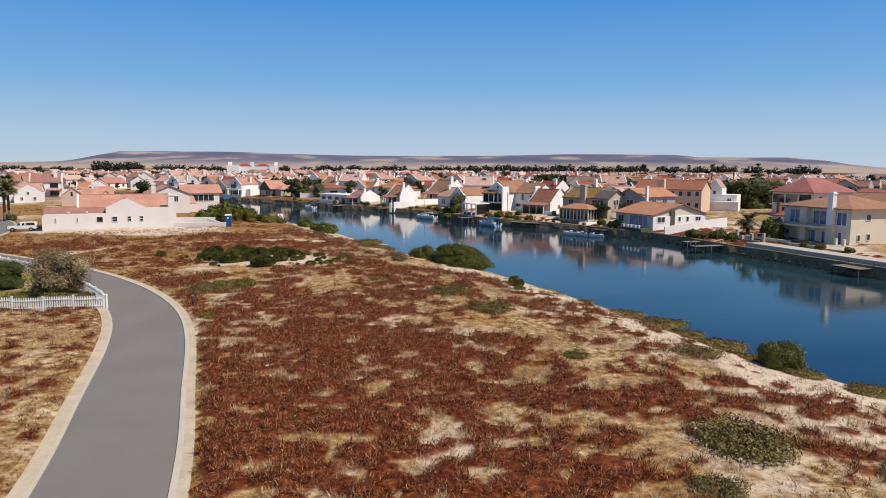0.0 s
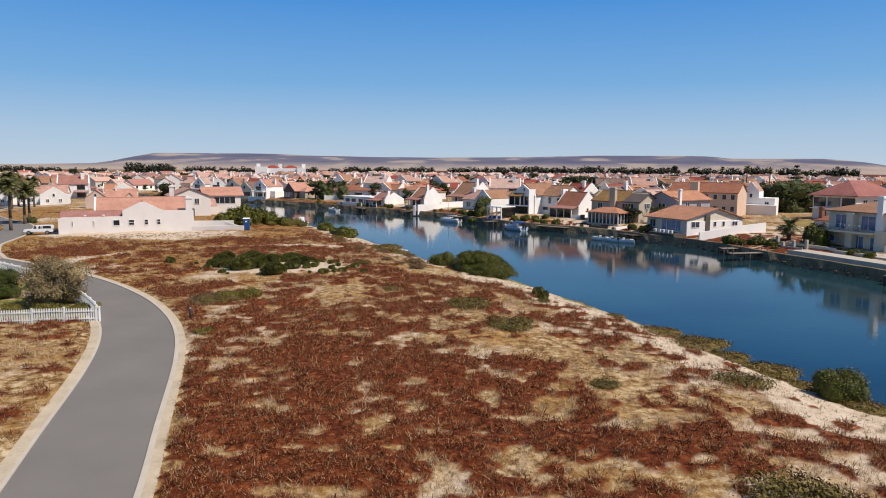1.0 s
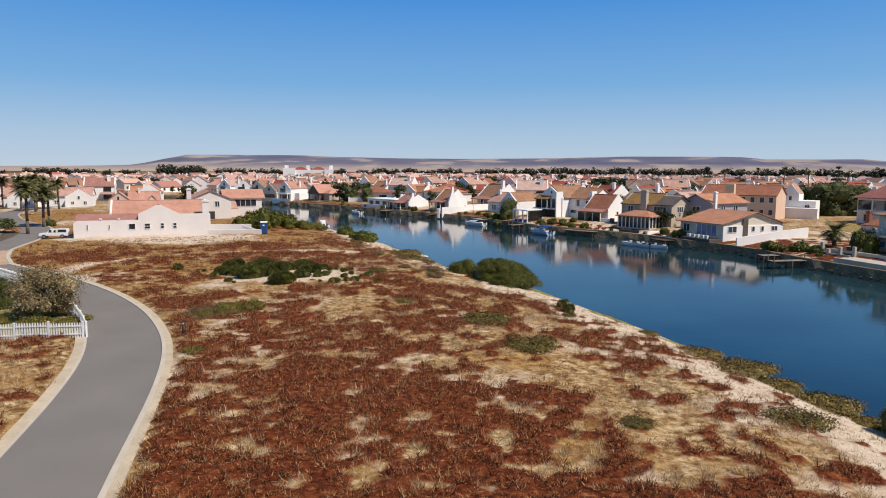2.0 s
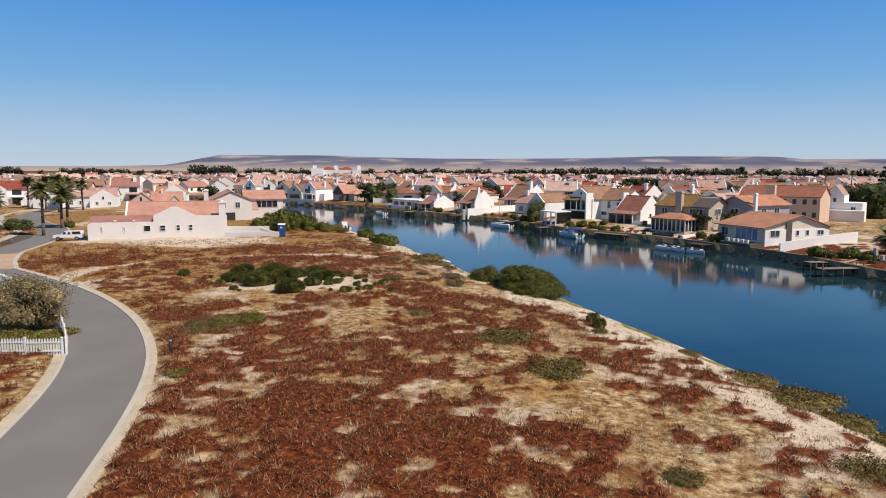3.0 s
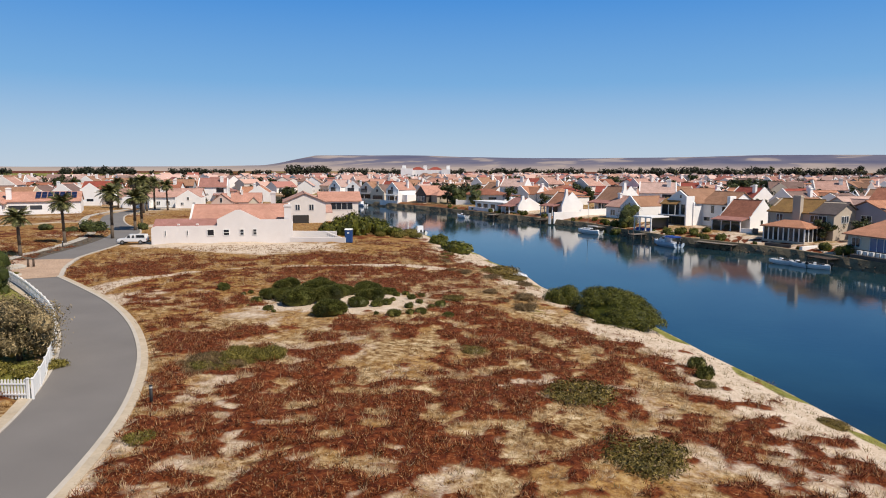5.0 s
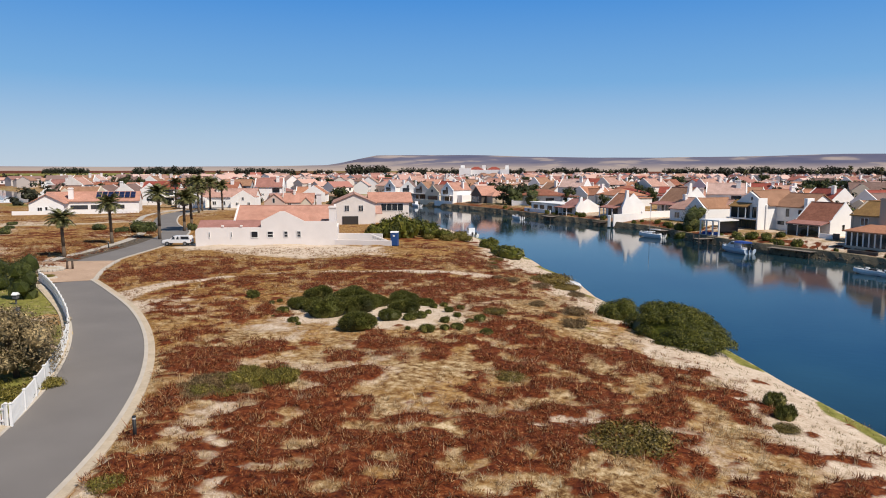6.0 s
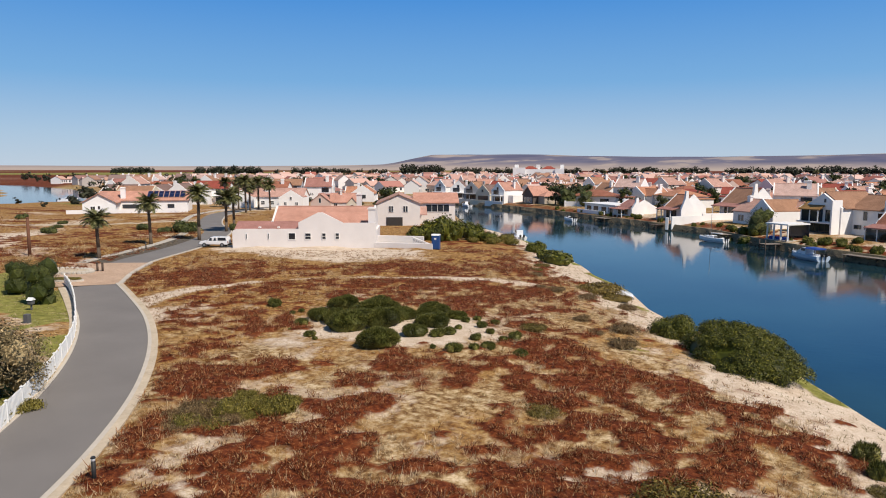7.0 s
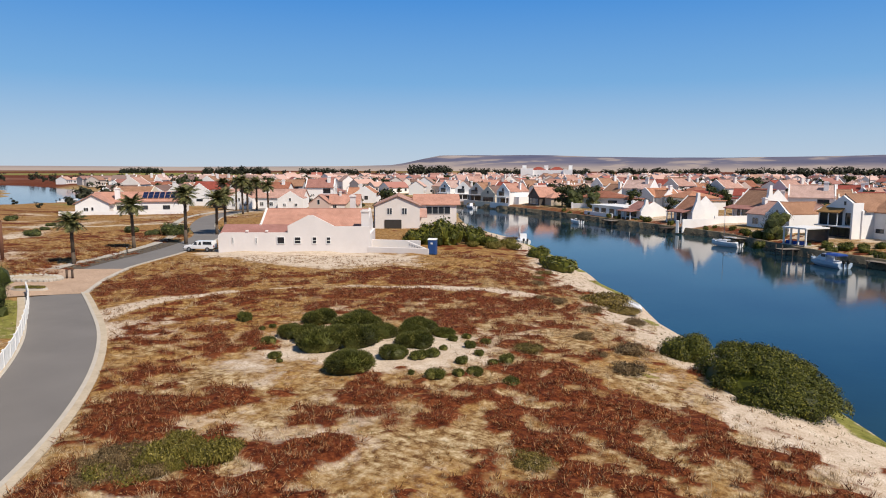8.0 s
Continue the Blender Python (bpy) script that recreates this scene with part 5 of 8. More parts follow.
def build_gable_house():
    h = thing("house", 14.4, 183.6, 0.0, -42, "white two-storey house with glazed gable and tan roof", "house")
    gable_body(h, 8.0, 11, 5.2, 7.9, PLASTER_WHITE, axis="y", x=-3.5, y=0)
    gable_roof(h, 8.0, 10.6, 5.2, 7.9, ROOF_BROWN, axis="y", x=-3.5, y=0.4, end=0.1)
    gable_body(h, 7.0, 9, 5.0, 7.4, PLASTER_WHITE, x=3.6, y=2)
    gable_roof(h, 7.0, 9, 5.0, 7.4, ROOF_BROWN, x=3.6, y=2)
    block(h, "fin_wall", -0.1, 0.25, -7.6, -5.0, -1.0, 6.6, PLASTER_WHITE)
    block(h, "fin_wall", 7.1, 7.8, -3.4, -1.4, -1.0, 6.8, PLASTER_WHITE)
    slab_roof(h, -7.6, -3.0, -7.0, 4.6, -4.5, 5.9, ROOF_MUSTARD, name="bay_roof")
    block(h, "bay", -7.2, -3.4, -6.6, -5.4, 2.4, 4.8, GLASS)
    for x in (-7.2, -5.3, -3.5):
        block(h, "bay_post", x - 0.1, x + 0.1, -6.72, -6.6, 2.4, 4.8, TRIM_WHITE)
    block(h, "balcony", -7.6, -0.1, -7.4, -5.4, 2.2, 2.45, PLASTER_WHITE)
    window(h, -1.7, -5.5, 3.6, 2.2, 2.2, 0, 2)
    window(h, -4.0, -5.5, 1.0, 5.0, 2.0, 0, 4, 1, FRAME_DARK)
    window(h, -3.0, -5.5, 6.4, 0.5, 0.7, 0)
    window(h, 3.0, -2.5, 3.8, 0.8, 1.6, 0)
    window(h, 5.8, -2.5, 4.0, 0.9, 0.9, 0)
    for x in (1.6, 3.6, 5.8):
        window(h, x, -2.5, 1.7, 1.3, 0.6, 0, 2, 1, FRAME_DARK)
    # the white patio roof on posts in front
    p = thing("patio_cover", 1.9, 172.2, -0.45, -42, "white flat-roofed patio cover on square posts", "pergola")
    p.scale = (0.7, 0.75, 0.95)
    block(p, "roof", -3.5, 3.5, -2.6, 4.6, 2.95, 3.2, TRIM_WHITE)
    for x in (-3.2, -1.1, 1.1, 3.2):
        block(p, "post", x - 0.17, x + 0.17, -2.4, -2.06, -0.4, 2.95, TRIM_WHITE)
    block(p, "floor", -3.5, 3.5, -2.8, 4.6, -0.8, 0.1, CONCRETE)
    block(p, "back_glazing", -3.4, 3.4, 4.4, 4.5, 0.1, 2.9, GLASS)
    for x in (-2.0, 0.2, 2.2):
        block(p, "bench", x - 0.8, x + 0.8, -2.0, -1.5, 0.1, 0.7, BLUE_CANVAS, "blue outdoor bench")


build_gable_house()


def build_pink_gable_house():
    h = thing("house", -1.5, 196.5, -0.1, -46, "white house with pink tile roof and stepped gable", "house")
    gable_body(h, 15, 9, 3.2, 5.6, PLASTER_WHITE, x=0, y=2)
    gable_roof(h, 15, 9, 3.2, 5.6, ROOF_PINK, x=0, y=2)
    gable_body(h, 6, 9, 3.8, 6.2, PLASTER_WHITE, axis="y", x=5.5, y=-2)
    gable_roof(h, 6, 8.6, 3.8, 6.0, ROOF_BROWN, axis="y", x=5.5, y=-1.8, over=0, end=0)
    coping(h, 6, 9, 3.8, 6.2, PLASTER_WHITE, axis="y", x=5.5, y=-2, side=-1, lift=0.2)
    window(h, 5.5, -6.7, 4.2, 0.6, 0.8, 0)
    window(h, 5.5, -6.7, 1.6, 2.0, 1.6, 0, 2)
    for x in (-5, -1):
        window(h, x, -2.5, 1.7, 1.6, 1.3, 0, 2)
    chimney(h, -6.5, 1, 2, 6.5, PLASTER_WHITE)


build_pink_gable_house()


def build_steep_house(x, y, rot, roof, w, group):
    h = thing("house", x, y, -0.1, rot, "white house with steep russet roof and high chimney gable", "house", group)
    gable_body(h, w, 9, 3.0, 6.0, PLASTER_WHITE, x=0, y=2)
    gable_roof(h, w, 9, 3.0, 6.0, roof, x=0, y=2, end=0)
    coping(h, w, 9, 3.0, 6.0, PLASTER_WHITE, x=0, y=2, side=1, lift=0.35)
    coping(h, w, 9, 3.0, 6.0, PLASTER_WHITE, x=0, y=2, side=-1, lift=0.35)
    bm = bmesh.new()
    prism(bm, [(-3.0, -0.9), (1.4, -0.9), (1.4, 3.0), (-0.4, 5.4), (-0.6, 7.2), (-1.4, 7.2), (-1.6, 5.4), (-3.0, 2.6)], w / 2 + 0.2, w / 2 + 0.9, "x")
    part("chimney_wall", bm, PLASTER_WHITE, h)
    slab_roof(h, -w / 2 - 0.5, w / 2 - 0.5, -5.4, 2.4, -2.4, 3.0, ROOF_MAROON, name="veranda_roof")
    for k in range(4):
        px = -w / 2 + k * (w - 1.4) / 3
        block(h, "post", px - 0.12, px + 0.12, -5.3, -5.05, -0.9, 2.4, PLASTER_WHITE)
    window(h, -0.5, -2.5, 1.3, w * 0.6, 1.9, 0, 4, 1, FRAME_DARK)
    window(h, w / 2 + 0.01, 3.5, 1.8, 0.8, 1.0, 90)
    return h


for x, y, roof, w, sx, sz in ((-21.6, 211.5, ROOF_ORANGE, 8.0, 0.8, 0.98), (-8.0, 222.5, ROOF_BROWN, 10.0, 0.95, 1.22), (-35.5, 222.0, ROOF_MAROON, 8.5, 0.85, 0.66)):
    build_steep_house(x, y, -45, roof, w, "steep-roofed canal houses").scale = (sx, sx, sz)


def build_end_house(x, y, rot, wall, roof, e, label):
    """A narrow gabled house at the canal's far end with a dark veranda under a balcony."""
    h = thing("house", x, y, -0.2, rot, label, "house", "houses at the canal's end")
    gable_body(h, 6.4, 9.5, e, e + 2.7, wall, axis="y")
    gable_roof(h, 6.4, 9.2, e, e + 2.7, roof, axis="y", y=0.2, over=0.2, end=0.0)
    coping(h, 6.4, 9.5, e, e + 2.7, wall, axis="y", side=-1, lift=0.25)
    window(h, 0.0, -4.92, e + 0.6, 0.7, 0.9, 0, 1, 1, FRAME_DARK)
    window(h, 0.2, -4.92, 1.1, 4.6, 2.0, 0, 4, 1, FRAME_DARK)
    if e > 4:
        window(h, -0.8, -4.92, 3.8, 2.6, 1.4, 0, 2, 1, FRAME_DARK)
        block(h, "balcony", -3.2, 3.2, -6.6, -4.95, 2.5, 2.75, wall)
        for px in (-3.0, 0.0, 3.0):
            block(h, "post", px - 0.13, px + 0.13, -6.5, -6.24, -1.0, 2.5, wall)
    chimney(h, 2.4, 1.0, e, e + 3.0, wall, 0.8, 0.7)
    block(h, "side_wing", 3.2, 5.6, -2.5, 4.0, -1.0, 2.8, wall)
    block(h, "garden_wall", -4.0, 5.6, -7.6, -7.4, -1.2, 0.7, wall)


END_HOUSES = [(-126.0, 294.5), (-118.3, 290.0), (-107.6, 283.0), (-99.4, 277.0), (-90.0, 270.5)]
for (x, y), rot, wall, roof, e, words in zip(END_HOUSES, (-20, 15, -5, -15, -25), (PLASTER_WHITE, PLASTER_WHITE, PLASTER_GREY, PLASTER_CREAM, PLASTER_WHITE), (ROOF_BLUSH, ROOF_DUSK, ROOF_BROWN, ROOF_DUSK, ROOF_SALMON), (4.8, 4.6, 4.4, 3.4, 4.6), ("white gabled canal house with blush roof", "white gabled canal house with dark roof", "grey gabled canal house with brown roof", "cream gabled canal cottage with dark roof", "white gabled canal house with salmon roof and balcony")):
    build_end_house(x, y, rot, wall, roof, e, words)


def build_white_walls():
    w = thing("garden_wall", -15.5, 201.5, -0.6, -2, "high stepped white plastered garden wall", "wall")
    bm = bmesh.new()
    prism(bm, [(-8.5, -1.0), (29, -1.0), (29, 2.6), (22, 2.6), (22, 3.0), (12, 3.0), (12, 2.5), (0, 2.5), (0, 2.0), (-8.5, 2.0)], -0.14, 0.14, "y")
    ob = part("wall", bm, PLASTER_WHITE, w)
    ob.matrix_basis = pose(0, 2.5, 0, 0, 0, 47)
    block(w, "pier", -6.9, -6.3, -5.0, -4.4, -1.0, 1.8, PLASTER_WHITE)
    g = thing("house", -43.5, 230.0, -0.2, -44, "long flat-roofed white canal house with patio", "house")
    g.scale = (0.9, 0.9, 0.8)
    block(g, "wall", -9, 9, -3, 5, -1.0, 3.0, PLASTER_WHITE)
    block(g, "roof", -9.4, 9.4, -3.6, 5.4, 3.0, 3.25, TRIM_WHITE)
    for x in (-6.2, -2.2, 2.4, 6.2):
        window(g, x, -3.0, 1.3, 2.4, 1.7, 0, 2, 1, FRAME_DARK)
    block(g, "low_wall", -10, 6, -5.2, -4.9, -1.0, 0.9, PLASTER_WHITE)
    chimney(g, 6.0, 2.0, 3, 5.2, PLASTER_WHITE)


build_white_walls()


def build_dark_gable():
    h = thing("house", -78.0, 263.5, -0.2, -44, "dark timber-clad gabled boathouse with orange roof", "house")
    h.scale = (0.82, 0.82, 0.86)
    gable_body(h, 10, 12, 3.8, 7.2, TIMBER_CLAD, axis="y", x=0, y=4)
    gable_roof(h, 10, 12, 3.8, 7.2, ROOF_SALMON, axis="y", x=0, y=4, over=0.5)
    for x in (-2.6, 0.0, 2.6):
        window(h, x, -2.0, 1.8, 2.0, 2.0, 0, 2)
    hip_body(h, 6, 9, 3.4, PLASTER_TAN, x=7.5, y=5)
    hip_roof(h, 6, 9, 3.4, 5.4, ROOF_SALMON, x=7.5, y=5)


build_dark_gable()

# ---- the town beyond: repeated small houses ----
TOWN_ROOFS = [(ROOF_PINK, "pink"), (ROOF_BLUSH, "pale blush"), (ROOF_SALMON, "salmon"), (ROOF_DUSK, "dusky brown"), (ROOF_BROWN, "brown"), (ROOF_MAROON, "maroon"), (ROOF_ORANGE, "orange"), (ROOF_RUST, "rust"), (ROOF_RED, "bright red")]
TOWN_FORMS = ["bungalow with a projecting wing", "gabled house with parapets and a chimney", "two-storey house with a balcony", "hip-roofed bungalow with a garage", "broad hip-roofed house", "two-storey gabled house with a chimney", "two-storey house with a lean-to", "long bungalow with a garage", "bungalow with a gabled porch", "steep-gabled cottage with a chimney"]


def yard_wall(parent, w, d, mat):
    """A low plastered wall round the front yard with a gap for the drive."""
    bm = bmesh.new()
    y0, y1, a, b = -d / 2 - 5.2, -d / 2 + 1.5, -w / 2 - 1.4, w / 2 + 1.4
    box(bm, a, w * 0.12, y0, y0 + 0.2, -0.9, 1.5)
    box(bm, w * 0.12 + 3.4, b, y0, y0 + 0.2, -0.9, 1.5)
    box(bm, a, a + 0.2, y0 + 0.2, y1, -0.9, 1.7)
    box(bm, b - 0.2, b, y0 + 0.2, y1, -0.9, 1.7)
    for px in (a, w * 0.12 - 0.3, w * 0.12 + 3.4, b - 0.4):
        box(bm, px, px + 0.4, y0 - 0.1, y0 - 0.003, -0.9, 1.75)
    return part("yard_wall", bm, mat, parent)


def town_house(kind, tone, x, y, rot):
    """One of ten forms in one of several colourings, with its parts."""
    wall, shade = [(PLASTER_WHITE, "white"), (PLASTER_WHITE, "white"), (PLASTER_WHITE, "white"), (PLASTER_PALE, "off-white"), (PLASTER_CREAM, "cream"), (PLASTER_WHITE, "white"), (PLASTER_GREY, "grey"), (PLASTER_WHITE, "white"), (PLASTER_ROSE, "rose"), (PLASTER_WHITE, "white")][(kind * 3 + tone * 4) % 10]
    roof, hue = TOWN_ROOFS[(kind * 2 + tone * 4) % 9]
    h = thing("house", x, y, 0.3, rot, shade + " " + TOWN_FORMS[kind] + ", " + hue + " roof tiles", "house", "houses of the town")
    two = kind in (2, 5, 6)
    e = [3.1, 3.0, 5.3, 3.2, 3.1, 5.4, 5.0, 3.0, 3.2, 3.0][kind]
    r = e + [2.2, 2.6, 2.2, 2.2, 2.0, 2.7, 1.9, 2.1, 2.3, 3.3][kind]
    w, d = [(13, 8.5), (12, 8), (11, 8.5), (13, 11), (14, 11), (10, 8), (11, 8), (13, 9), (12, 8), (10, 9)][kind]
    proud = kind in (0, 1, 5, 9)
    if kind in (3, 4):
        hip_body(h, w, d, e, wall)
        hip_roof(h, w, d, e, r, roof)
    else:
        gable_body(h, w, d, e, r, wall)
        gable_roof(h, w, d, e, r, roof, end=0.0 if proud else 0.3)
        if proud:
            coping(h, w, d, e, r, wall, side=1)
            coping(h, w, d, e, r, wall, side=-1)
        if kind in (0, 1, 2, 8):
            gable_roof(h, 5.5, 6.6, e - 0.2, r - 0.5, roof, axis="y", x=-w * 0.22, y=-d / 2 + 0.1, over=0.1, end=0.0, name="wing_roof")
            coping(h, 5.5, 6.6, e - 0.2, r - 0.5, wall, axis="y", x=-w * 0.22, y=-d / 2 + 0.1, side=-1, lift=0.3, name="wing")
            block(h, "wing_body", -w * 0.22 - 2.7, -w * 0.22 + 2.7, -d / 2 - 3.0, -d / 2, -0.9, e - 0.3, wall)
            window(h, -w * 0.22, -d / 2 - 3.37, 1.5, 1.8, 1.3, 0, 2, 1, FRAME_DARK)
    if kind in (1, 5, 6, 9):
        chimney(h, w * 0.3, -d * 0.2, e - 1, r + 1.1, wall, 1.1, 0.8)
    if kind in (3, 4, 7):
        block(h, "garage", w / 2, w / 2 + 5, -d / 2 + 1, d / 2 - 1, -0.9, 2.6, wall)
        block(h, "garage_roof", w / 2, w / 2 + 5.3, -d / 2 + 0.7, d / 2 - 0.7, 2.6, 2.85, roof)
        block(h, "garage_door", w / 2 + 0.8, w / 2 + 4.2, -d / 2 + 0.92, -d / 2 + 1, -0.3, 2.1, FRAME_DARK, "dark garage door")
    window(h, w * 0.25, -d / 2, 1.4, 2.6, 1.7, 0, 3, 1, FRAME_DARK)
    if two:
        window(h, w * 0.25, -d / 2, 4.1, 2.4, 1.5, 0, 2, 1, FRAME_DARK)
        block(h, "balcony", w * 0.25 - 2, w * 0.25 + 2, -d / 2 - 1.4, -d / 2, 2.6, 2.8, wall)
    if kind in (5, 7, 9):
        slab_roof(h, 0.2, w / 2, -d / 2 - 2.6, 2.3, -d / 2 - 0.02, 2.85, roof, name="veranda_roof")
    for side in (-1, 1):
        window(h, side * (w / 2 + (0.16 if proud else 0)), 0.6, e - 1.1, 1.1, 1.1, 90 * side, 2, 1, FRAME_DARK)
    if kind % 2 == 0:
        yard_wall(h, w, d, wall)
    return h


TOWN_KEEP_OUT = [(-63, 117, 17), (-64, 167, 17), (-121, 193, 15), (-112, 182, 13), (-138, 205, 19), (-156, 164, 22), (-60, 130, 15), (58, 112, 19), (77, 153, 12), (87, 174, 15), (-104, 284, 15), (-91, 276, 9), (-122, 293, 12), (60, 133, 9), (40, 138, 17), (52, 160, 13), (67, 184, 16), (80, 188, 12), (27, 156, 14), (17, 170, 12), (9, 177, 13), (1, 170, 8), (-1.5, 197, 12), (-20, 210, 10), (-8, 220, 10), (-34, 220, 10), (-43, 230, 14), (-77, 262, 13), (-13, 203, 9), (-5, 212, 8), (50, 124, 10), (62, 145, 12)]


def build_town():
    rng = np.random.RandomState(11)
    spots = []
    # blocks east of the canal follow its line, blocks to the west follow the road
    for i in range(-22, 26):
        for j in range(0, 17):
            a = radians(46)
            u, v = i * 15.5 + rng.uniform(-2.5, 2.5), 20 + j * 19.5 + (4 if j % 2 else 0) + rng.uniform(-2.5, 2.5)
            x, y = 5 - u * math.cos(a) + v * math.sin(a), 168 + u * math.sin(a) + v * math.cos(a)
            spots.append((x, y, -45 + rng.choice([0, 45, 90, 90]) + rng.uniform(-10, 10), 0))
    for i in range(-14, 16):
        for j in range(0, 15):
            a = radians(28)
            u, v = i * 16.5 + rng.uniform(-2.5, 2.5), j * 20.5 + rng.uniform(-2.5, 2.5)
            x, y = -170 + u * math.cos(a) - v * math.sin(a), 205 + u * math.sin(a) + v * math.cos(a)
            spots.append((x, y, 28 + rng.choice([0, 0, 90, -90]) + rng.uniform(-8, 8), 1))
    P = np.array([(s[0], s[1]) for s in spots])
    dn, df = line_dist(P, near_line), line_dist(P, far_line)
    wet = inside(P, canal)
    sd, swet = line_dist(P, np.array(SIDE_CANAL, float), True), inside(P, np.array(SIDE_CANAL, float))
    rd = line_dist(P, ROAD_ON)
    az = np.degrees(np.arctan2(P[:, 0], P[:, 1] - 20))
    made, placed, count = {}, [], 0
    order = np.argsort(np.hypot(P[:, 0], P[:, 1]))
    for k in order:
        x, y, rot, side = spots[k]
        if wet[k] or swet[k] or min(dn[k], df[k]) < (13 if min(dn[k], df[k]) == df[k] else 12) or sd[k] < 12 or rd[k] < 11:
            continue
        east = df[k] < dn[k]
        if side == 0 and not east or side == 1 and east:
            continue
        if not (-74 < az[k] < 40) or np.hypot(x, y) > (455 if side == 0 else 500) or y < 60:
            continue
        if side == 1 and (y < 150 or (x > -215 and y < 190 and x < -110 and y < 175)):
            continue
        if side == 1 and x < -120 and y < 205 and x > -250:
            continue
        if any(math.hypot(x - a, y - b) < c + 7 for a, b, c in TOWN_KEEP_OUT):
            continue
        if any(math.hypot(x - a, y - b) < 12.5 for a, b in placed[-60:]):
            continue
        if rng.rand() < 0.06:
            continue
        kind, tone = int(rng.choice(10, p=[.16, .16, .1, .06, .07, .13, .06, .06, .08, .12])), int(rng.randint(4))
        if (kind, tone) in made:
            copy_thing(made[kind, tone], pose(x, y, 0.3, 0, 0, rot))
        else:
            made[kind, tone] = town_house(kind, tone, x, y, rot)
        placed.append((x, y))
        count += 1
        if count >= 430:
            break
    return placed


TOWN = build_town()


def build_landmark():
    """The long white hotel on the skyline of the town."""
    h = thing("hotel", -219, 690, 0.3, 17, "long white hotel with red roofs above the town", "hotel")
    block(h, "wall", -22, 22, -6, 6, -1, 11.0, PLASTER_WHITE)
    block(h, "wing", -26, -14, -10, -4, -1, 12.5, PLASTER_WHITE)
    block(h, "wing", 15, 24, -10, -4, -1, 11.5, PLASTER_WHITE)
    hip_roof(h, 14, 10, 11.0, 14.0, ROOF_RED, x=-9, y=0)
    hip_roof(h, 14, 10, 11.0, 14.0, ROOF_RED, x=9, y=0)
    for x in (-23, -1.5, 22):
        block(h, "tower", x - 1.8, x + 1.8, -3, 3, 6, 15.5, PLASTER_WHITE)
    for i in range(9):
        window(h, -12 + i * 3, -6, 5.6, 1.4, 1.6, 0, 1)
        window(h, -12 + i * 3, -6, 2.0, 1.4, 1.6, 0, 1)


build_landmark()


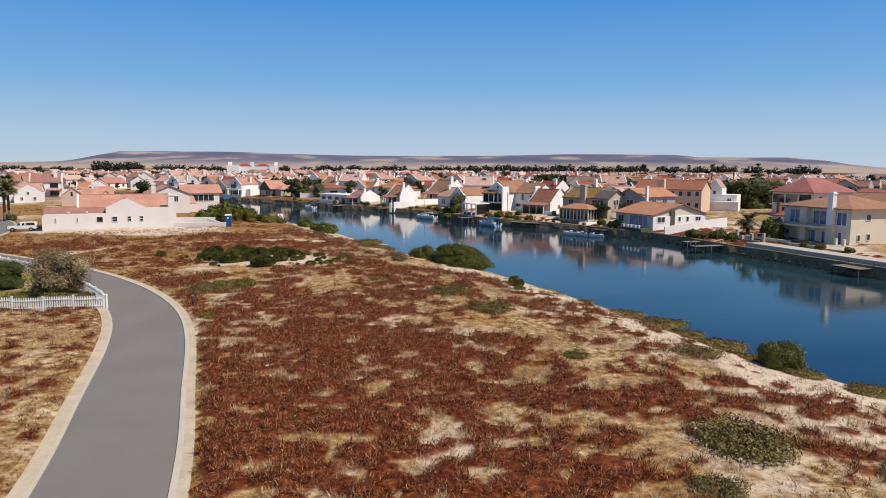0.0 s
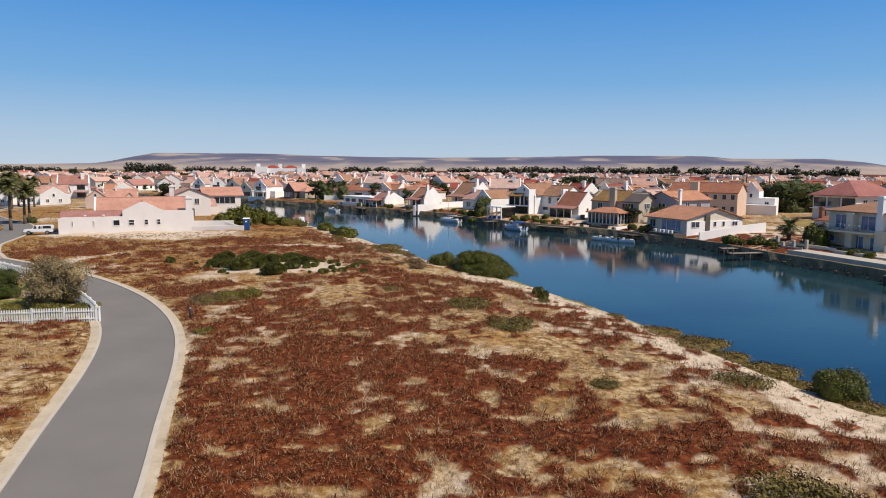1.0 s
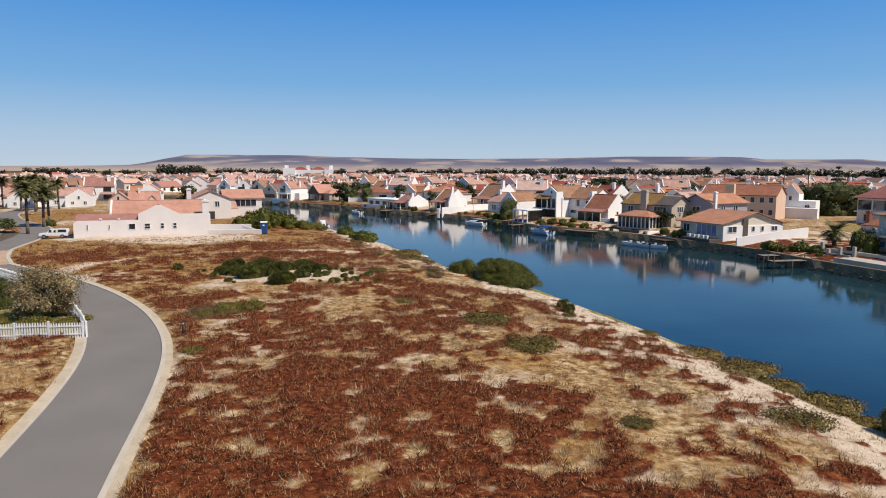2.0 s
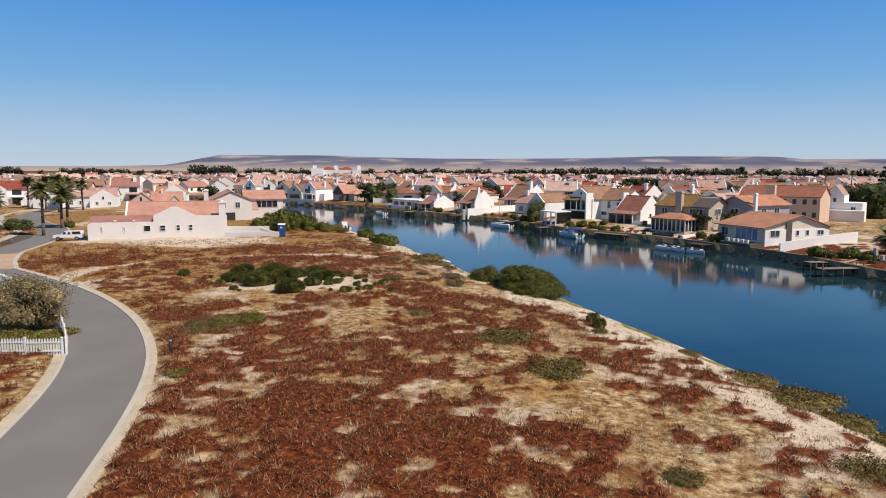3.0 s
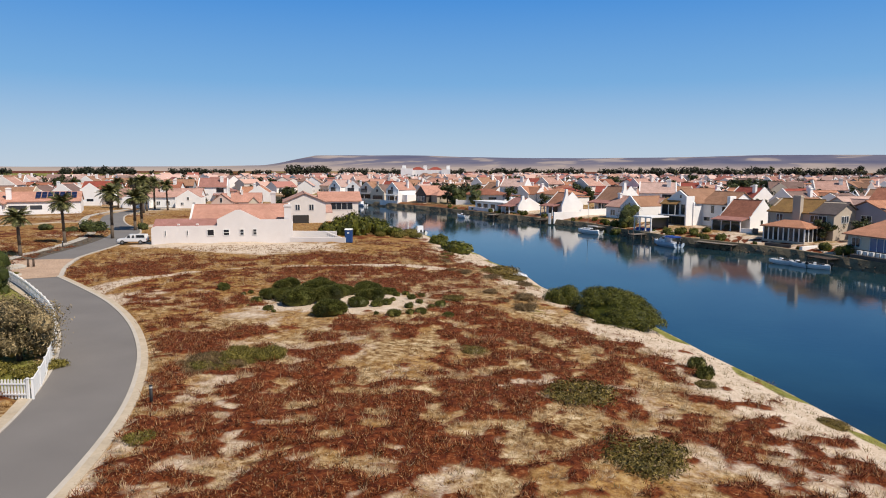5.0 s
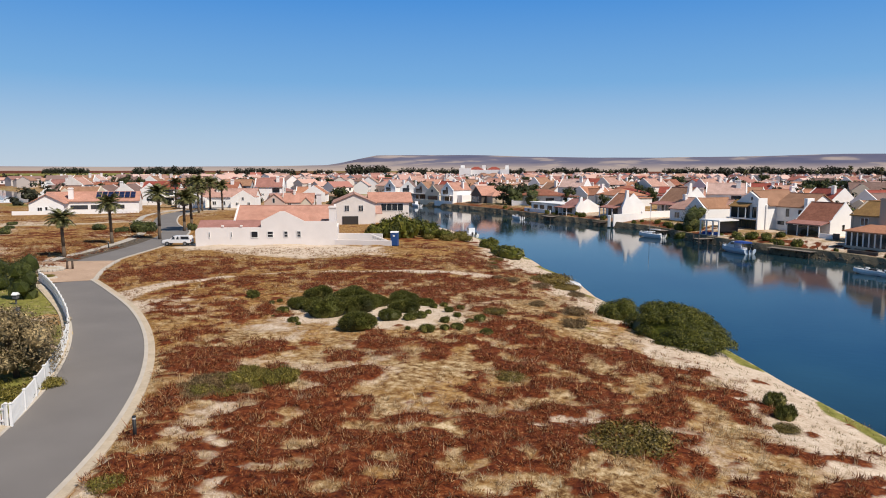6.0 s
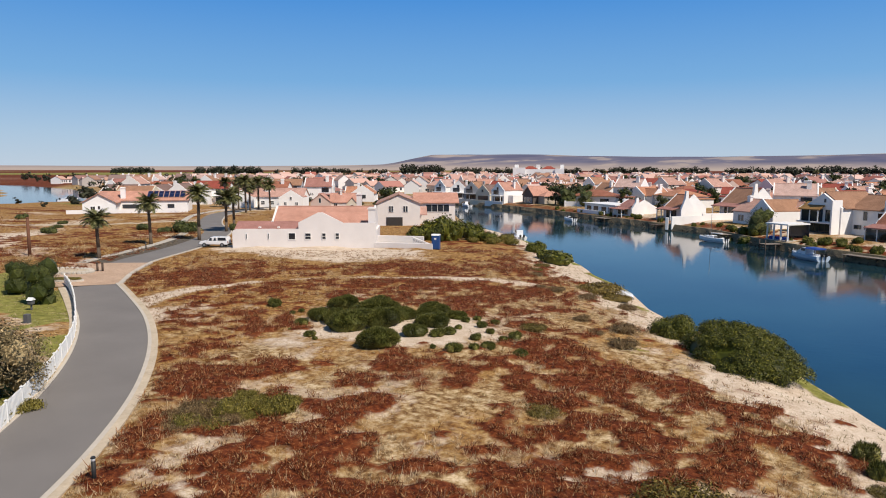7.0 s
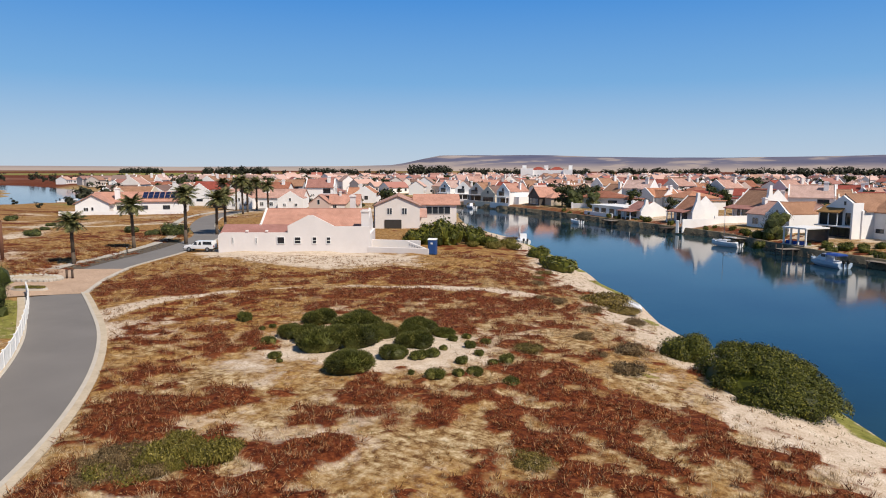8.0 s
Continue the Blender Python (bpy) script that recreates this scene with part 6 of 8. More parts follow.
def far_town():
    """Beyond the houses that can be picked apart the town goes on as one mass of small gabled houses."""
    rng = np.random.RandomState(31)
    V, F, M = [], [], []
    wallm = surface("far_walls", (0.7, 0.66, 0.62), 0.05, 0.5, 9, 0.85)
    roofm = surface("far_roofs", (0.4, 0.2, 0.15), 0.05, 0.5, 9, 0.85)
    for m, stops in ((wallm, [(0, (0.86, 0.84, 0.81)), (0.6, (0.84, 0.81, 0.78)), (0.8, (0.70, 0.60, 0.52)), (1, (0.55, 0.51, 0.48))]), (roofm, [(0, (0.60, 0.42, 0.37)), (0.3, (0.54, 0.33, 0.26)), (0.5, (0.30, 0.16, 0.10)), (0.62, (0.52, 0.36, 0.31)), (0.8, (0.36, 0.12, 0.09)), (1, (0.22, 0.16, 0.14))])):
        nt = m.node_tree
        g = nt.nodes.new("ShaderNodeNewGeometry")
        nt.links.new(ramp(nt, g.outputs["Random Per Island"], stops), nt.nodes["Principled BSDF"].inputs["Base Color"])
    winm = GLASS
    spots = []
    for i in range(-60, 60):
        for j in range(0, 60):
            spots.append((i * 16.0 + rng.uniform(-4, 4), 200 + j * 17.0 + rng.uniform(-4, 4)))
    P = np.array(spots)
    r, az = np.hypot(P[:, 0], P[:, 1] - 20), np.degrees(np.arctan2(P[:, 0], P[:, 1] - 20))
    edge = np.interp(az, [-80, -62, -50, -36, -20, 0, 15, 26, 36, 45], [560, 620, 640, 720, 860, 900, 820, 700, 560, 420])
    ok = (r < edge) & (az > -76) & (az < 44) & (r > 300)
    ok &= ~(inside(P, canal) | inside(P, np.array(SIDE_CANAL, float)))
    ok &= (np.minimum(line_dist(P, near_line), line_dist(P, far_line)) > 14) & (line_dist(P, np.array(SIDE_CANAL, float), True) > 12)
    ok &= rng.rand(len(P)) < np.where(az < -45, 0.62, 0.86)
    T = np.array(TOWN)
    for (x, y), dd in zip(P[ok], r[ok]):
        if np.min(np.hypot(*(T - (x, y)).T)) < 13 or math.hypot(x + 219, y - 690) < 30:
            continue
        a = radians(rng.choice([-45, 45, 90, 70, 110]) + rng.uniform(-10, 10))
        w, d, e = rng.uniform(8, 13), rng.uniform(6.5, 9), rng.choice([3.0, 3.2, 4.2, 5.4])
        rr = e + rng.uniform(1.6, 2.8)
        ca, sa = math.cos(a), math.sin(a)

        def put(pts, faces, mi):
            o = len(V)
            V.extend([(x + ca * p - sa * q, y + sa * p + ca * q, 0.2 + z) for p, q, z in pts])
            F.extend([[o + k for k in f] for f in faces])
            M.extend([mi] * len(faces))
        prof = [(-d / 2, -0.5), (d / 2, -0.5), (d / 2, e), (0, rr), (-d / 2, e)]
        put([(-w / 2, q, z) for q, z in prof] + [(w / 2, q, z) for q, z in prof], [(4, 3, 2, 1, 0), (5, 6, 7, 8, 9), (0, 1, 6, 5), (1, 2, 7, 6), (4, 0, 5, 9), (2, 3, 8, 7), (3, 4, 9, 8)], 0)
        s = (rr - e) / (d / 2)
        for g in (-1, 1):
            u = g * (d / 2 + 0.4)
            put([(-w / 2 - 0.2, 0, rr + 0.1), (w / 2 + 0.2, 0, rr + 0.1), (w / 2 + 0.2, u, e - 0.4 * s + 0.1), (-w / 2 - 0.2, u, e - 0.4 * s + 0.1), (-w / 2 - 0.2, u, e - 0.4 * s - 0.08), (w / 2 + 0.2, u, e - 0.4 * s - 0.08)], [(0, 1, 2, 3) if g < 0 else (3, 2, 1, 0), (3, 2, 5, 4) if g < 0 else (4, 5, 2, 3)], 1)
        for k in range(3):
            c = -w / 2 + w * (k + 0.5) / 3
            for g in (-1, 1):
                q = g * (d / 2 + 0.03)
                put([(c - 0.6, q, 0.9), (c + 0.6, q, 0.9), (c + 0.6, q, 2.2), (c - 0.6, q, 2.2)], [(0, 1, 2, 3)], 2)
        if rng.rand() < 0.45:
            cx = rng.uniform(-w * 0.3, w * 0.3)
            b = [(cx - 0.5, -0.4, e), (cx + 0.5, -0.4, e), (cx + 0.5, 0.4, e), (cx - 0.5, 0.4, e)]
            put(b + [(p, q, rr + 0.9) for p, q, _ in b], [(0, 1, 5, 4), (1, 2, 6, 5), (2, 3, 7, 6), (3, 0, 4, 7), (4, 5, 6, 7)], 0)
    me = bpy.data.meshes.new("far_houses")
    me.from_pydata(V, [], F)
    for m in (wallm, roofm, winm):
        me.materials.append(m)
    me.polygons.foreach_set("material_index", M)
    tagged(new("far_houses", me), "far rows of small white houses with pink and brown roofs", "houses", kind="stuff")


far_town()

# ---- plants ----
def leaf_cloud(rng, lobes, n, size, fuzz=0.08, aspect=1.7):
    """Leaf blades (one triangle each) strewn over a set of lobes (x, y, z, rx, ry, rz). Returns verts and faces."""
    L = np.array(lobes, float)
    area = (L[:, 3] * L[:, 4] + L[:, 3] * L[:, 5]) ** 0.9
    pick = rng.choice(len(L), n, p=area / area.sum())
    d = rng.normal(size=(n, 3))
    d /= np.linalg.norm(d, axis=1)[:, None]
    d[:, 2] = np.where(d[:, 2] < -0.25, -d[:, 2], d[:, 2])
    rad = 1 - 0.28 * rng.rand(n) ** 1.6 + fuzz * rng.normal(size=n)
    c = L[pick, :3] + d * L[pick, 3:] * rad[:, None]
    c[:, 2] = np.maximum(c[:, 2], 0.02)
    nrm = d + 0.42 * rng.normal(size=(n, 3)) + np.array([0, 0, 0.15])
    nrm /= np.linalg.norm(nrm, axis=1)[:, None]
    a = np.cross(nrm, rng.normal(size=(n, 3)))
    a /= np.linalg.norm(a, axis=1)[:, None]
    b = np.cross(nrm, a)
    s = size * (0.6 + 0.8 * rng.rand(n))[:, None]
    V = np.stack([c - a * s * aspect * 0.6, c + b * s * 0.7, c + a * s * aspect * 0.6], 1).reshape(-1, 3)
    F = np.arange(3 * n).reshape(-1, 3)
    return V, F


def needle_cloud(rng, lobes, n, size):
    """Fine upright twigs (one narrow triangle each) that stand off a set of lobes."""
    L = np.array(lobes, float)
    area = (L[:, 3] * L[:, 4] + L[:, 3] * L[:, 5]) ** 0.9
    pick = rng.choice(len(L), n, p=area / area.sum())
    d = rng.normal(size=(n, 3))
    d /= np.linalg.norm(d, axis=1)[:, None]
    d[:, 2] = np.where(d[:, 2] < -0.2, -d[:, 2], d[:, 2])
    c = L[pick, :3] + d * L[pick, 3:] * (0.97 - 0.22 * rng.rand(n) ** 1.5)[:, None]
    c[:, 2] = np.maximum(c[:, 2], 0.02)
    up = d + np.array([0, 0, 0.55]) + 0.28 * rng.normal(size=(n, 3))
    up /= np.linalg.norm(up, axis=1)[:, None]
    a = np.cross(up, rng.normal(size=(n, 3)))
    a /= np.linalg.norm(a, axis=1)[:, None]
    s = size * (0.6 + 0.8 * rng.rand(n))[:, None]
    return np.stack([c - a * s * 0.28, c + a * s * 0.28, c + up * s * 2.4], 1).reshape(-1, 3), np.arange(3 * n).reshape(-1, 3)


def mesh_of(name, V, F, mats, extra=None):
    me = bpy.data.meshes.new(name)
    me.from_pydata(np.asarray(V).tolist(), [], [list(map(int, f)) for f in F])
    for m in mats:
        me.materials.append(m)
    return me


_ico = {}


def core_of(lobes, k=0.82, sub=2):
    """A dark heart for the crown, so that no sky shows through its middle."""
    if sub not in _ico:
        bm = bmesh.new()
        bmesh.ops.create_icosphere(bm, subdivisions=sub, radius=1)
        _ico[sub] = np.array([v.co[:] for v in bm.verts]), [[v.index for v in f.verts] for f in bm.faces]
        bm.free()
    B, T = _ico[sub]
    V, F = [], []
    for x, y, z, rx, ry, rz in lobes:
        w = (k * (1 + 0.12 * np.sin(B[:, 0] * 7 + x) * np.cos(B[:, 1] * 6 + z)))[:, None]
        q = np.array([x, y, z]) + B * w * np.array([rx, ry, rz])
        q[:, 2] = np.maximum(q[:, 2], 0)
        o = len(V) * len(B)
        V.append(q)
        F += [[o + i for i in f] for f in T]
    return np.vstack(V), F


def shrub_mesh(name, seed, mat, n, size, lobes_n=7, tall=0.62, spread=0.62, core=0.8, needles=False):
    """A rounded shrub about 2 across: uneven lobes, leaves on them, a leafy heart."""
    rng = np.random.RandomState(seed)
    lobes = [(0, 0, tall * 0.48, 0.72, 0.72, tall * 0.55)]
    for i in range(lobes_n):
        a = 6.283 * (i + rng.rand() * 0.6) / lobes_n
        rr = spread * (0.75 + 0.4 * rng.rand())
        k = 0.34 + 0.22 * rng.rand()
        lobes.append((rr * math.cos(a), rr * math.sin(a), tall * (0.25 + 0.42 * rng.rand()), k, k, k * tall * 1.25))
    V, F = needle_cloud(rng, lobes, n, size) if needles else leaf_cloud(rng, lobes, n, size, 0.08 if tall > 0.5 else 0.17)
    cv, cf = core_of(lobes, core)
    V = np.vstack([V, np.array(cv)])
    F = [list(f) for f in F] + [[i + 3 * n for i in f] for f in cf]
    return mesh_of(name, V, F, [mat])


DUNE_SHRUBS = [shrub_mesh("foliage", 10 + i, LEAF_DUNE, 15000, 0.036, 7, 0.80, 0.36, 0.88, True) for i in range(3)]
DARK_SHRUBS = [shrub_mesh("foliage", 20 + i, LEAF_DARK, 11000, 0.04, 10, 0.85, 0.5) for i in range(3)]
OLIVE_SHRUBS = [shrub_mesh("foliage", 30 + i, LEAF_OLIVE, 4200, 0.045, 16, 0.30, 0.72, 0.2) for i in range(3)]
SAGE_SHRUBS = [shrub_mesh("foliage", 36 + i, LEAF_SAGE, 2600, 0.06, 14, 0.34, 0.66, 0.3) for i in range(2)]
TWIG_SHRUBS = [shrub_mesh("foliage", 39, LEAF_TWIG, 2600, 0.05, 12, 0.34, 0.66, 0.3)]
MAT_SHRUBS = [shrub_mesh("foliage", 40 + i, LEAF_MAT, 5000, 0.045, 12, 0.24, 0.6, 0.6) for i in range(2)]
BRONZE_SHRUBS = [shrub_mesh("foliage", 50, LEAF_FLOWER, 3200, 0.10, 9, 0.9, 0.6, 0.55)]


BRUSH_SHRUBS = [shrub_mesh("foliage", 44 + i, LEAF_BUSHY, 1500, 0.10, 9, 0.8, 0.5) for i in range(2)]
SMALL_DUNE = [shrub_mesh("foliage", 14 + i, LEAF_DUNE, 2200, 0.07, 6, 0.88, 0.40, 0.85, True) for i in range(3)]
FAR_SHRUBS = [shrub_mesh("foliage", 24 + i, LEAF_DARK, 1300, 0.11, 8, 0.85, 0.5) for i in range(3)]


def stem_mesh():
    bm = bmesh.new()
    for i in range(5):
        a = i * 1.256
        rod(bm, (0.05 * math.cos(a), 0.05 * math.sin(a), -0.15), (0.35 * math.cos(a), 0.35 * math.sin(a), 0.3), 0.035, 0.015, 5)
    me = bpy.data.meshes.new("stem")
    bm.to_mesh(me)
    bm.free()
    me.materials.append(TRUNK)
    return me


STEM = stem_mesh()
_shrubs = [0]


def shrub(meshes, x, y, r, label, group="", high=1.0, name="shrub", z=None):
    k = _shrubs[0] = _shrubs[0] + 1
    e = thing(name, x, y, (gz(x, y) if z is None else z) - (0.13 if meshes in (DUNE_SHRUBS, DARK_SHRUBS, FAR_SHRUBS) else 0.04) * r, (k * 77) % 360, label, "shrub", group)
    e.scale = (r, r, r * high)
    for nm, me in (("foliage", meshes[k % len(meshes)]), ("stem", STEM)):
        o = new(nm, me)
        o.parent = e
    return e


for x, y, r in [(-31.2, 81.6, 1.35), (-27.7, 81.6, 1.86), (-26.7, 75.5, 1.58), (-22.1, 72.5, 1.62), (-24.6, 77.4, 1.53), (-21.1, 75.8, 1.02), (-23.4, 83.2, 1.53), (-21.1, 82.7, 0.95), (-30.6, 77.4, 0.98), (-21.1, 78.5, 1.38), (-19.5, 76.2, 0.63), (-19.0, 77.0, 0.53), (-17.1, 73.7, 0.65), (-27.7, 79.1, 1.21), (-24.2, 79.4, 1.16), (-28.9, 77.2, 1.2), (-22.6, 80.8, 1.1)]:
    shrub(DUNE_SHRUBS if r > 0.9 else SMALL_DUNE, x, y, r * 1.2, "rounded dark green dune shrub with fine upright twigs", "dune shrubs", 0.8 + 0.1 * math.sin(x * 3))
for x, y, r in [(-37.0, 79.6, 0.64), (-30.4, 74.9, 0.59), (-27.8, 72.5, 0.48), (-33.7, 77.9, 0.3), (-33.5, 78.8, 0.3), (-30.3, 73.4, 0.19), (-27.0, 72.0, 0.22), (-19.1, 78.7, 0.33), (-19.8, 81.5, 0.43), (-17.9, 80.2, 0.45), (-19.5, 83.1, 0.4), (-17.6, 82.0, 0.43), (-16.9, 76.9, 0.45), (-16.7, 79.0, 0.36), (-15.4, 75.5, 0.56), (-15.2, 77.8, 0.42), (-14.7, 78.8, 0.56), (-12.8, 74.7, 0.57), (-18.5, 73.5, 0.23), (-16.0, 74.6, 0.4)]:
    shrub(SMALL_DUNE, x, y, r * 1.1, "small round grey-green dune shrub on bare sand", "small dune shrubs", 0.95 + 0.1 * math.sin(x * 3))


def shore_thicket():
    """The wide low thicket at the water's edge: one dome of many small leafy heads."""
    rng = np.random.RandomState(28)
    lobes = []
    for i in range(150):
        a, q = rng.rand() * 6.283, math.sqrt(rng.rand())
        u, v = 4.75 * q * math.cos(a), 3.1 * q * math.sin(a)
        top = 2.45 * math.sqrt(max(1 - q ** 2.6, 0.0)) * (1 - 0.05 * u) + 0.15
        k = 0.42 + 0.4 * rng.rand()
        lobes.append((u, v, max(top - k * 0.6, 0.25), k, k, k * 0.8))
    V, F = leaf_cloud(rng, lobes, 46000, 0.075, 0.10)
    heart = [(-1.4, 0, 0.5, 3.0, 2.7, 1.75), (1.4, 0, 0.5, 3.0, 2.7, 1.55), (0, 0, 0.6, 3.2, 2.9, 1.75)]
    cv, cf = core_of(heart, 0.95, 3)
    e = thing("shrub", -0.3, 83.6, gz(-0.3, 83.6) - 0.25, -52, "broad dense dark green thicket on the sandy bank", "shrub", "shore shrubs")
    o = new("foliage", mesh_of("foliage", np.vstack([V, cv]), [list(f) for f in F] + [[i + len(V) for i in f] for f in cf], [LEAF_DARK]))
    o.parent = e
    t = new("stem", STEM)
    t.parent = e


shore_thicket()
for x, y, r, hh in [(-5.5, 88.9, 1.9, 1.05), (-2.8, 93.4, 1.4, 1.0), (-32.6, 135.2, 1.9, 0.95), (-26.0, 125.6, 2.6, 0.85), (-28.2, 128, 2.0, 0.85)]:
    shrub(DARK_SHRUBS if y < 100 else FAR_SHRUBS, x, y, r, "dense dark green shrub at the sandy water's edge", "shore shrubs", hh)
shrub(DARK_SHRUBS, 21.4, 42.4, 1.75, "round dark green shrub at the water's edge", "shore shrubs", 1.15)
for x, y, r in [(16.4, 53.0, 2.2), (14.4, 56.0, 1.7), (19.2, 46.6, 1.8), (17.6, 50.0, 1.5), (20.4, 44.6, 1.1), (21.8, 40.0, 1.3), (-16.0, 107.4, 2.8), (-13.2, 104.6, 1.7), (12.0, 62.5, 0.9), (24.0, 36.8, 1.4)]:
    shrub(MAT_SHRUBS, x, y, r, "low brown-green mat plant along the bank", "bank mat plants", 1.0)
for x, y, r in [(12.2, 25.4, 1.9), (2.7, 51.9, 1.75), (-0.8, 58.9, 1.8), (15.5, 41.3, 1.5), (-8.5, 66.0, 0.9), (7.4, 38.4, 0.8), (18.0, 22.5, 1.6), (9.6, 21.0, 1.0)]:
    shrub(OLIVE_SHRUBS, x, y, r, "low olive-green shrub among dry grass", "olive shrubs", 1.0)
# a sprawling bush by the road: green, yellow-green and bare twiggy clumps with gaps
clump = np.random.RandomState(63)
for i in range(40):
    a, q = clump.rand() * 6.283, clump.rand() ** 0.7
    cx, cy, sx, sy = ((-21.2, 59.8, 2.0, 1.7), (-22.6, 57.6, 2.3, 1.5))[i % 2]
    u, v = sx * q * math.cos(a), sy * q * math.sin(a)
    twig = i % 2 and clump.rand() < 0.65
    shrub(TWIG_SHRUBS if twig else SAGE_SHRUBS, cx + u * 0.8 - v * 0.6, cy + u * 0.6 + v * 0.8, 0.36 + 0.55 * clump.rand() ** 1.5, "bare grey-brown clump of a sprawling scrub bush" if twig else "yellow-green clump of a sprawling scrub bush", "sprawling scrub", 1.2 + 1.3 * clump.rand())
shrub(SAGE_SHRUBS, -18.5, 46.8, 0.7, "small yellow-green scrub bush in the field", "", 1.5)
for x, y, r in [(5.6, 69.0, 0.7), (6.0, 67.2, 0.66)]:
    shrub(SMALL_DUNE, x, y, r, "narrow upright dark bush near the bank", "bank bushes", 1.35)
for x, y, r in [(-23.7, 109.5, 0.8), (-18.8, 101.3, 0.9), (-15.0, 99.6, 0.9), (-10.9, 98.3, 0.9), (-7.7, 81.5, 1.0), (-8.7, 86.1, 1.1), (-20.6, 101.8, 0.6), (-12.6, 88.5, 0.7), (-10.2, 83.6, 0.6)]:
    shrub(TWIG_SHRUBS, x, y, r, "dry grey-brown twiggy bush near the bank", "twiggy bank bushes", 1.5)
for x, y, r, hh in [(-117.3, 112.7, 1.5, 0.8), (-108.7, 125.9, 1.5, 0.9), (-98.3, 126.6, 2.7, 0.85), (-101.0, 124.2, 1.6, 0.8), (-156.4, 132.0, 1.6, 0.8), (-92.6, 133.4, 1.1, 1.5), (-127.0, 121.0, 1.0, 0.7), (-136.0, 128.0, 1.2, 0.7)]:
    shrub(BRUSH_SHRUBS, x, y, r, "rounded olive-brown bush on the vacant lot", "lot bushes", hh)
for x, y, r in [(5.9, 65.2, 0.6), (-26.1, 118.8, 0.9), (-25.0, 113.5, 0.7), (-14.5, 82.1, 0.95)]:
    shrub(OLIVE_SHRUBS, x, y, r, "small dark scrub bush near the bank", "bank bushes", 1.5)


# Trees: tapered trunk, limbs, crown of leaf clumps.
def tree_mesh(seed, hgt, rad, mat, n, size, nl=9, base=0.35, heart=0.6, full=0.0):
    rng = np.random.RandomState(seed)
    bm = bmesh.new()
    rod(bm, (0, 0, -0.3), (0.1, 0.05, hgt * 0.45), rad * 0.085, rad * 0.055, 8)
    lobes = []
    for i in range(nl):
        a = 6.283 * i / nl + rng.rand()
        rr = rad * (0.25 + (0.55 - full) * rng.rand())
        z = hgt * (base + 0.15 + (0.82 - base) * rng.rand())
        k = rad * (0.34 + full * 0.7 + 0.2 * rng.rand())
        c = (rr * math.cos(a), rr * math.sin(a), z)
        lobes.append((*c, k, k, k * 0.85))
        rod(bm, (0.05, 0.03, hgt * 0.28), c, rad * 0.04, rad * 0.012, 5)
    lobes.append((0, 0, hgt * 0.8, rad * 0.45, rad * 0.45, hgt * 0.2))
    tr = bpy.data.meshes.new("trunk")
    bm.to_mesh(tr)
    bm.free()
    tr.materials.append(TRUNK)
    V, F = leaf_cloud(rng, lobes, n, size, 0.2)
    cv, cf = core_of(lobes, heart, 1)
    V = np.vstack([V, np.array(cv)])
    F = [list(f) for f in F] + [[i + 3 * n for i in f] for f in cf]
    return tr, mesh_of("crown", V, F, [mat])


TREES = [tree_mesh(60 + i, 5.0, 2.6, LEAF_TOWN, 460, 0.44, 8, 0.12, 0.7) for i in range(4)]
GARDEN_TREES = [tree_mesh(70 + i, 4.0, 2.3, LEAF_GARDEN, 9000, 0.085, 16, -0.1, 0.8, 0.28) for i in range(2)]
BUSHY_TREE = tree_mesh(81, 5.6, 3.5, LEAF_BUSHY, 5200, 0.16, 16, -0.1, 0.8, 0.28)
BRONZE_TREE = tree_mesh(80, 3.3, 2.4, LEAF_FLOWER, 14000, 0.088, 20, 0.0, 0.55, 0.1)


def tree(meshes, x, y, s, label, group="", hs=1.0, z=None, name="tree"):
    e = thing(name, x, y, gz(x, y) if z is None else z, (x * 53 + y * 31) % 360, label, "tree", group)
    e.scale = (s, s, s * hs)
    for nm, me in zip(("trunk", "crown"), meshes):
        o = new(nm, me)
        o.parent = e
    return e


tree(GARDEN_TREES[0], -56.4, 71.6, 0.62, "round dark green garden tree behind the picket fence", "", 1.3)
tree(GARDEN_TREES[1], -63.5, 74.0, 0.6, "dark green garden tree beside the lawn", "garden trees", 1.2)
tree(GARDEN_TREES[0], -67.0, 70.5, 0.6, "dark green garden tree beside the lawn", "garden trees", 1.2)
tree(GARDEN_TREES[1], -41.0, 57.4, 0.6, "dark green garden tree beside the lawn", "garden trees")
tree(BRONZE_TREE, -34.6, 55.0, 1.0, "bronze-leaved flowering garden tree behind the fence")
for x, y, r in [(-31.2, 52.6, 0.9), (-33.4, 52.0, 1.1), (-36.8, 52.2, 1.0), (-31.6, 54.6, 0.8), (-38.5, 58.8, 0.9)]:
    shrub(SAGE_SHRUBS, x, y, r, "grey-green garden shrub in a stony bed", "garden shrubs", 1.6)
for x, y, r, hh in [(-50.6, 136.8, 2.6, 1.1), (-53.0, 134.2, 1.8, 1.0), (-48.4, 138.2, 2.2, 1.1), (-45.6, 141.4, 1.8, 0.9), (-47.8, 145.0, 2.0, 1.0), (-42.8, 141.0, 1.6, 0.8)]:
    shrub(FAR_SHRUBS, x, y, r * 1.15, "tall dark green bush beside the building site", "site bushes", hh * 1.35)
for x, y, r in [(-41.0, 138.6, 1.3), (-44.4, 138.0, 1.0), (-39.2, 142.0, 1.2), (-42.0, 146.5, 1.5)]:
    shrub(SAGE_SHRUBS, x, y, r, "loose grey-green bush on the bank", "site scrub", 2.2)


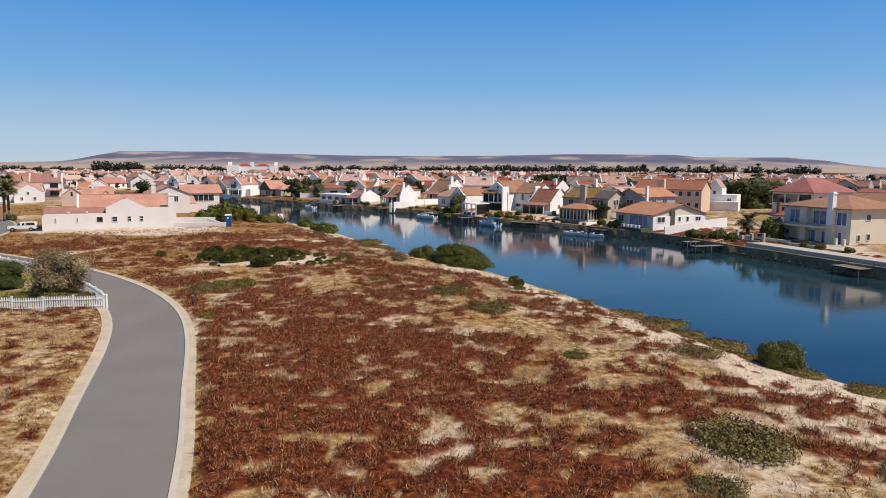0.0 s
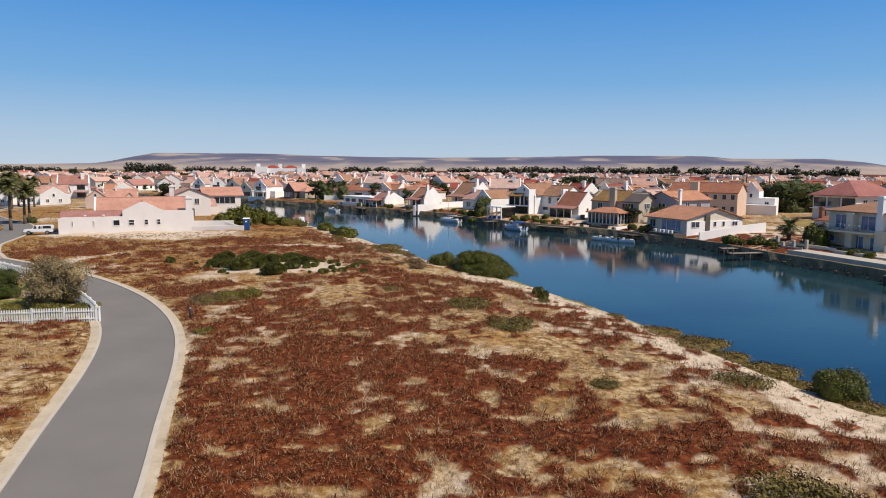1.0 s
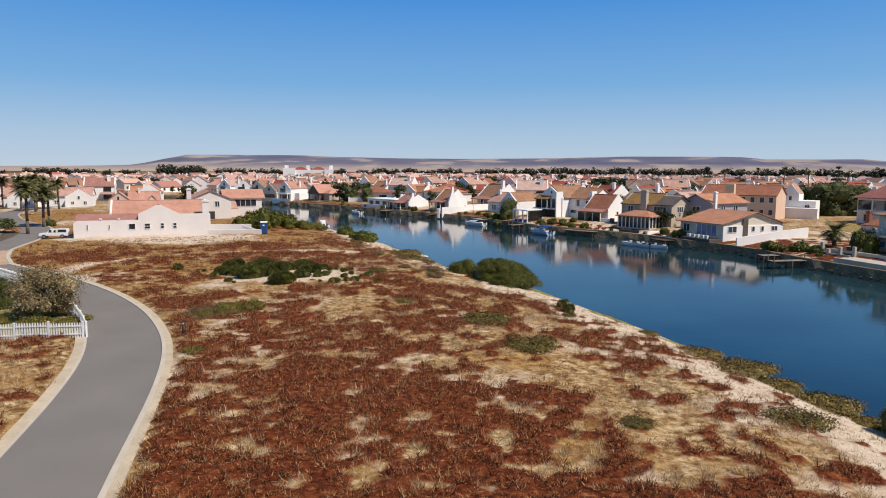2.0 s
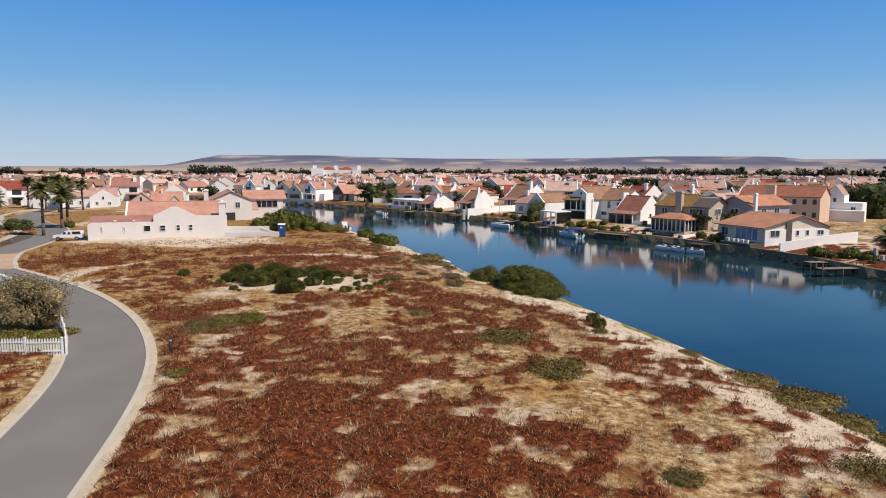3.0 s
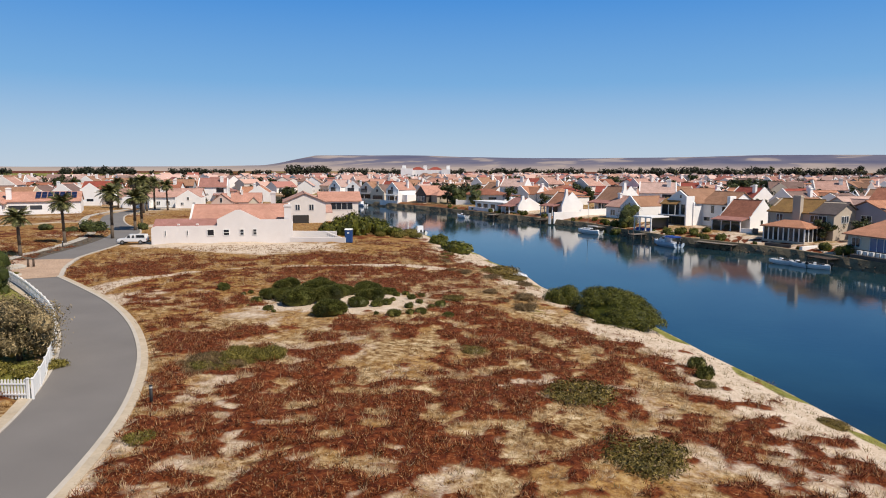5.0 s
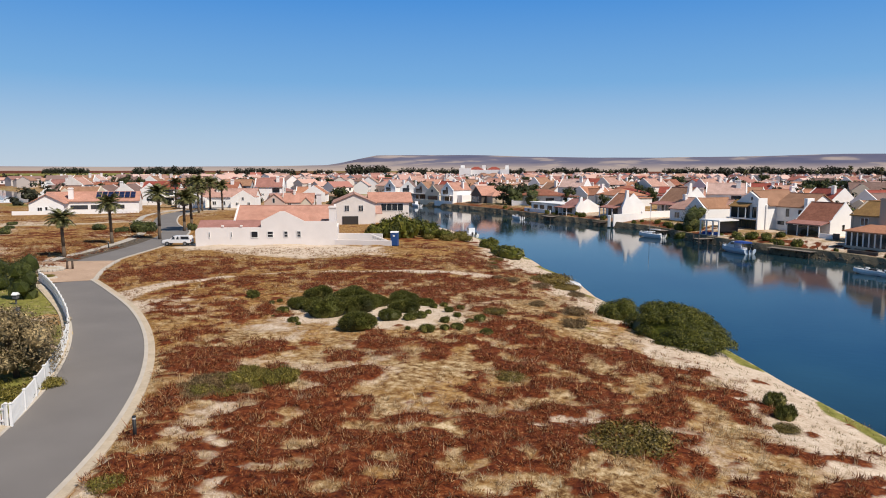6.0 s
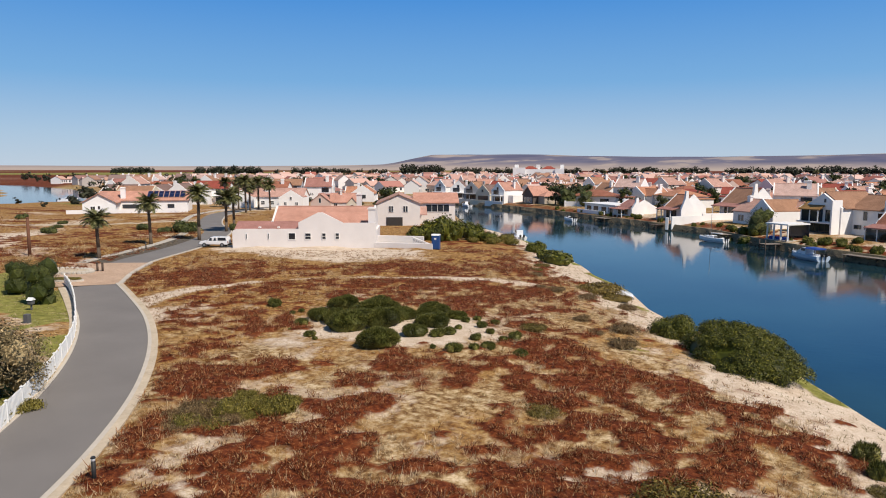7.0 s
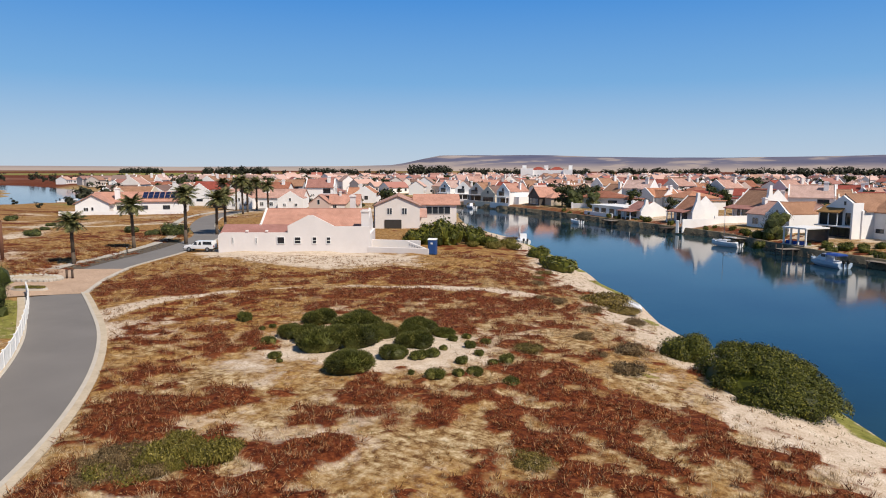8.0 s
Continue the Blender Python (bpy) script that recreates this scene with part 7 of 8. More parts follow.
TREE_CLUMPS = [(31, 300, 1.5), (34, 306, 1.6), (38, 298, 1.5), (42, 304, 1.6), (46, 300, 1.5), (50, 310, 1.4), (54, 262, 1.1), (47, 236, 0.9), (52, 240, 1.0), (60, 285, 1.2), (100, 330, 1.5), (107, 334, 1.5), (112, 330, 1.4), (88, 300, 1.3)]


def scatter_trees():
    rng = np.random.RandomState(5)
    # those that stand out along the far bank
    for x, y, s in [(-66.9, 255.3, 1.25), (-63, 262, 1.1), (-60.5, 268, 1.2), (-71, 268, 1.0), (30.8, 152.6, 0.65), (36, 152, 0.7), (33, 156, 0.8), (79, 206, 1.3), (84, 203, 1.35), (88, 210, 1.4), (75, 210, 1.2), (82, 214, 1.4), (80, 196.5, 1.2), (85.5, 197.5, 1.2), (78, 202, 1.3)] + TREE_CLUMPS:
        tree(TREES[int(rng.randint(4))], x, y, s, "dark green tree beside the canal houses", "bank trees", 0.95)
    tree(BUSHY_TREE, -2.4, 181.0, 0.72, "broad bushy olive-green tree on the canal bank", "bank trees")
    for x, y, k in [(79, 201, 1.25), (84, 204, 1.3), (75.5, 205, 1.1), (82, 197, 1.1), (88, 200, 1.2), (-62, 252, 0.8), (-55, 249, 0.75)]:
        tree(BUSHY_TREE, x, y, k, "broad bushy green tree between the canal houses", "bank trees", 1.0)
    n = 0
    T = np.array(TOWN)
    while n < 262:
        x, y = rng.uniform(-420, 260), rng.uniform(150, 520)
        p = np.array([[x, y]])
        if math.hypot(x, y) > 560 or np.min(np.hypot(*(T - p).T)) < 6.8 or inside(p, canal)[0] or inside(p, np.array(SIDE_CANAL, float))[0] or line_dist(p, np.array(SIDE_CANAL, float), True)[0] < 20:
            continue
        if min(line_dist(p, near_line)[0], line_dist(p, far_line)[0]) < 14 or line_dist(p, ROAD_ON)[0] < 8:
            continue
        if any(math.hypot(x - a, y - b) < c for a, b, c in TOWN_KEEP_OUT):
            continue
        if x < -120 and y < 230 and rng.rand() < 0.8:
            continue
        tree(TREES[int(rng.randint(4))], x, y, 0.6 + 0.75 * rng.rand() ** 1.5, "dark green tree between the houses of the town", "town trees", 0.8 + 0.4 * rng.rand(), z=0.3)
        n += 1


scatter_trees()


def far_woods():
    """Belts of gum trees beyond the town, one mass."""
    rng = np.random.RandomState(8)
    V, F, o = [], [], 0
    belts = [(-33.5, -31, 1500, 7), (-29.6, -26.4, 1250, 13), (-26, -15, 1350, 9), (-14, -8, 1400, 10), (-8, 2, 1350, 11), (2, 12, 1250, 11), (12, 27, 1150, 11), (-46, -41, 1500, 11), (-52, -49, 1700, 9), (-40, -34, 1500, 9)]
    for a0, a1, r, hg in belts:
        m = int((a1 - a0) * r / 57.3 / 1.9)
        for i in range(m):
            a, rr = radians(a0 + (a1 - a0) * (i + rng.rand()) / m), r + rng.uniform(-50, 50)
            if rng.rand() < 0.05 or math.sin(a * 83 + 2 * math.sin(a * 31)) < -0.93:
                continue
            s = hg * (0.6 + 0.25 * rng.rand() ** 1.5 + 0.22 * (0.5 + 0.5 * math.sin(a * 190 + 3 * math.sin(a * 67))))
            lobes = [(rng.uniform(-.35, .35) * s, rng.uniform(-.35, .35) * s, s * (0.2 + 0.32 * k + 0.1 * rng.rand()), s * 0.45, s * 0.45, s * 0.34) for k in range(4)]
            v, f = leaf_cloud(rng, lobes, 40, s * 0.22)
            V.append(v + np.array([math.sin(a) * rr, 20 + math.cos(a) * rr, 0]))
            F.append(f + o)
            o += len(v)
            cv, cf = core_of(lobes[:3], 0.8, 1)
            V.append(np.array(cv) + np.array([math.sin(a) * rr, 20 + math.cos(a) * rr, 0]))
            F += [np.array(cf) + o]
            o += len(cv)
    faces = [list(map(int, f)) for blk in F for f in blk]
    me = mesh_of("far_woods", np.vstack(V), faces, [LEAF_FAR])
    tagged(new("far_woods", me), "dark belts of gum trees beyond the town", "woods", kind="stuff")


far_woods()


def far_trees():
    """Trees among the far houses, one mass."""
    rng = np.random.RandomState(19)
    V, F, o = [], [], 0
    A, R = np.radians(rng.uniform(-60, 36, 2300)), rng.uniform(240, 900, 2300)
    P = np.stack([np.sin(A) * R, 20 + np.cos(A) * R], 1)
    side = np.array(SIDE_CANAL, float)
    ok = ~inside(P, canal) & ~inside(P, side) & (np.minimum(line_dist(P, near_line), line_dist(P, far_line)) > 22) & (line_dist(P, ROAD_ON) > 9) & (line_dist(P, side, True) > 20)
    ok &= np.min(np.hypot(P[:, None, 0] - np.array(TOWN)[None, :, 0], P[:, None, 1] - np.array(TOWN)[None, :, 1]), 1) > 7
    for qx, qy, qr in TOWN_KEEP_OUT:
        ok &= np.hypot(P[:, 0] - qx, P[:, 1] - qy) > qr
    for x, y in P[ok]:
        s = 1.6 + 3.6 * rng.rand() ** 2.2
        lobes = [(rng.uniform(-.45, .45) * s, rng.uniform(-.45, .45) * s, s * (0.12 + 0.3 * k + 0.1 * rng.rand()), s * 0.45, s * 0.45, s * 0.34) for k in range(4)]
        v, f = leaf_cloud(rng, lobes, 45, s * 0.22)
        cv, cf = core_of(lobes[:3], 0.8, 1)
        for vv, ff in ((v, f), (cv, cf)):
            V.append(np.array(vv) + (x, y, 0.2))
            F.extend((np.asarray(ff) + o).tolist())
            o += len(vv)
    tagged(new("far_trees", mesh_of("far_trees", np.vstack(V), F, [LEAF_FAR])), "dark trees among the far houses of the town", "trees", kind="stuff")


far_trees()


# Palms: ringed trunk, skirt of dead fronds, fan of leaves.
def frond(bm, mi, L, up, a, w, rng, droop=1.2):
    steps = 6
    pts = []
    p, el = Vector((0, 0, 0)), up
    for i in range(steps + 1):
        pts.append(p.copy())
        p = p + Vector((math.cos(a) * math.cos(el), math.sin(a) * math.cos(el), math.sin(el))) * (L / steps)
        el -= droop / steps
    side = Vector((-math.sin(a), math.cos(a), 0))
    for i in range(steps):
        for k in range(3):
            q = pts[i].lerp(pts[i + 1], k / 3)
            d = (pts[i + 1] - pts[i]).normalized()
            ww = w * math.sin(math.pi * min((i + k / 3) / steps + 0.16, 1)) * (0.8 + 0.4 * rng.rand())
            for s in (-1, 1):
                tip = q + side * s * ww + d * ww * 0.7 - Vector((0, 0, ww * 0.35))
                f = bm.faces.new([bm.verts.new(q - d * 0.05), bm.verts.new(q + d * 0.10), bm.verts.new(tip)])
                f.material_index = mi


def palm_mesh(seed, hgt, L, n=34, thick=0.2):
    rng = np.random.RandomState(seed)
    bm = bmesh.new()
    lean = rng.uniform(-0.05, 0.05)
    rod(bm, (0, 0, -0.3), (lean * hgt * 0.3, 0, hgt * 0.3), thick * 1.3, thick * 1.05, 10)
    rod(bm, (lean * hgt * 0.3, 0, hgt * 0.3), (lean * hgt, 0, hgt + 0.15), thick * 1.05, thick * 0.9, 10)
    for i in range(26):
        a, u = i * 2.4, 0.25 + 0.75 * i / 26
        c = Vector((lean * hgt * u, 0, hgt * u))
        out = Vector((math.cos(a), math.sin(a), 0))
        rod(bm, c + out * thick * 0.9, c + out * thick * 1.35 + Vector((0, 0, 0.22)), 0.04, 0.015, 4)
    tr = bpy.data.meshes.new("trunk")
    bm.to_mesh(tr)
    bm.free()
    tr.materials.append(TRUNK)
    bm = bmesh.new()
    for i in range(n):
        frond(bm, 0, L * (0.8 + 0.35 * rng.rand()), rng.uniform(-0.35, 1.35), i * 2.4 + rng.rand() * 0.4, L * 0.24, rng, rng.uniform(0.9, 1.7))
    bmesh.ops.translate(bm, verts=bm.verts, vec=(lean * hgt, 0, hgt + 0.1))
    cr = bpy.data.meshes.new("fronds")
    bm.to_mesh(cr)
    bm.free()
    cr.materials.append(LEAF_PALM)
    bm = bmesh.new()
    for i in range(16):
        frond(bm, 0, L * 0.6, rng.uniform(-1.2, -0.7), i * 2.4, L * 0.13, rng, 0.5)
    bmesh.ops.translate(bm, verts=bm.verts, vec=(lean * hgt, 0, hgt + 0.05))
    sk = bpy.data.meshes.new("dead_fronds")
    bm.to_mesh(sk)
    bm.free()
    sk.materials.append(TIMBER_GREY)
    return tr, cr, sk


PALMS = [palm_mesh(90 + i, 5.2 + 0.6 * i, 2.6, 56) for i in range(3)]
TALL_PALMS = [palm_mesh(95 + i, 9.0 + i, 1.7, 30, 0.16) for i in range(2)]
BIG_PALM = palm_mesh(99, 2.2, 3.0, 46, 0.3)


def palm(meshes, x, y, s, label, group=""):
    e = thing("palm_tree", x, y, gz(x, y), (x * 41) % 360, label, "palm", group)
    e.scale = (s, s, s)
    for nm, me in zip(("trunk", "fronds", "dead_fronds"), meshes):
        o = new(nm, me)
        o.parent = e
    return e


for i, (x, y, s) in enumerate([(-78.8, 94.0, 1.0), (-86.7, 109.0, 1.1), (-85.0, 117.2, 1.2), (-92.4, 131.0, 1.2), (-94.0, 134.8, 1.15), (-128, 175, 1.3), (-133, 182, 1.25), (-137, 190, 1.3), (-141, 186, 1.2), (-146, 196, 1.25), (-130, 187, 1.2), (-150, 190, 1.15), (-155, 203, 1.2)]):
    palm(PALMS[i % 3], x, y, s, "fan palm with shaggy trunk beside the road", "roadside palms")
palm(BIG_PALM, 49.6, 118.8, 1.0, "squat date palm on the sandy lot")
for i, (a, r, s) in enumerate([(19.4, 330, 1.35), (17.7, 380, 1.2), (15.4, 400, 1.2), (12.3, 420, 1.2), (21.0, 310, 1.2), (8.4, 430, 1.25), (6.4, 440, 1.15), (4.2, 440, 1.1), (2.0, 430, 1.15), (10.2, 440, 1.15), (23.5, 330, 1.1), (-3.0, 440, 1.1), (-7.5, 430, 1.15), (13.7, 390, 1.15), (-12, 420, 1.1)]):
    palm(TALL_PALMS[i % 2], math.sin(radians(a)) * r, math.cos(radians(a)) * r, s, "tall slender palm standing over the town roofs", "tall palms")


def norfolk_pine():
    e = thing("pine_tree", math.sin(radians(22.8)) * 240, math.cos(radians(22.8)) * 240, 0.3, 0, "tall tiered Norfolk pine over the roofs", "tree")
    bm = bmesh.new()
    rod(bm, (0, 0, -0.3), (0, 0, 13.2), 0.3, 0.05, 8)
    part("trunk", bm, TRUNK, e)
    rng = np.random.RandomState(2)
    lobes = []
    for k in range(10):
        z, rr = 2.6 + k * 1.12, 4.2 * (1 - k / 11)
        for i in range(7):
            a = i * 0.9 + k * 0.5
            lobes.append((rr * 0.5 * math.cos(a), rr * 0.5 * math.sin(a), z - 0.1 * rr, rr * 0.5, rr * 0.5, 0.32))
    V, F = leaf_cloud(rng, lobes, 4200, 0.42)
    o = new("crown", mesh_of("crown", V, F, [LEAF_TOWN]))
    o.parent = e


norfolk_pine()


# ---- the scrub of the field: tufts of fine stems, one mass of each kind ----
def tufts(name, P, hgt, spread, blades, mat, label, seed, wide=0.02, upright=0.55, lift=0.0):
    rng = np.random.RandomState(seed)
    n = len(P)
    if not n:
        return
    z = height(P) + lift
    N = n * blades
    base = np.repeat(np.c_[P, z], blades, 0)
    sc = np.repeat(0.55 + 0.9 * rng.rand(n), blades)[:, None]
    d = rng.normal(size=(N, 3))
    d /= np.linalg.norm(d, axis=1)[:, None]
    d[:, 2] = np.abs(d[:, 2])
    size = np.array([spread, spread, hgt])
    root = base + d * size * sc * rng.uniform(0.15, 0.75, (N, 1)) + np.array([0, 0, -0.03])
    lean = d * np.array([0.75, 0.75, 0.6]) + np.array([0, 0, upright]) + 0.42 * rng.normal(size=(N, 3))
    tip = root + lean * hgt * sc * rng.uniform(0.35, 0.75, (N, 1))
    b = rng.rand(N) * 6.283
    w = wide * (0.6 + 0.9 * rng.rand(N))
    sd = np.stack([np.cos(b) * w, np.sin(b) * w, np.zeros(N)], 1)
    V = np.stack([root - sd, root + sd, tip], 1).reshape(-1, 3)
    me = bpy.data.meshes.new(name)
    me.vertices.add(3 * N)
    me.vertices.foreach_set("co", V.ravel().astype(np.float32))
    me.loops.add(3 * N)
    me.loops.foreach_set("vertex_index", np.arange(3 * N, dtype=np.int32))
    me.polygons.add(N)
    me.polygons.foreach_set("loop_start", np.arange(0, 3 * N, 3, dtype=np.int32))
    me.polygons.foreach_set("loop_total", np.full(N, 3, dtype=np.int32))
    me.update(calc_edges=True)
    me.validate()
    me.materials.append(mat)
    tagged(new(name, me), label, "scrub", kind="stuff")


def strew():
    rng = np.random.RandomState(77)
    n = 175000
    P = np.stack([rng.uniform(-100, 34, n), rng.uniform(4, 128, n)], 1)
    Q = np.stack([rng.uniform(-185, -80, 16000), rng.uniform(84, 172, 16000)], 1)
    P = np.vstack([P, Q])
    n = len(P)
    dn = line_dist(P, near_line)
    ok = (~inside(P, canal)) & (dn > 0.8) & (line_dist(P, far_line) > dn)
    rd = np.minimum(line_dist(P, ROAD), line_dist(P, ROAD_ON))
    ok &= rd > 2.95
    house = (np.abs(P[:, 0] + 62) < 16) & (P[:, 1] > 107 + 0.55 * (P[:, 0] + 72))
    ok &= ~house
    # thin out with distance down the field
    P_far = P[:, 0] < -80
    keep = rng.rand(n) < np.interp(P[:, 1], [0, 45, 80, 128], [1.0, 0.85, 0.55, 0.4])
    P, rd, dn = P[ok & keep], rd[ok & keep], dn[ok & keep]
    c = cover(P)
    u = rng.rand(len(P))
    n3 = fbm(P, 5.0, 121)
    mott = clumps(P) + 0.12 * (rng.rand(len(P)) - 0.5)
    left = P[:, 0] < np.interp(P[:, 1], ROAD[:, 1], ROAD[:, 0])
    garden = left & (P[:, 1] > 50 + (P[:, 0] + 30) * 0.25) & (P[:, 0] > -78) & (P[:, 1] < 84)
    dens = np.clip(c[:, 0], 0, 0.85)
    red = ~garden & (dens > 0.06) & (mott < 0.235 + 0.56 * dens)
    west = np.clip((-22 - P[:, 0]) / 14, 0, 1) * (P[:, 1] > 55)
    rust = ~red & ~garden & (dn > 5) & (((n3 > 0.58 - 0.16 * west) & (u < 0.34 + 0.3 * west)) | ((rd < 4.4) & (P[:, 1] < 70) & (u < 0.55)))
    rest = ~red & ~rust
    tall = rest & ~garden & (dens > 0.16) & (mott > 0.40 + 0.12 * rng.rand(len(P))) & (rng.rand(len(P)) < 0.6)
    tall |= red & (rng.rand(len(P)) < np.where(P[:, 1] < 62, 0.17, 0.08))
    low = rest & ~tall & (rng.rand(len(P)) < np.where((P[:, 0] > -20) & (P[:, 1] < 75), 0.28, 0.06) + 0.4 * c[:, 1]) & ((dn > 4) | (rng.rand(len(P)) < 0.5))
    olive = rest & ~tall & ~low & (rng.rand(len(P)) < 0.08 + 0.35 * c[:, 2])
    olive |= rest & ~tall & ~low & (dn < 12) & (rng.rand(len(P)) < 0.3)
    tufts("red_scrub", P[red], 0.27, 0.31, 32, TUFT_RED, "dark red-brown low scrub covering the field", 1, 0.017, 0.14, RISE * cushion(P[red], c[red, 0]))
    tufts("rust_scrub", P[rust], 0.2, 0.26, 20, TUFT_RUST, "rust-orange low scrub among the grass", 2, 0.014, 0.25)
    tufts("pale_grass", P[tall], 0.30, 0.26, 24, TUFT_STRAW, "bleached grass heads among the red scrub", 5, 0.009)
    tufts("dry_grass", P[low], 0.13, 0.22, 10, TUFT_STRAW, "bleached dry grass tufts on sand", 3, 0.011)
    tufts("green_grass", P[olive], 0.14, 0.22, 12, TUFT_OLIVE, "sparse olive-green grass tufts", 4, 0.012)


strew()

# ---- things ----
def build_fence(name, pts, label):
    """White picket fence: posts, two rails a bay, pickets."""
    line = smoothline(pts, 0.165)
    f = thing(name, line[0, 0], line[0, 1], 0.4, 0, label, "fence", "picket fences")
    o = Vector((line[0, 0], line[0, 1], 0.4))
    bm = bmesh.new()
    box(bm, -0.045, 0.045, -0.014, 0.014, 0.04, 1.02)
    v = [bm.verts.new(p) for p in ((-0.045, -0.014, 1.02), (0.045, -0.014, 1.02), (0, -0.014, 1.1), (-0.045, 0.014, 1.02), (0.045, 0.014, 1.02), (0, 0.014, 1.1))]
    for q in ((0, 1, 2), (5, 4, 3), (1, 4, 5, 2), (3, 0, 2, 5)):
        bm.faces.new([v[i] for i in q])
    pk = bpy.data.meshes.new("picket")
    bm.to_mesh(pk)
    bm.free()
    pk.materials.append(TRIM_WHITE)
    bm = bmesh.new()
    box(bm, -0.06, 0.06, -0.06, 0.06, -0.4, 1.1)
    box(bm, -0.08, 0.08, -0.08, 0.08, 1.1, 1.13)
    box(bm, -0.04, 0.04, -0.04, 0.04, 1.13, 1.17)
    ps = bpy.data.meshes.new("post")
    bm.to_mesh(ps)
    bm.free()
    ps.materials.append(TRIM_WHITE)
    t = np.gradient(line, axis=0)
    for i, (x, y) in enumerate(line):
        a = math.degrees(math.atan2(t[i, 1], t[i, 0]))
        ob = new("post" if i % 13 == 0 else "picket", ps if i % 13 == 0 else pk)
        ob.parent = f
        z = max(gz(x, y), 0.38) if i % 13 == 0 else z
        ob.matrix_basis = pose(x - o.x, y - o.y, z - o.z, 0, 0, a)
        if i % 13 == 0 and i + 13 < len(line):
            n = line[i + 13] - line[i]
            for zz in (0.25, 0.8):
                bm = bmesh.new()
                L = float(np.hypot(*n))
                box(bm, 0, L, 0.016, 0.05, zz, zz + 0.08)
                r = part("rail", bm, TRIM_WHITE, f)
                r.matrix_basis = pose(x - o.x, y - o.y, z - o.z, 0, 0, math.degrees(math.atan2(n[1], n[0])))


build_fence("picket_fence", [(-27.7, 49.7), (-30.6, 53.2), (-36.2, 59.2), (-43.2, 65.4), (-52.4, 71.9), (-59.9, 76.7), (-64.5, 79.3)], "white picket fence curving along the road")
build_fence("picket_fence", [(-27.9, 49.6), (-31.5, 48.5), (-35.2, 47.5), (-43, 45), (-52, 42)], "white picket fence across the sandy plot")


def build_bollard(x, y, group="path bollards"):
    b = thing("bollard_light", x, y, gz(x, y), 0, "black post light with white cap beside the kerb", "bollard", group)
    bm = bmesh.new()
    rod(bm, (0, 0, -0.2), (0, 0, 0.86), 0.085, 0.08, 12)
    part("post", bm, BLACK, b)
    bm = bmesh.new()
    rod(bm, (0, 0, 0.86), (0, 0, 0.97), 0.075, 0.075, 12)
    part("lens", bm, TRIM_WHITE, b)
    bm = bmesh.new()
    rod(bm, (0, 0, 0.97), (0, 0, 1.03), 0.1, 0.07, 12)
    part("cap", bm, BLACK, b)


build_bollard(-21.25, 50.75)
build_bollard(-82.5, 104.5)


def build_loo():
    t = thing("portable_toilet", -44.7, 124.9, gz(-44.7, 124.9), 15, "blue plastic portable toilet with pale roof", "toilet")
    block(t, "cabin", -0.56, 0.56, -0.56, 0.56, 0.05, 2.1, BLUE_PLASTIC)
    block(t, "skid", -0.6, 0.6, -0.6, 0.6, -0.1, 0.06, BLACK)
    block(t, "door", -0.42, 0.42, -0.6, -0.55, 0.15, 2.0, BLUE_PLASTIC)
    bm = bmesh.new()
    prism(bm, [(-0.6, 2.1), (0.6, 2.1), (0.45, 2.28), (-0.45, 2.28)], -0.6, 0.6, "x")
    part("roof", bm, TRIM_WHITE, t, "pale translucent roof")
    block(t, "sign", -0.16, 0.16, -0.62, -0.6, 1.5, 1.75, TRIM_WHITE)


build_loo()


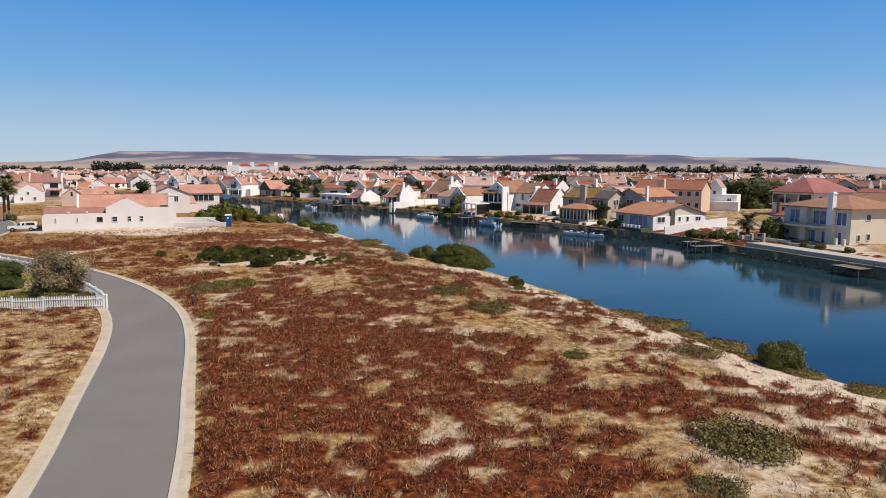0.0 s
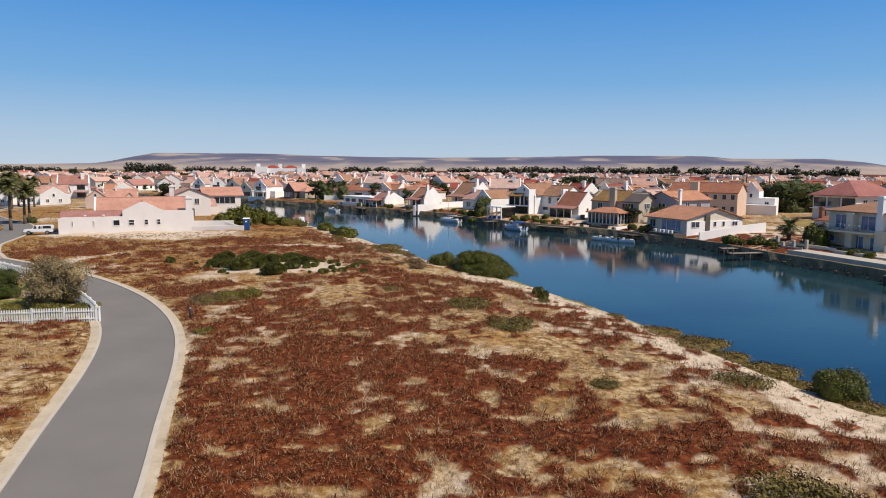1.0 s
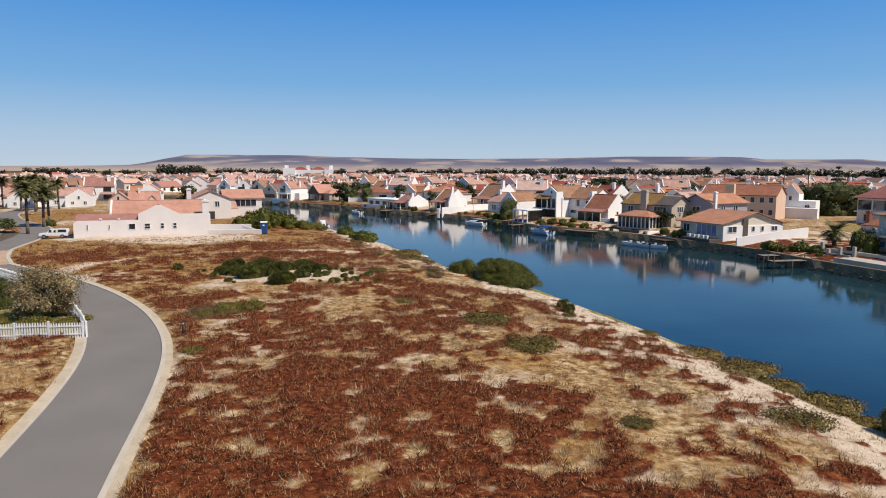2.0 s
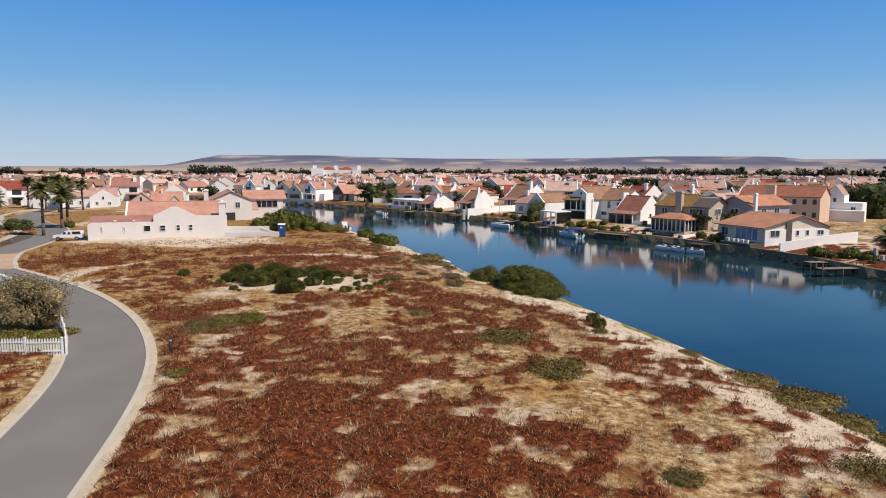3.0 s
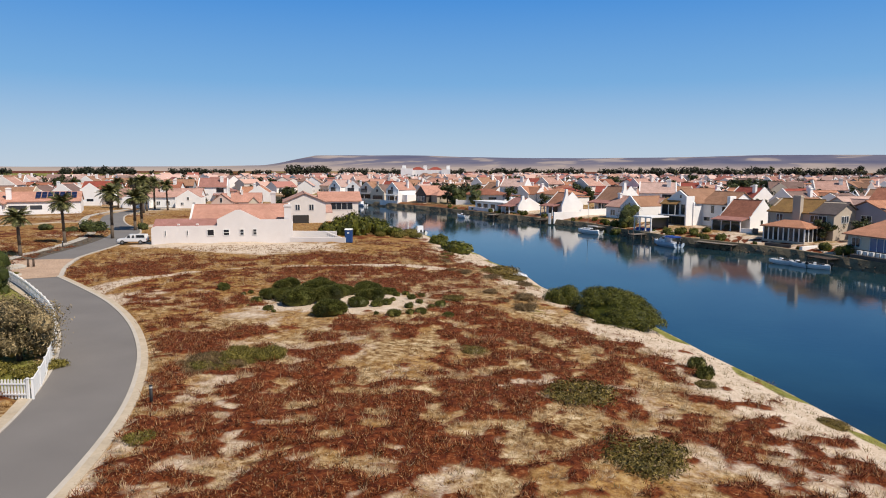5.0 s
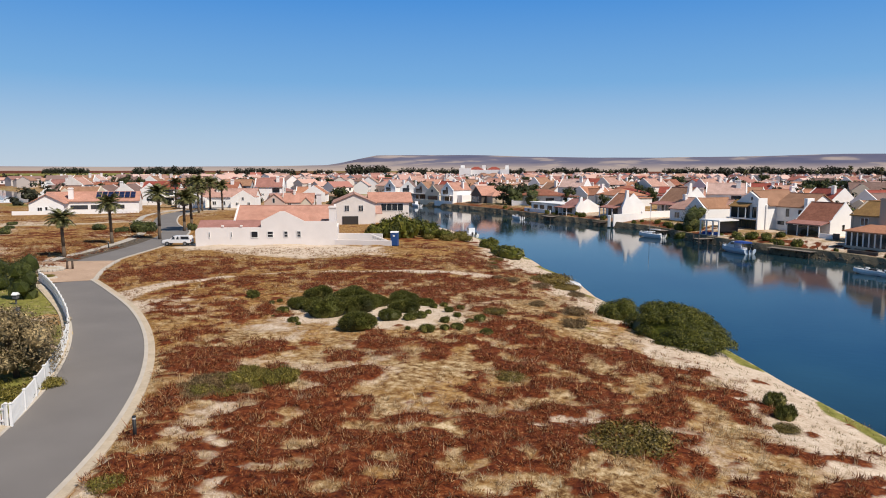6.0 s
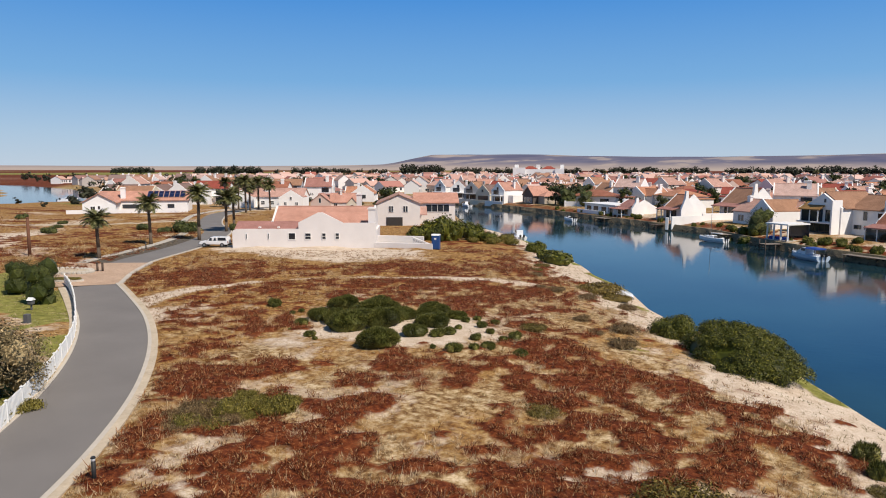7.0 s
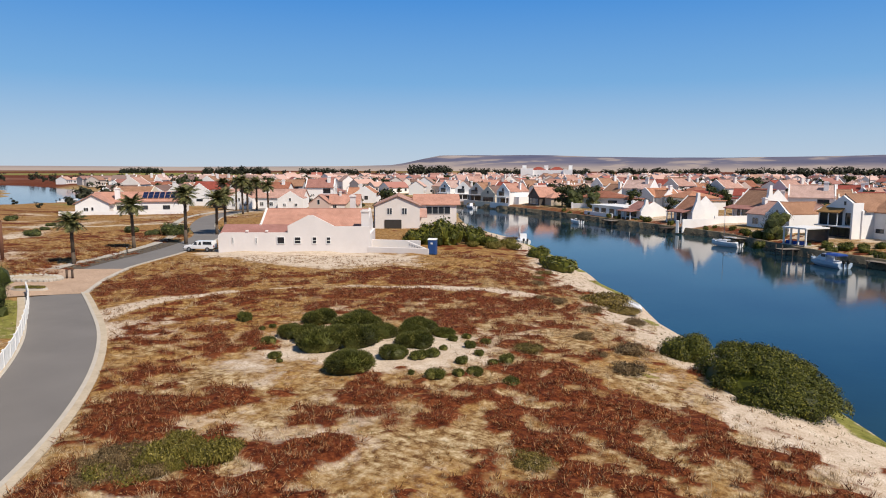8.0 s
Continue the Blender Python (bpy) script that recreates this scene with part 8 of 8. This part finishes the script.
def build_pickup():
    c = thing("pickup_truck", -75.6, 111.4, 0.42, 22, "white pickup truck with canopy parked by the house", "car")
    c.scale = (0.9, 0.9, 0.9)
    bm = bmesh.new()
    prof = [(-2.45, 0.42), (2.4, 0.42), (2.5, 0.75), (2.5, 1.0), (-1.2, 1.02), (-2.4, 0.92), (-2.52, 0.65)]
    prism(bm, prof, -0.86, 0.86, "y")
    bmesh.ops.bevel(bm, geom=bm.edges[:], offset=0.07, segments=2, affect='EDGES')
    part("body", bm, CAR_WHITE, c)
    bm = bmesh.new()
    prism(bm, [(-1.25, 1.0), (0.55, 1.0), (0.5, 1.66), (-0.45, 1.68)], -0.76, 0.76, "y")
    bmesh.ops.bevel(bm, geom=bm.edges[:], offset=0.06, segments=2, affect='EDGES')
    part("cab", bm, CAR_WHITE, c)
    bm = bmesh.new()
    prism(bm, [(0.62, 1.0), (2.45, 1.0), (2.3, 1.7), (0.62, 1.72)], -0.78, 0.78, "y")
    bmesh.ops.bevel(bm, geom=bm.edges[:], offset=0.06, segments=2, affect='EDGES')
    part("canopy", bm, CAR_WHITE, c)
    for s in (-1, 1):
        for x0, x1 in ((-0.95, -0.25), (-0.15, 0.45)):
            bm = bmesh.new()
            prism(bm, [(x0 + 0.12, 1.08), (x1, 1.08), (x1 - 0.04, 1.55), (x0 + 0.35, 1.55)], s * 0.74, s * 0.79, "y")
            part("side_window", bm, GLASS, c)
        bm = bmesh.new()
        prism(bm, [(0.8, 1.12), (2.2, 1.12), (2.1, 1.58), (0.8, 1.58)], s * 0.76, s * 0.81, "y")
        part("canopy_window", bm, GLASS, c)
    bm = bmesh.new()
    prism(bm, [(-1.27, 1.04), (-1.18, 1.04), (-0.5, 1.62), (-0.56, 1.64)], -0.68, 0.68, "y")
    part("windscreen", bm, GLASS, c)
    for x in (-1.55, 1.5):
        for s in (-1, 1):
            bm = bmesh.new()
            rod(bm, (x, s * 0.68, 0.34), (x, s * 0.9, 0.34), 0.36, n=18)
            w = part("wheel", bm, BLACK, c)
            bm = bmesh.new()
            rod(bm, (x, s * 0.9, 0.34), (x, s * 0.92, 0.34), 0.21, n=14)
            part("rim", bm, STEEL, w)
    block(c, "front_bumper", -2.6, -2.44, -0.84, 0.84, 0.36, 0.6, STEEL)
    block(c, "rear_bumper", 2.48, 2.62, -0.8, 0.8, 0.4, 0.56, BLACK)
    for s in (-1, 1):
        block(c, "headlight", -2.53, -2.42, s * 0.7 - 0.14, s * 0.7 + 0.14, 0.72, 0.9, GLASS)
        block(c, "tail_light", 2.46, 2.53, s * 0.76 - 0.08, s * 0.76 + 0.08, 0.75, 1.0, LAMP_RED)


build_pickup()


def hull(bm, L, B, H, mi=0, flare=0.15):
    """A planing hull: sections from transom to bow."""
    secs = []
    for i in range(9):
        u = i / 8
        x = -L / 2 + L * u
        w = B / 2 * (1 - max(0, (u - 0.45) / 0.55) ** 2.2)
        keel = -0.1 + 0.55 * H * max(0, (u - 0.6) / 0.4) ** 2
        top = H * (1 + 0.25 * u * u)
        secs.append([bm.verts.new(p) for p in ((x, 0, keel), (x, -w * 0.75, keel + 0.15 * H), (x, -w, H * 0.55 + keel * 0.3), (x, -w * (1 + 0.02), top), (x, w * (1 + 0.02), top), (x, w, H * 0.55 + keel * 0.3), (x, w * 0.75, keel + 0.15 * H))])
    for a, b in zip(secs[:-1], secs[1:]):
        for k in range(7):
            bm.faces.new((a[k], a[(k + 1) % 7], b[(k + 1) % 7], b[k])).material_index = mi
    bm.faces.new(secs[0]).material_index = mi
    bm.faces.new(secs[-1][::-1]).material_index = mi
    bmesh.ops.remove_doubles(bm, verts=bm.verts, dist=0.002)
    bmesh.ops.recalc_face_normals(bm, faces=bm.faces)


def outboard(parent, x, y, z):
    bm = bmesh.new()
    box(bm, x - 0.35, x + 0.12, y - 0.17, y + 0.17, z + 0.35, z + 0.85)
    bmesh.ops.bevel(bm, geom=bm.edges[:], offset=0.06, segments=2, affect='EDGES')
    rod(bm, (x - 0.12, y, z + 0.4), (x - 0.12, y, z - 0.45), 0.08, 0.05, 8)
    part("outboard_motor", bm, BLACK, parent)


def build_motor_boat(x, y, rot, L, label, blue=False, canopy=False, group="", cabin=True):
    b = thing("motor_boat", x, y, WATER_Z + 0.0, rot, label, "boat", group)
    bm = bmesh.new()
    hull(bm, L, L * 0.34, 0.85)
    part("hull", bm, GEL_BLUE if blue else GEL_WHITE, b)
    block(b, "deck", -L * 0.42, L * 0.3, -L * 0.13, L * 0.13, 0.8, 0.92, GEL_WHITE)
    if cabin:
        bm = bmesh.new()
        prism(bm, [(-L * 0.08, 0.9), (L * 0.26, 0.9), (L * 0.14, 1.5), (L * 0.02, 1.95), (-L * 0.08, 1.95)], -L * 0.11, L * 0.11, "y")
        bmesh.ops.bevel(bm, geom=bm.edges[:], offset=0.04, segments=1, affect='EDGES')
        part("cabin", bm, GEL_WHITE, b)
        bm = bmesh.new()
        prism(bm, [(L * 0.135, 1.48), (L * 0.03, 1.88), (L * 0.05, 1.9), (L * 0.155, 1.5)], -L * 0.1, L * 0.1, "y")
        part("windscreen", bm, GLASS, b)
        for s in (-1, 1):
            block(b, "side_window", -L * 0.06, L * 0.06, min(s * L * 0.108, s * L * 0.116), max(s * L * 0.108, s * L * 0.116), 1.4, 1.8, GLASS)
    else:
        block(b, "console", -L * 0.02, L * 0.08, -0.3, 0.3, 0.9, 1.3, GEL_WHITE)
        bm = bmesh.new()
        prism(bm, [(L * 0.1, 1.0), (L * 0.05, 1.45), (L * 0.06, 1.47), (L * 0.115, 1.0)], -0.45, 0.45, "y")
        part("windscreen", bm, GLASS, b)
        for k in (-0.3, -0.16):
            block(b, "seat", L * k, L * k + 0.45, -0.5, 0.5, 0.9, 1.15, BLACK)
    if canopy:
        for px in (-L * 0.40, -L * 0.1):
            for s in (-1, 1):
                bm = bmesh.new()
                rod(bm, (px, s * L * 0.12, 0.9), (px, s * L * 0.12, 1.85), 0.025, n=6)
                part("canopy_pole", bm, STEEL, b)
        bm = bmesh.new()
        prism(bm, [(-L * 0.14, 1.8), (L * 0.14, 1.8), (L * 0.1, 2.05), (-L * 0.1, 2.05)], -L * 0.42, -L * 0.08, "x")
        part("canopy", bm, BLUE_CANVAS, b, "blue canvas canopy")
    for s in (-0.35, 0.35):
        outboard(b, -L * 0.5, s, 0.45)
    bm = bmesh.new()
    for k in range(7):
        u = k / 6
        px, w = L * (0.12 + 0.34 * u), L * 0.15 * (1 - u ** 2)
        for s in (-1, 1):
            rod(bm, (px, s * w, 0.9), (px, s * w, 1.35), 0.015, n=5)
    part("bow_rail", bm, STEEL, b)
    return b


def bank_frame(s):
    """Place and direction along the far bank at s metres from its east end."""
    line = smoothline(FAR_SHORE, 1.0)
    i = min(int(s), len(line) - 2)
    t = line[i + 1] - line[i]
    return line[i], math.degrees(math.atan2(t[1], t[0]))


build_motor_boat(5.3, 156.2, 128, 7.0, "blue and white cabin boat moored at the quay", True, True)
for x, y, rot, L in [(21.6, 136.0, 150, 3.9), (23.4, 134.0, 128, 3.5), (25.4, 132.4, 165, 3.8)]:
    low = build_motor_boat(x, y, rot, L, "low white motor boat with dark outboards beside the decks", group="white motor boats", cabin=False)
    low.scale = (1, 1, 0.72)
build_motor_boat(-50.5, 215.5, 140, 5.0, "grey open boat at the far quay", group="far boats", cabin=False)
build_motor_boat(-104, 264.5, 145, 6.0, "white boat at the far quay", group="far boats")
build_motor_boat(-45.5, 163.0, 120, 6.0, "white cabin boat beside the near landing stage", canopy=False)
build_motor_boat(-262, 216, 60, 7, "white launch on the side canal", group="side canal boats")
build_motor_boat(-275, 226, 70, 7, "white launch on the side canal", group="side canal boats")


def build_sailboat():
    b = build_motor_boat(-10.6, 177.0, 150, 6.0, "small white sailing boat at its mooring", cabin=False)
    b.name = "sailing_boat"
    bm = bmesh.new()
    rod(bm, (0.4, 0, 0.8), (0.4, 0, 6.6), 0.05, 0.03, 8)
    part("mast", bm, STEEL, b)
    bm = bmesh.new()
    rod(bm, (0.4, 0, 1.7), (-2.2, 0, 1.75), 0.1, 0.07, 8)
    part("boom", bm, TRIM_WHITE, b)
    block(b, "coach_roof", -0.6, 1.4, -0.6, 0.6, 0.85, 1.25, GEL_WHITE)


build_sailboat()


def build_jetty(x, y, rot, L, W, label, z=-0.78, mat=None, posts=True):
    """Timber landing stage: planks on bearers on piles."""
    j = thing("jetty", x, y, z, rot, label, "jetty", "jetties")
    n = int(L / 0.3)
    bm = bmesh.new()
    box(bm, 0.0, 0.27, -W / 2, W / 2, -0.05, 0.0)
    pl = bpy.data.meshes.new("plank")
    bm.to_mesh(pl)
    bm.free()
    pl.materials.append(mat or TIMBER_GREY)
    rng = random.Random(int(x * 10))
    for i in range(n):
        o = new("plank", pl)
        o.parent = j
        o.matrix_basis = pose(i * 0.3, rng.uniform(-.04, .04), rng.uniform(-.008, .008))
    for s in (-1, 1):
        block(j, "bearer", 0, n * 0.3, s * W * 0.38 - 0.06, s * W * 0.38 + 0.06, -0.25, -0.05, TIMBER_DARK)
    k = max(2, int(L / 2.2) + 1)
    for i in range(k):
        for s in (-1, 1):
            bm = bmesh.new()
            u = 0.15 + (n * 0.3 - 0.3) * i / (k - 1)
            rod(bm, (u, s * W * 0.46, -2.4), (u, s * W * 0.46, 0.75 if posts and (i % 2 == 0) else -0.02), 0.09, 0.08, 8)
            part("mooring_post", bm, TIMBER_DARK, j)


for s, d, L, W, tx in [(97, 90, 5.5, 2.0, "short dark timber jetty"), (146, 90, 5.0, 6.5, "broad weathered timber landing deck"), (172, 86, 3.2, 5.0, "low timber landing deck"), (184, 90, 4.2, 9.0, "broad dark timber deck at the water"), (192, 92, 6.0, 1.8, "narrow timber jetty"), (206, 90, 3.0, 4.2, "low timber landing deck"), (231, 90, 6.5, 1.4, "timber jetty with tall mooring posts"), (237, 90, 3.6, 1.6, "timber jetty with tall mooring posts"), (262, 90, 3.2, 4.2, "low dark landing stage"), (284, 90, 2.6, 8.0, "low timber landing deck"), (303, 90, 4.4, 1.8, "narrow timber jetty"), (322, 90, 3.0, 6.0, "low timber landing deck"), (345, 90, 3.4, 3.0, "low dark landing stage"), (368, 90, 3.0, 5.0, "low timber landing deck"), (134, 90, 2.6, 4.0, "short dark timber jetty")]:
    p, a = bank_frame(s)
    nx, ny = math.cos(radians(a + d)), math.sin(radians(a + d))
    build_jetty(p[0] - nx * 1.2, p[1] - ny * 1.2, a + d, L, W, tx + " on piles", mat=TIMBER_DARK if "dark" in tx else TIMBER_GREY)
build_jetty(-51.0, 161.5, 48, 6.5, 2.6, "timber landing stage below the bushes on piles", z=-1.0, mat=TIMBER_DARK)


def build_lot():
    """The braai corner on the empty lot: brick piers, low walls and a bench."""
    g = thing("garden_ruin", 47.2, 111.8, -0.4, -62, "weathered stone piers and low walls on the sandy lot", "wall")
    for i, (x, y, hh) in enumerate([(-2.6, 0, 1.9), (-0.9, -0.8, 1.1), (1.0, -0.8, 1.5), (2.6, 0, 1.7), (2.2, 1.8, 1.4)]):
        block(g, "pier", x - 0.22, x + 0.22, y - 0.22, y + 0.22, -0.8, hh, CONCRETE)
    block(g, "low_wall", -0.9, 2.6, -0.9, -0.7, -0.8, 0.5, CONCRETE)
    block(g, "shelf", -2.4, -1.0, -0.6, 0.0, 0.3, 0.5, STONE_DARK)
    block(g, "counter", 0.8, 2.4, -0.3, 0.5, 0.5, 0.7, STONE_DARK)


build_lot()


def bank_planting():
    """Low dark shrubs scattered along the top of the far bank."""
    rng = np.random.RandomState(91)
    line = smoothline(FAR_SHORE[6:16], 1.0)
    for k in range(46):
        p = offset(line, rng.uniform(1.6, 5.0))[rng.randint(len(line))]
        shrub(FAR_SHRUBS, float(p[0]), float(p[1]), 0.45 + 0.75 * rng.rand() ** 2, "low dark green shrub on the canal bank", "bank planting", 0.9 + 0.5 * rng.rand())


bank_planting()
for x, y, r in [(40.6, 119.8, 1.7), (44.2, 117.4, 1.5), (45.6, 114.6, 1.2), (42.2, 118.2, 1.0), (30.8, 139.6, 1.5), (51.6, 102.2, 0.9), (52.4, 99.4, 0.9), (54.6, 95.5, 0.8), (50.6, 111.6, 1.9), (51.6, 113.6, 1.9), (52.6, 115.4, 1.7), (8.2, 166.0, 1.3), (10.5, 165.5, 1.1), (13.0, 166.5, 1.0), (5.5, 168.4, 0.9), (-4.8, 176.5, 1.6), (-8.0, 181, 1.3), (33.0, 142.0, 1.3)]:
    shrub(FAR_SHRUBS, x, y, r, "dark green shrub on the canal bank", "canal bank shrubs", 1.1 + 0.7 * (49.5 < x < 53 and y > 110))


def build_junction_bits():
    """The stone-edged planter, the small island and the paired posts on the paving."""
    g = thing("stone_planter", -71.6, 84.6, 0.42, 12, "low ring of pale stones round a sandy planter", "planter")
    rng = np.random.RandomState(12)
    for k in range(30):
        a = 6.283 * k / 30
        bm = bmesh.new()
        bmesh.ops.create_icosphere(bm, subdivisions=1, radius=0.3)
        for v in bm.verts:
            v.co = Vector((v.co.x * rng.uniform(0.9, 1.3), v.co.y * rng.uniform(0.8, 1.1), v.co.z * rng.uniform(0.7, 1.0)))
        st = part("stone", bm, CONCRETE, g)
        st.matrix_basis = pose(3.0 * math.cos(a), 1.7 * math.sin(a), 0.1, 0, 0, math.degrees(a))
    bm = bmesh.new()
    bmesh.ops.create_cone(bm, cap_ends=True, segments=28, radius1=1.0, radius2=0.96, depth=0.2)
    bed = part("bed", bm, SAND_EDGE, g, "sandy planting bed")
    bed.matrix_basis = Matrix.Translation((0, 0, 0.08)) @ Matrix.Diagonal((2.9, 1.6, 1, 1))
    for x, y in ((-69.2, 86.6), (-68.7, 86.9)):
        b = thing("post", x, y, 0.42, 0, "short dark timber post on the paving", "post", "paired posts")
        bm = bmesh.new()
        rod(bm, (0, 0, -0.1), (0, 0, 0.9), 0.13, 0.12, 10)
        part("shaft", bm, TIMBER_DARK, b)
        bm = bmesh.new()
        rod(bm, (0, 0, 0.9), (0, 0, 0.97), 0.15, 0.09, 10)
        part("cap", bm, TIMBER_DARK, b)
    i = thing("planted_island", -65.8, 80.4, 0.42, 25, "small kerbed island on the paving", "planter")
    bm = bmesh.new()
    bmesh.ops.create_cone(bm, cap_ends=True, segments=24, radius1=1.0, radius2=0.97, depth=0.24)
    k = part("kerb", bm, KERB, i)
    k.matrix_basis = Matrix.Translation((0, 0, 0.06)) @ Matrix.Diagonal((1.9, 0.7, 1, 1))
    for u in (-1.0, -0.3, 0.4, 1.1):
        shrub(SAGE_SHRUBS, -65.8 + u * 0.9, 80.4 + u * 0.42, 0.5, "low green plant on the kerbed island", "island plants", 1.3, z=0.58)


build_junction_bits()


def build_dinghy_shape():
    """Stands in for a white curved edge on the bank: a dinghy keel up."""
    b = thing("dinghy", -13.4, 109.6, gz(-13.4, 109.6) + 0.32, -55, "white curved edge on the sandy bank, shaped as an upturned dinghy", "boat")
    bm = bmesh.new()
    hull(bm, 4.2, 1.5, 0.55)
    o = part("hull", bm, GEL_WHITE, b)
    o.matrix_basis = pose(0, 0, 0.1, 172, 0, 0)
    bm = bmesh.new()
    rod(bm, (-2.0, 0, 0.22), (1.5, 0, 0.22), 0.03, 0.03, 6)
    part("keel", bm, GEL_WHITE, b)


build_dinghy_shape()


def build_site_bits():
    p = thing("rusty_pole", -90.0, 91.8, 0.3, 0, "thick rust-brown timber pole in the lot", "post")
    bm = bmesh.new()
    rod(bm, (0, 0, -0.5), (0, 0, 5.2), 0.22, 0.2, 10)
    part("pole", bm, RUST_POST, p)
    part("cap", (lambda b: (rod(b, (0, 0, 5.2), (0, 0, 5.35), 0.24, 0.16, 10), b)[1])(bmesh.new()), RUST_POST, p)
    u = thing("mail_post", -54.4, 69.4, gz(-54.4, 69.4), 20, "small grey birdhouse post on the lawn", "post")
    block(u, "post", -0.06, 0.06, -0.06, 0.06, -0.2, 0.5, SLATE)
    block(u, "box", -0.2, 0.2, -0.2, 0.2, 0.5, 0.85, SLATE)
    bm = bmesh.new()
    prism(bm, [(-0.27, 0.85), (0.27, 0.85), (0, 1.08)], -0.25, 0.25, "x")
    part("roof", bm, TRIM_WHITE, u)
    s = thing("stone_marker", -50.2, 66.4, gz(-50.2, 66.4), 20, "dark slate block beside the garden path", "stone")
    block(s, "block", -0.2, 0.2, -0.2, 0.2, -0.1, 0.7, SLATE)
    for i in range(26):
        x, y = ROAD_ON[18 + i] + np.array([-3.5, -1.7]) + np.array([math.sin(i * 5.1), math.cos(i * 3.3)]) * 0.5
        r = thing("rock", float(x), float(y), 0.42, i * 37, "dark rock edging the palm bed", "rock", "bed rocks")
        bm = bmesh.new()
        bmesh.ops.create_icosphere(bm, subdivisions=2, radius=0.28 + 0.14 * math.sin(i * 2.7))
        for v in bm.verts:
            v.co *= 1 + 0.25 * noise.noise(v.co * 3 + Vector((i, 0, 0)))
            v.co.z *= 0.7
        part("stone", bm, STONE_DARK, r)
    y = thing("market_umbrella", -200, 228, 0.3, 10, "bright yellow shade umbrella among the palms", "umbrella")
    bm = bmesh.new()
    rod(bm, (0, 0, 0), (0, 0, 2.6), 0.06, n=8)
    part("pole", bm, STEEL, y)
    bm = bmesh.new()
    bmesh.ops.create_cone(bm, cap_ends=True, segments=10, radius1=4.0, radius2=0.2, depth=1.6)
    bmesh.ops.translate(bm, verts=bm.verts, vec=(0, 0, 3.0))
    part("canopy", bm, YELLOW, y)


build_site_bits()
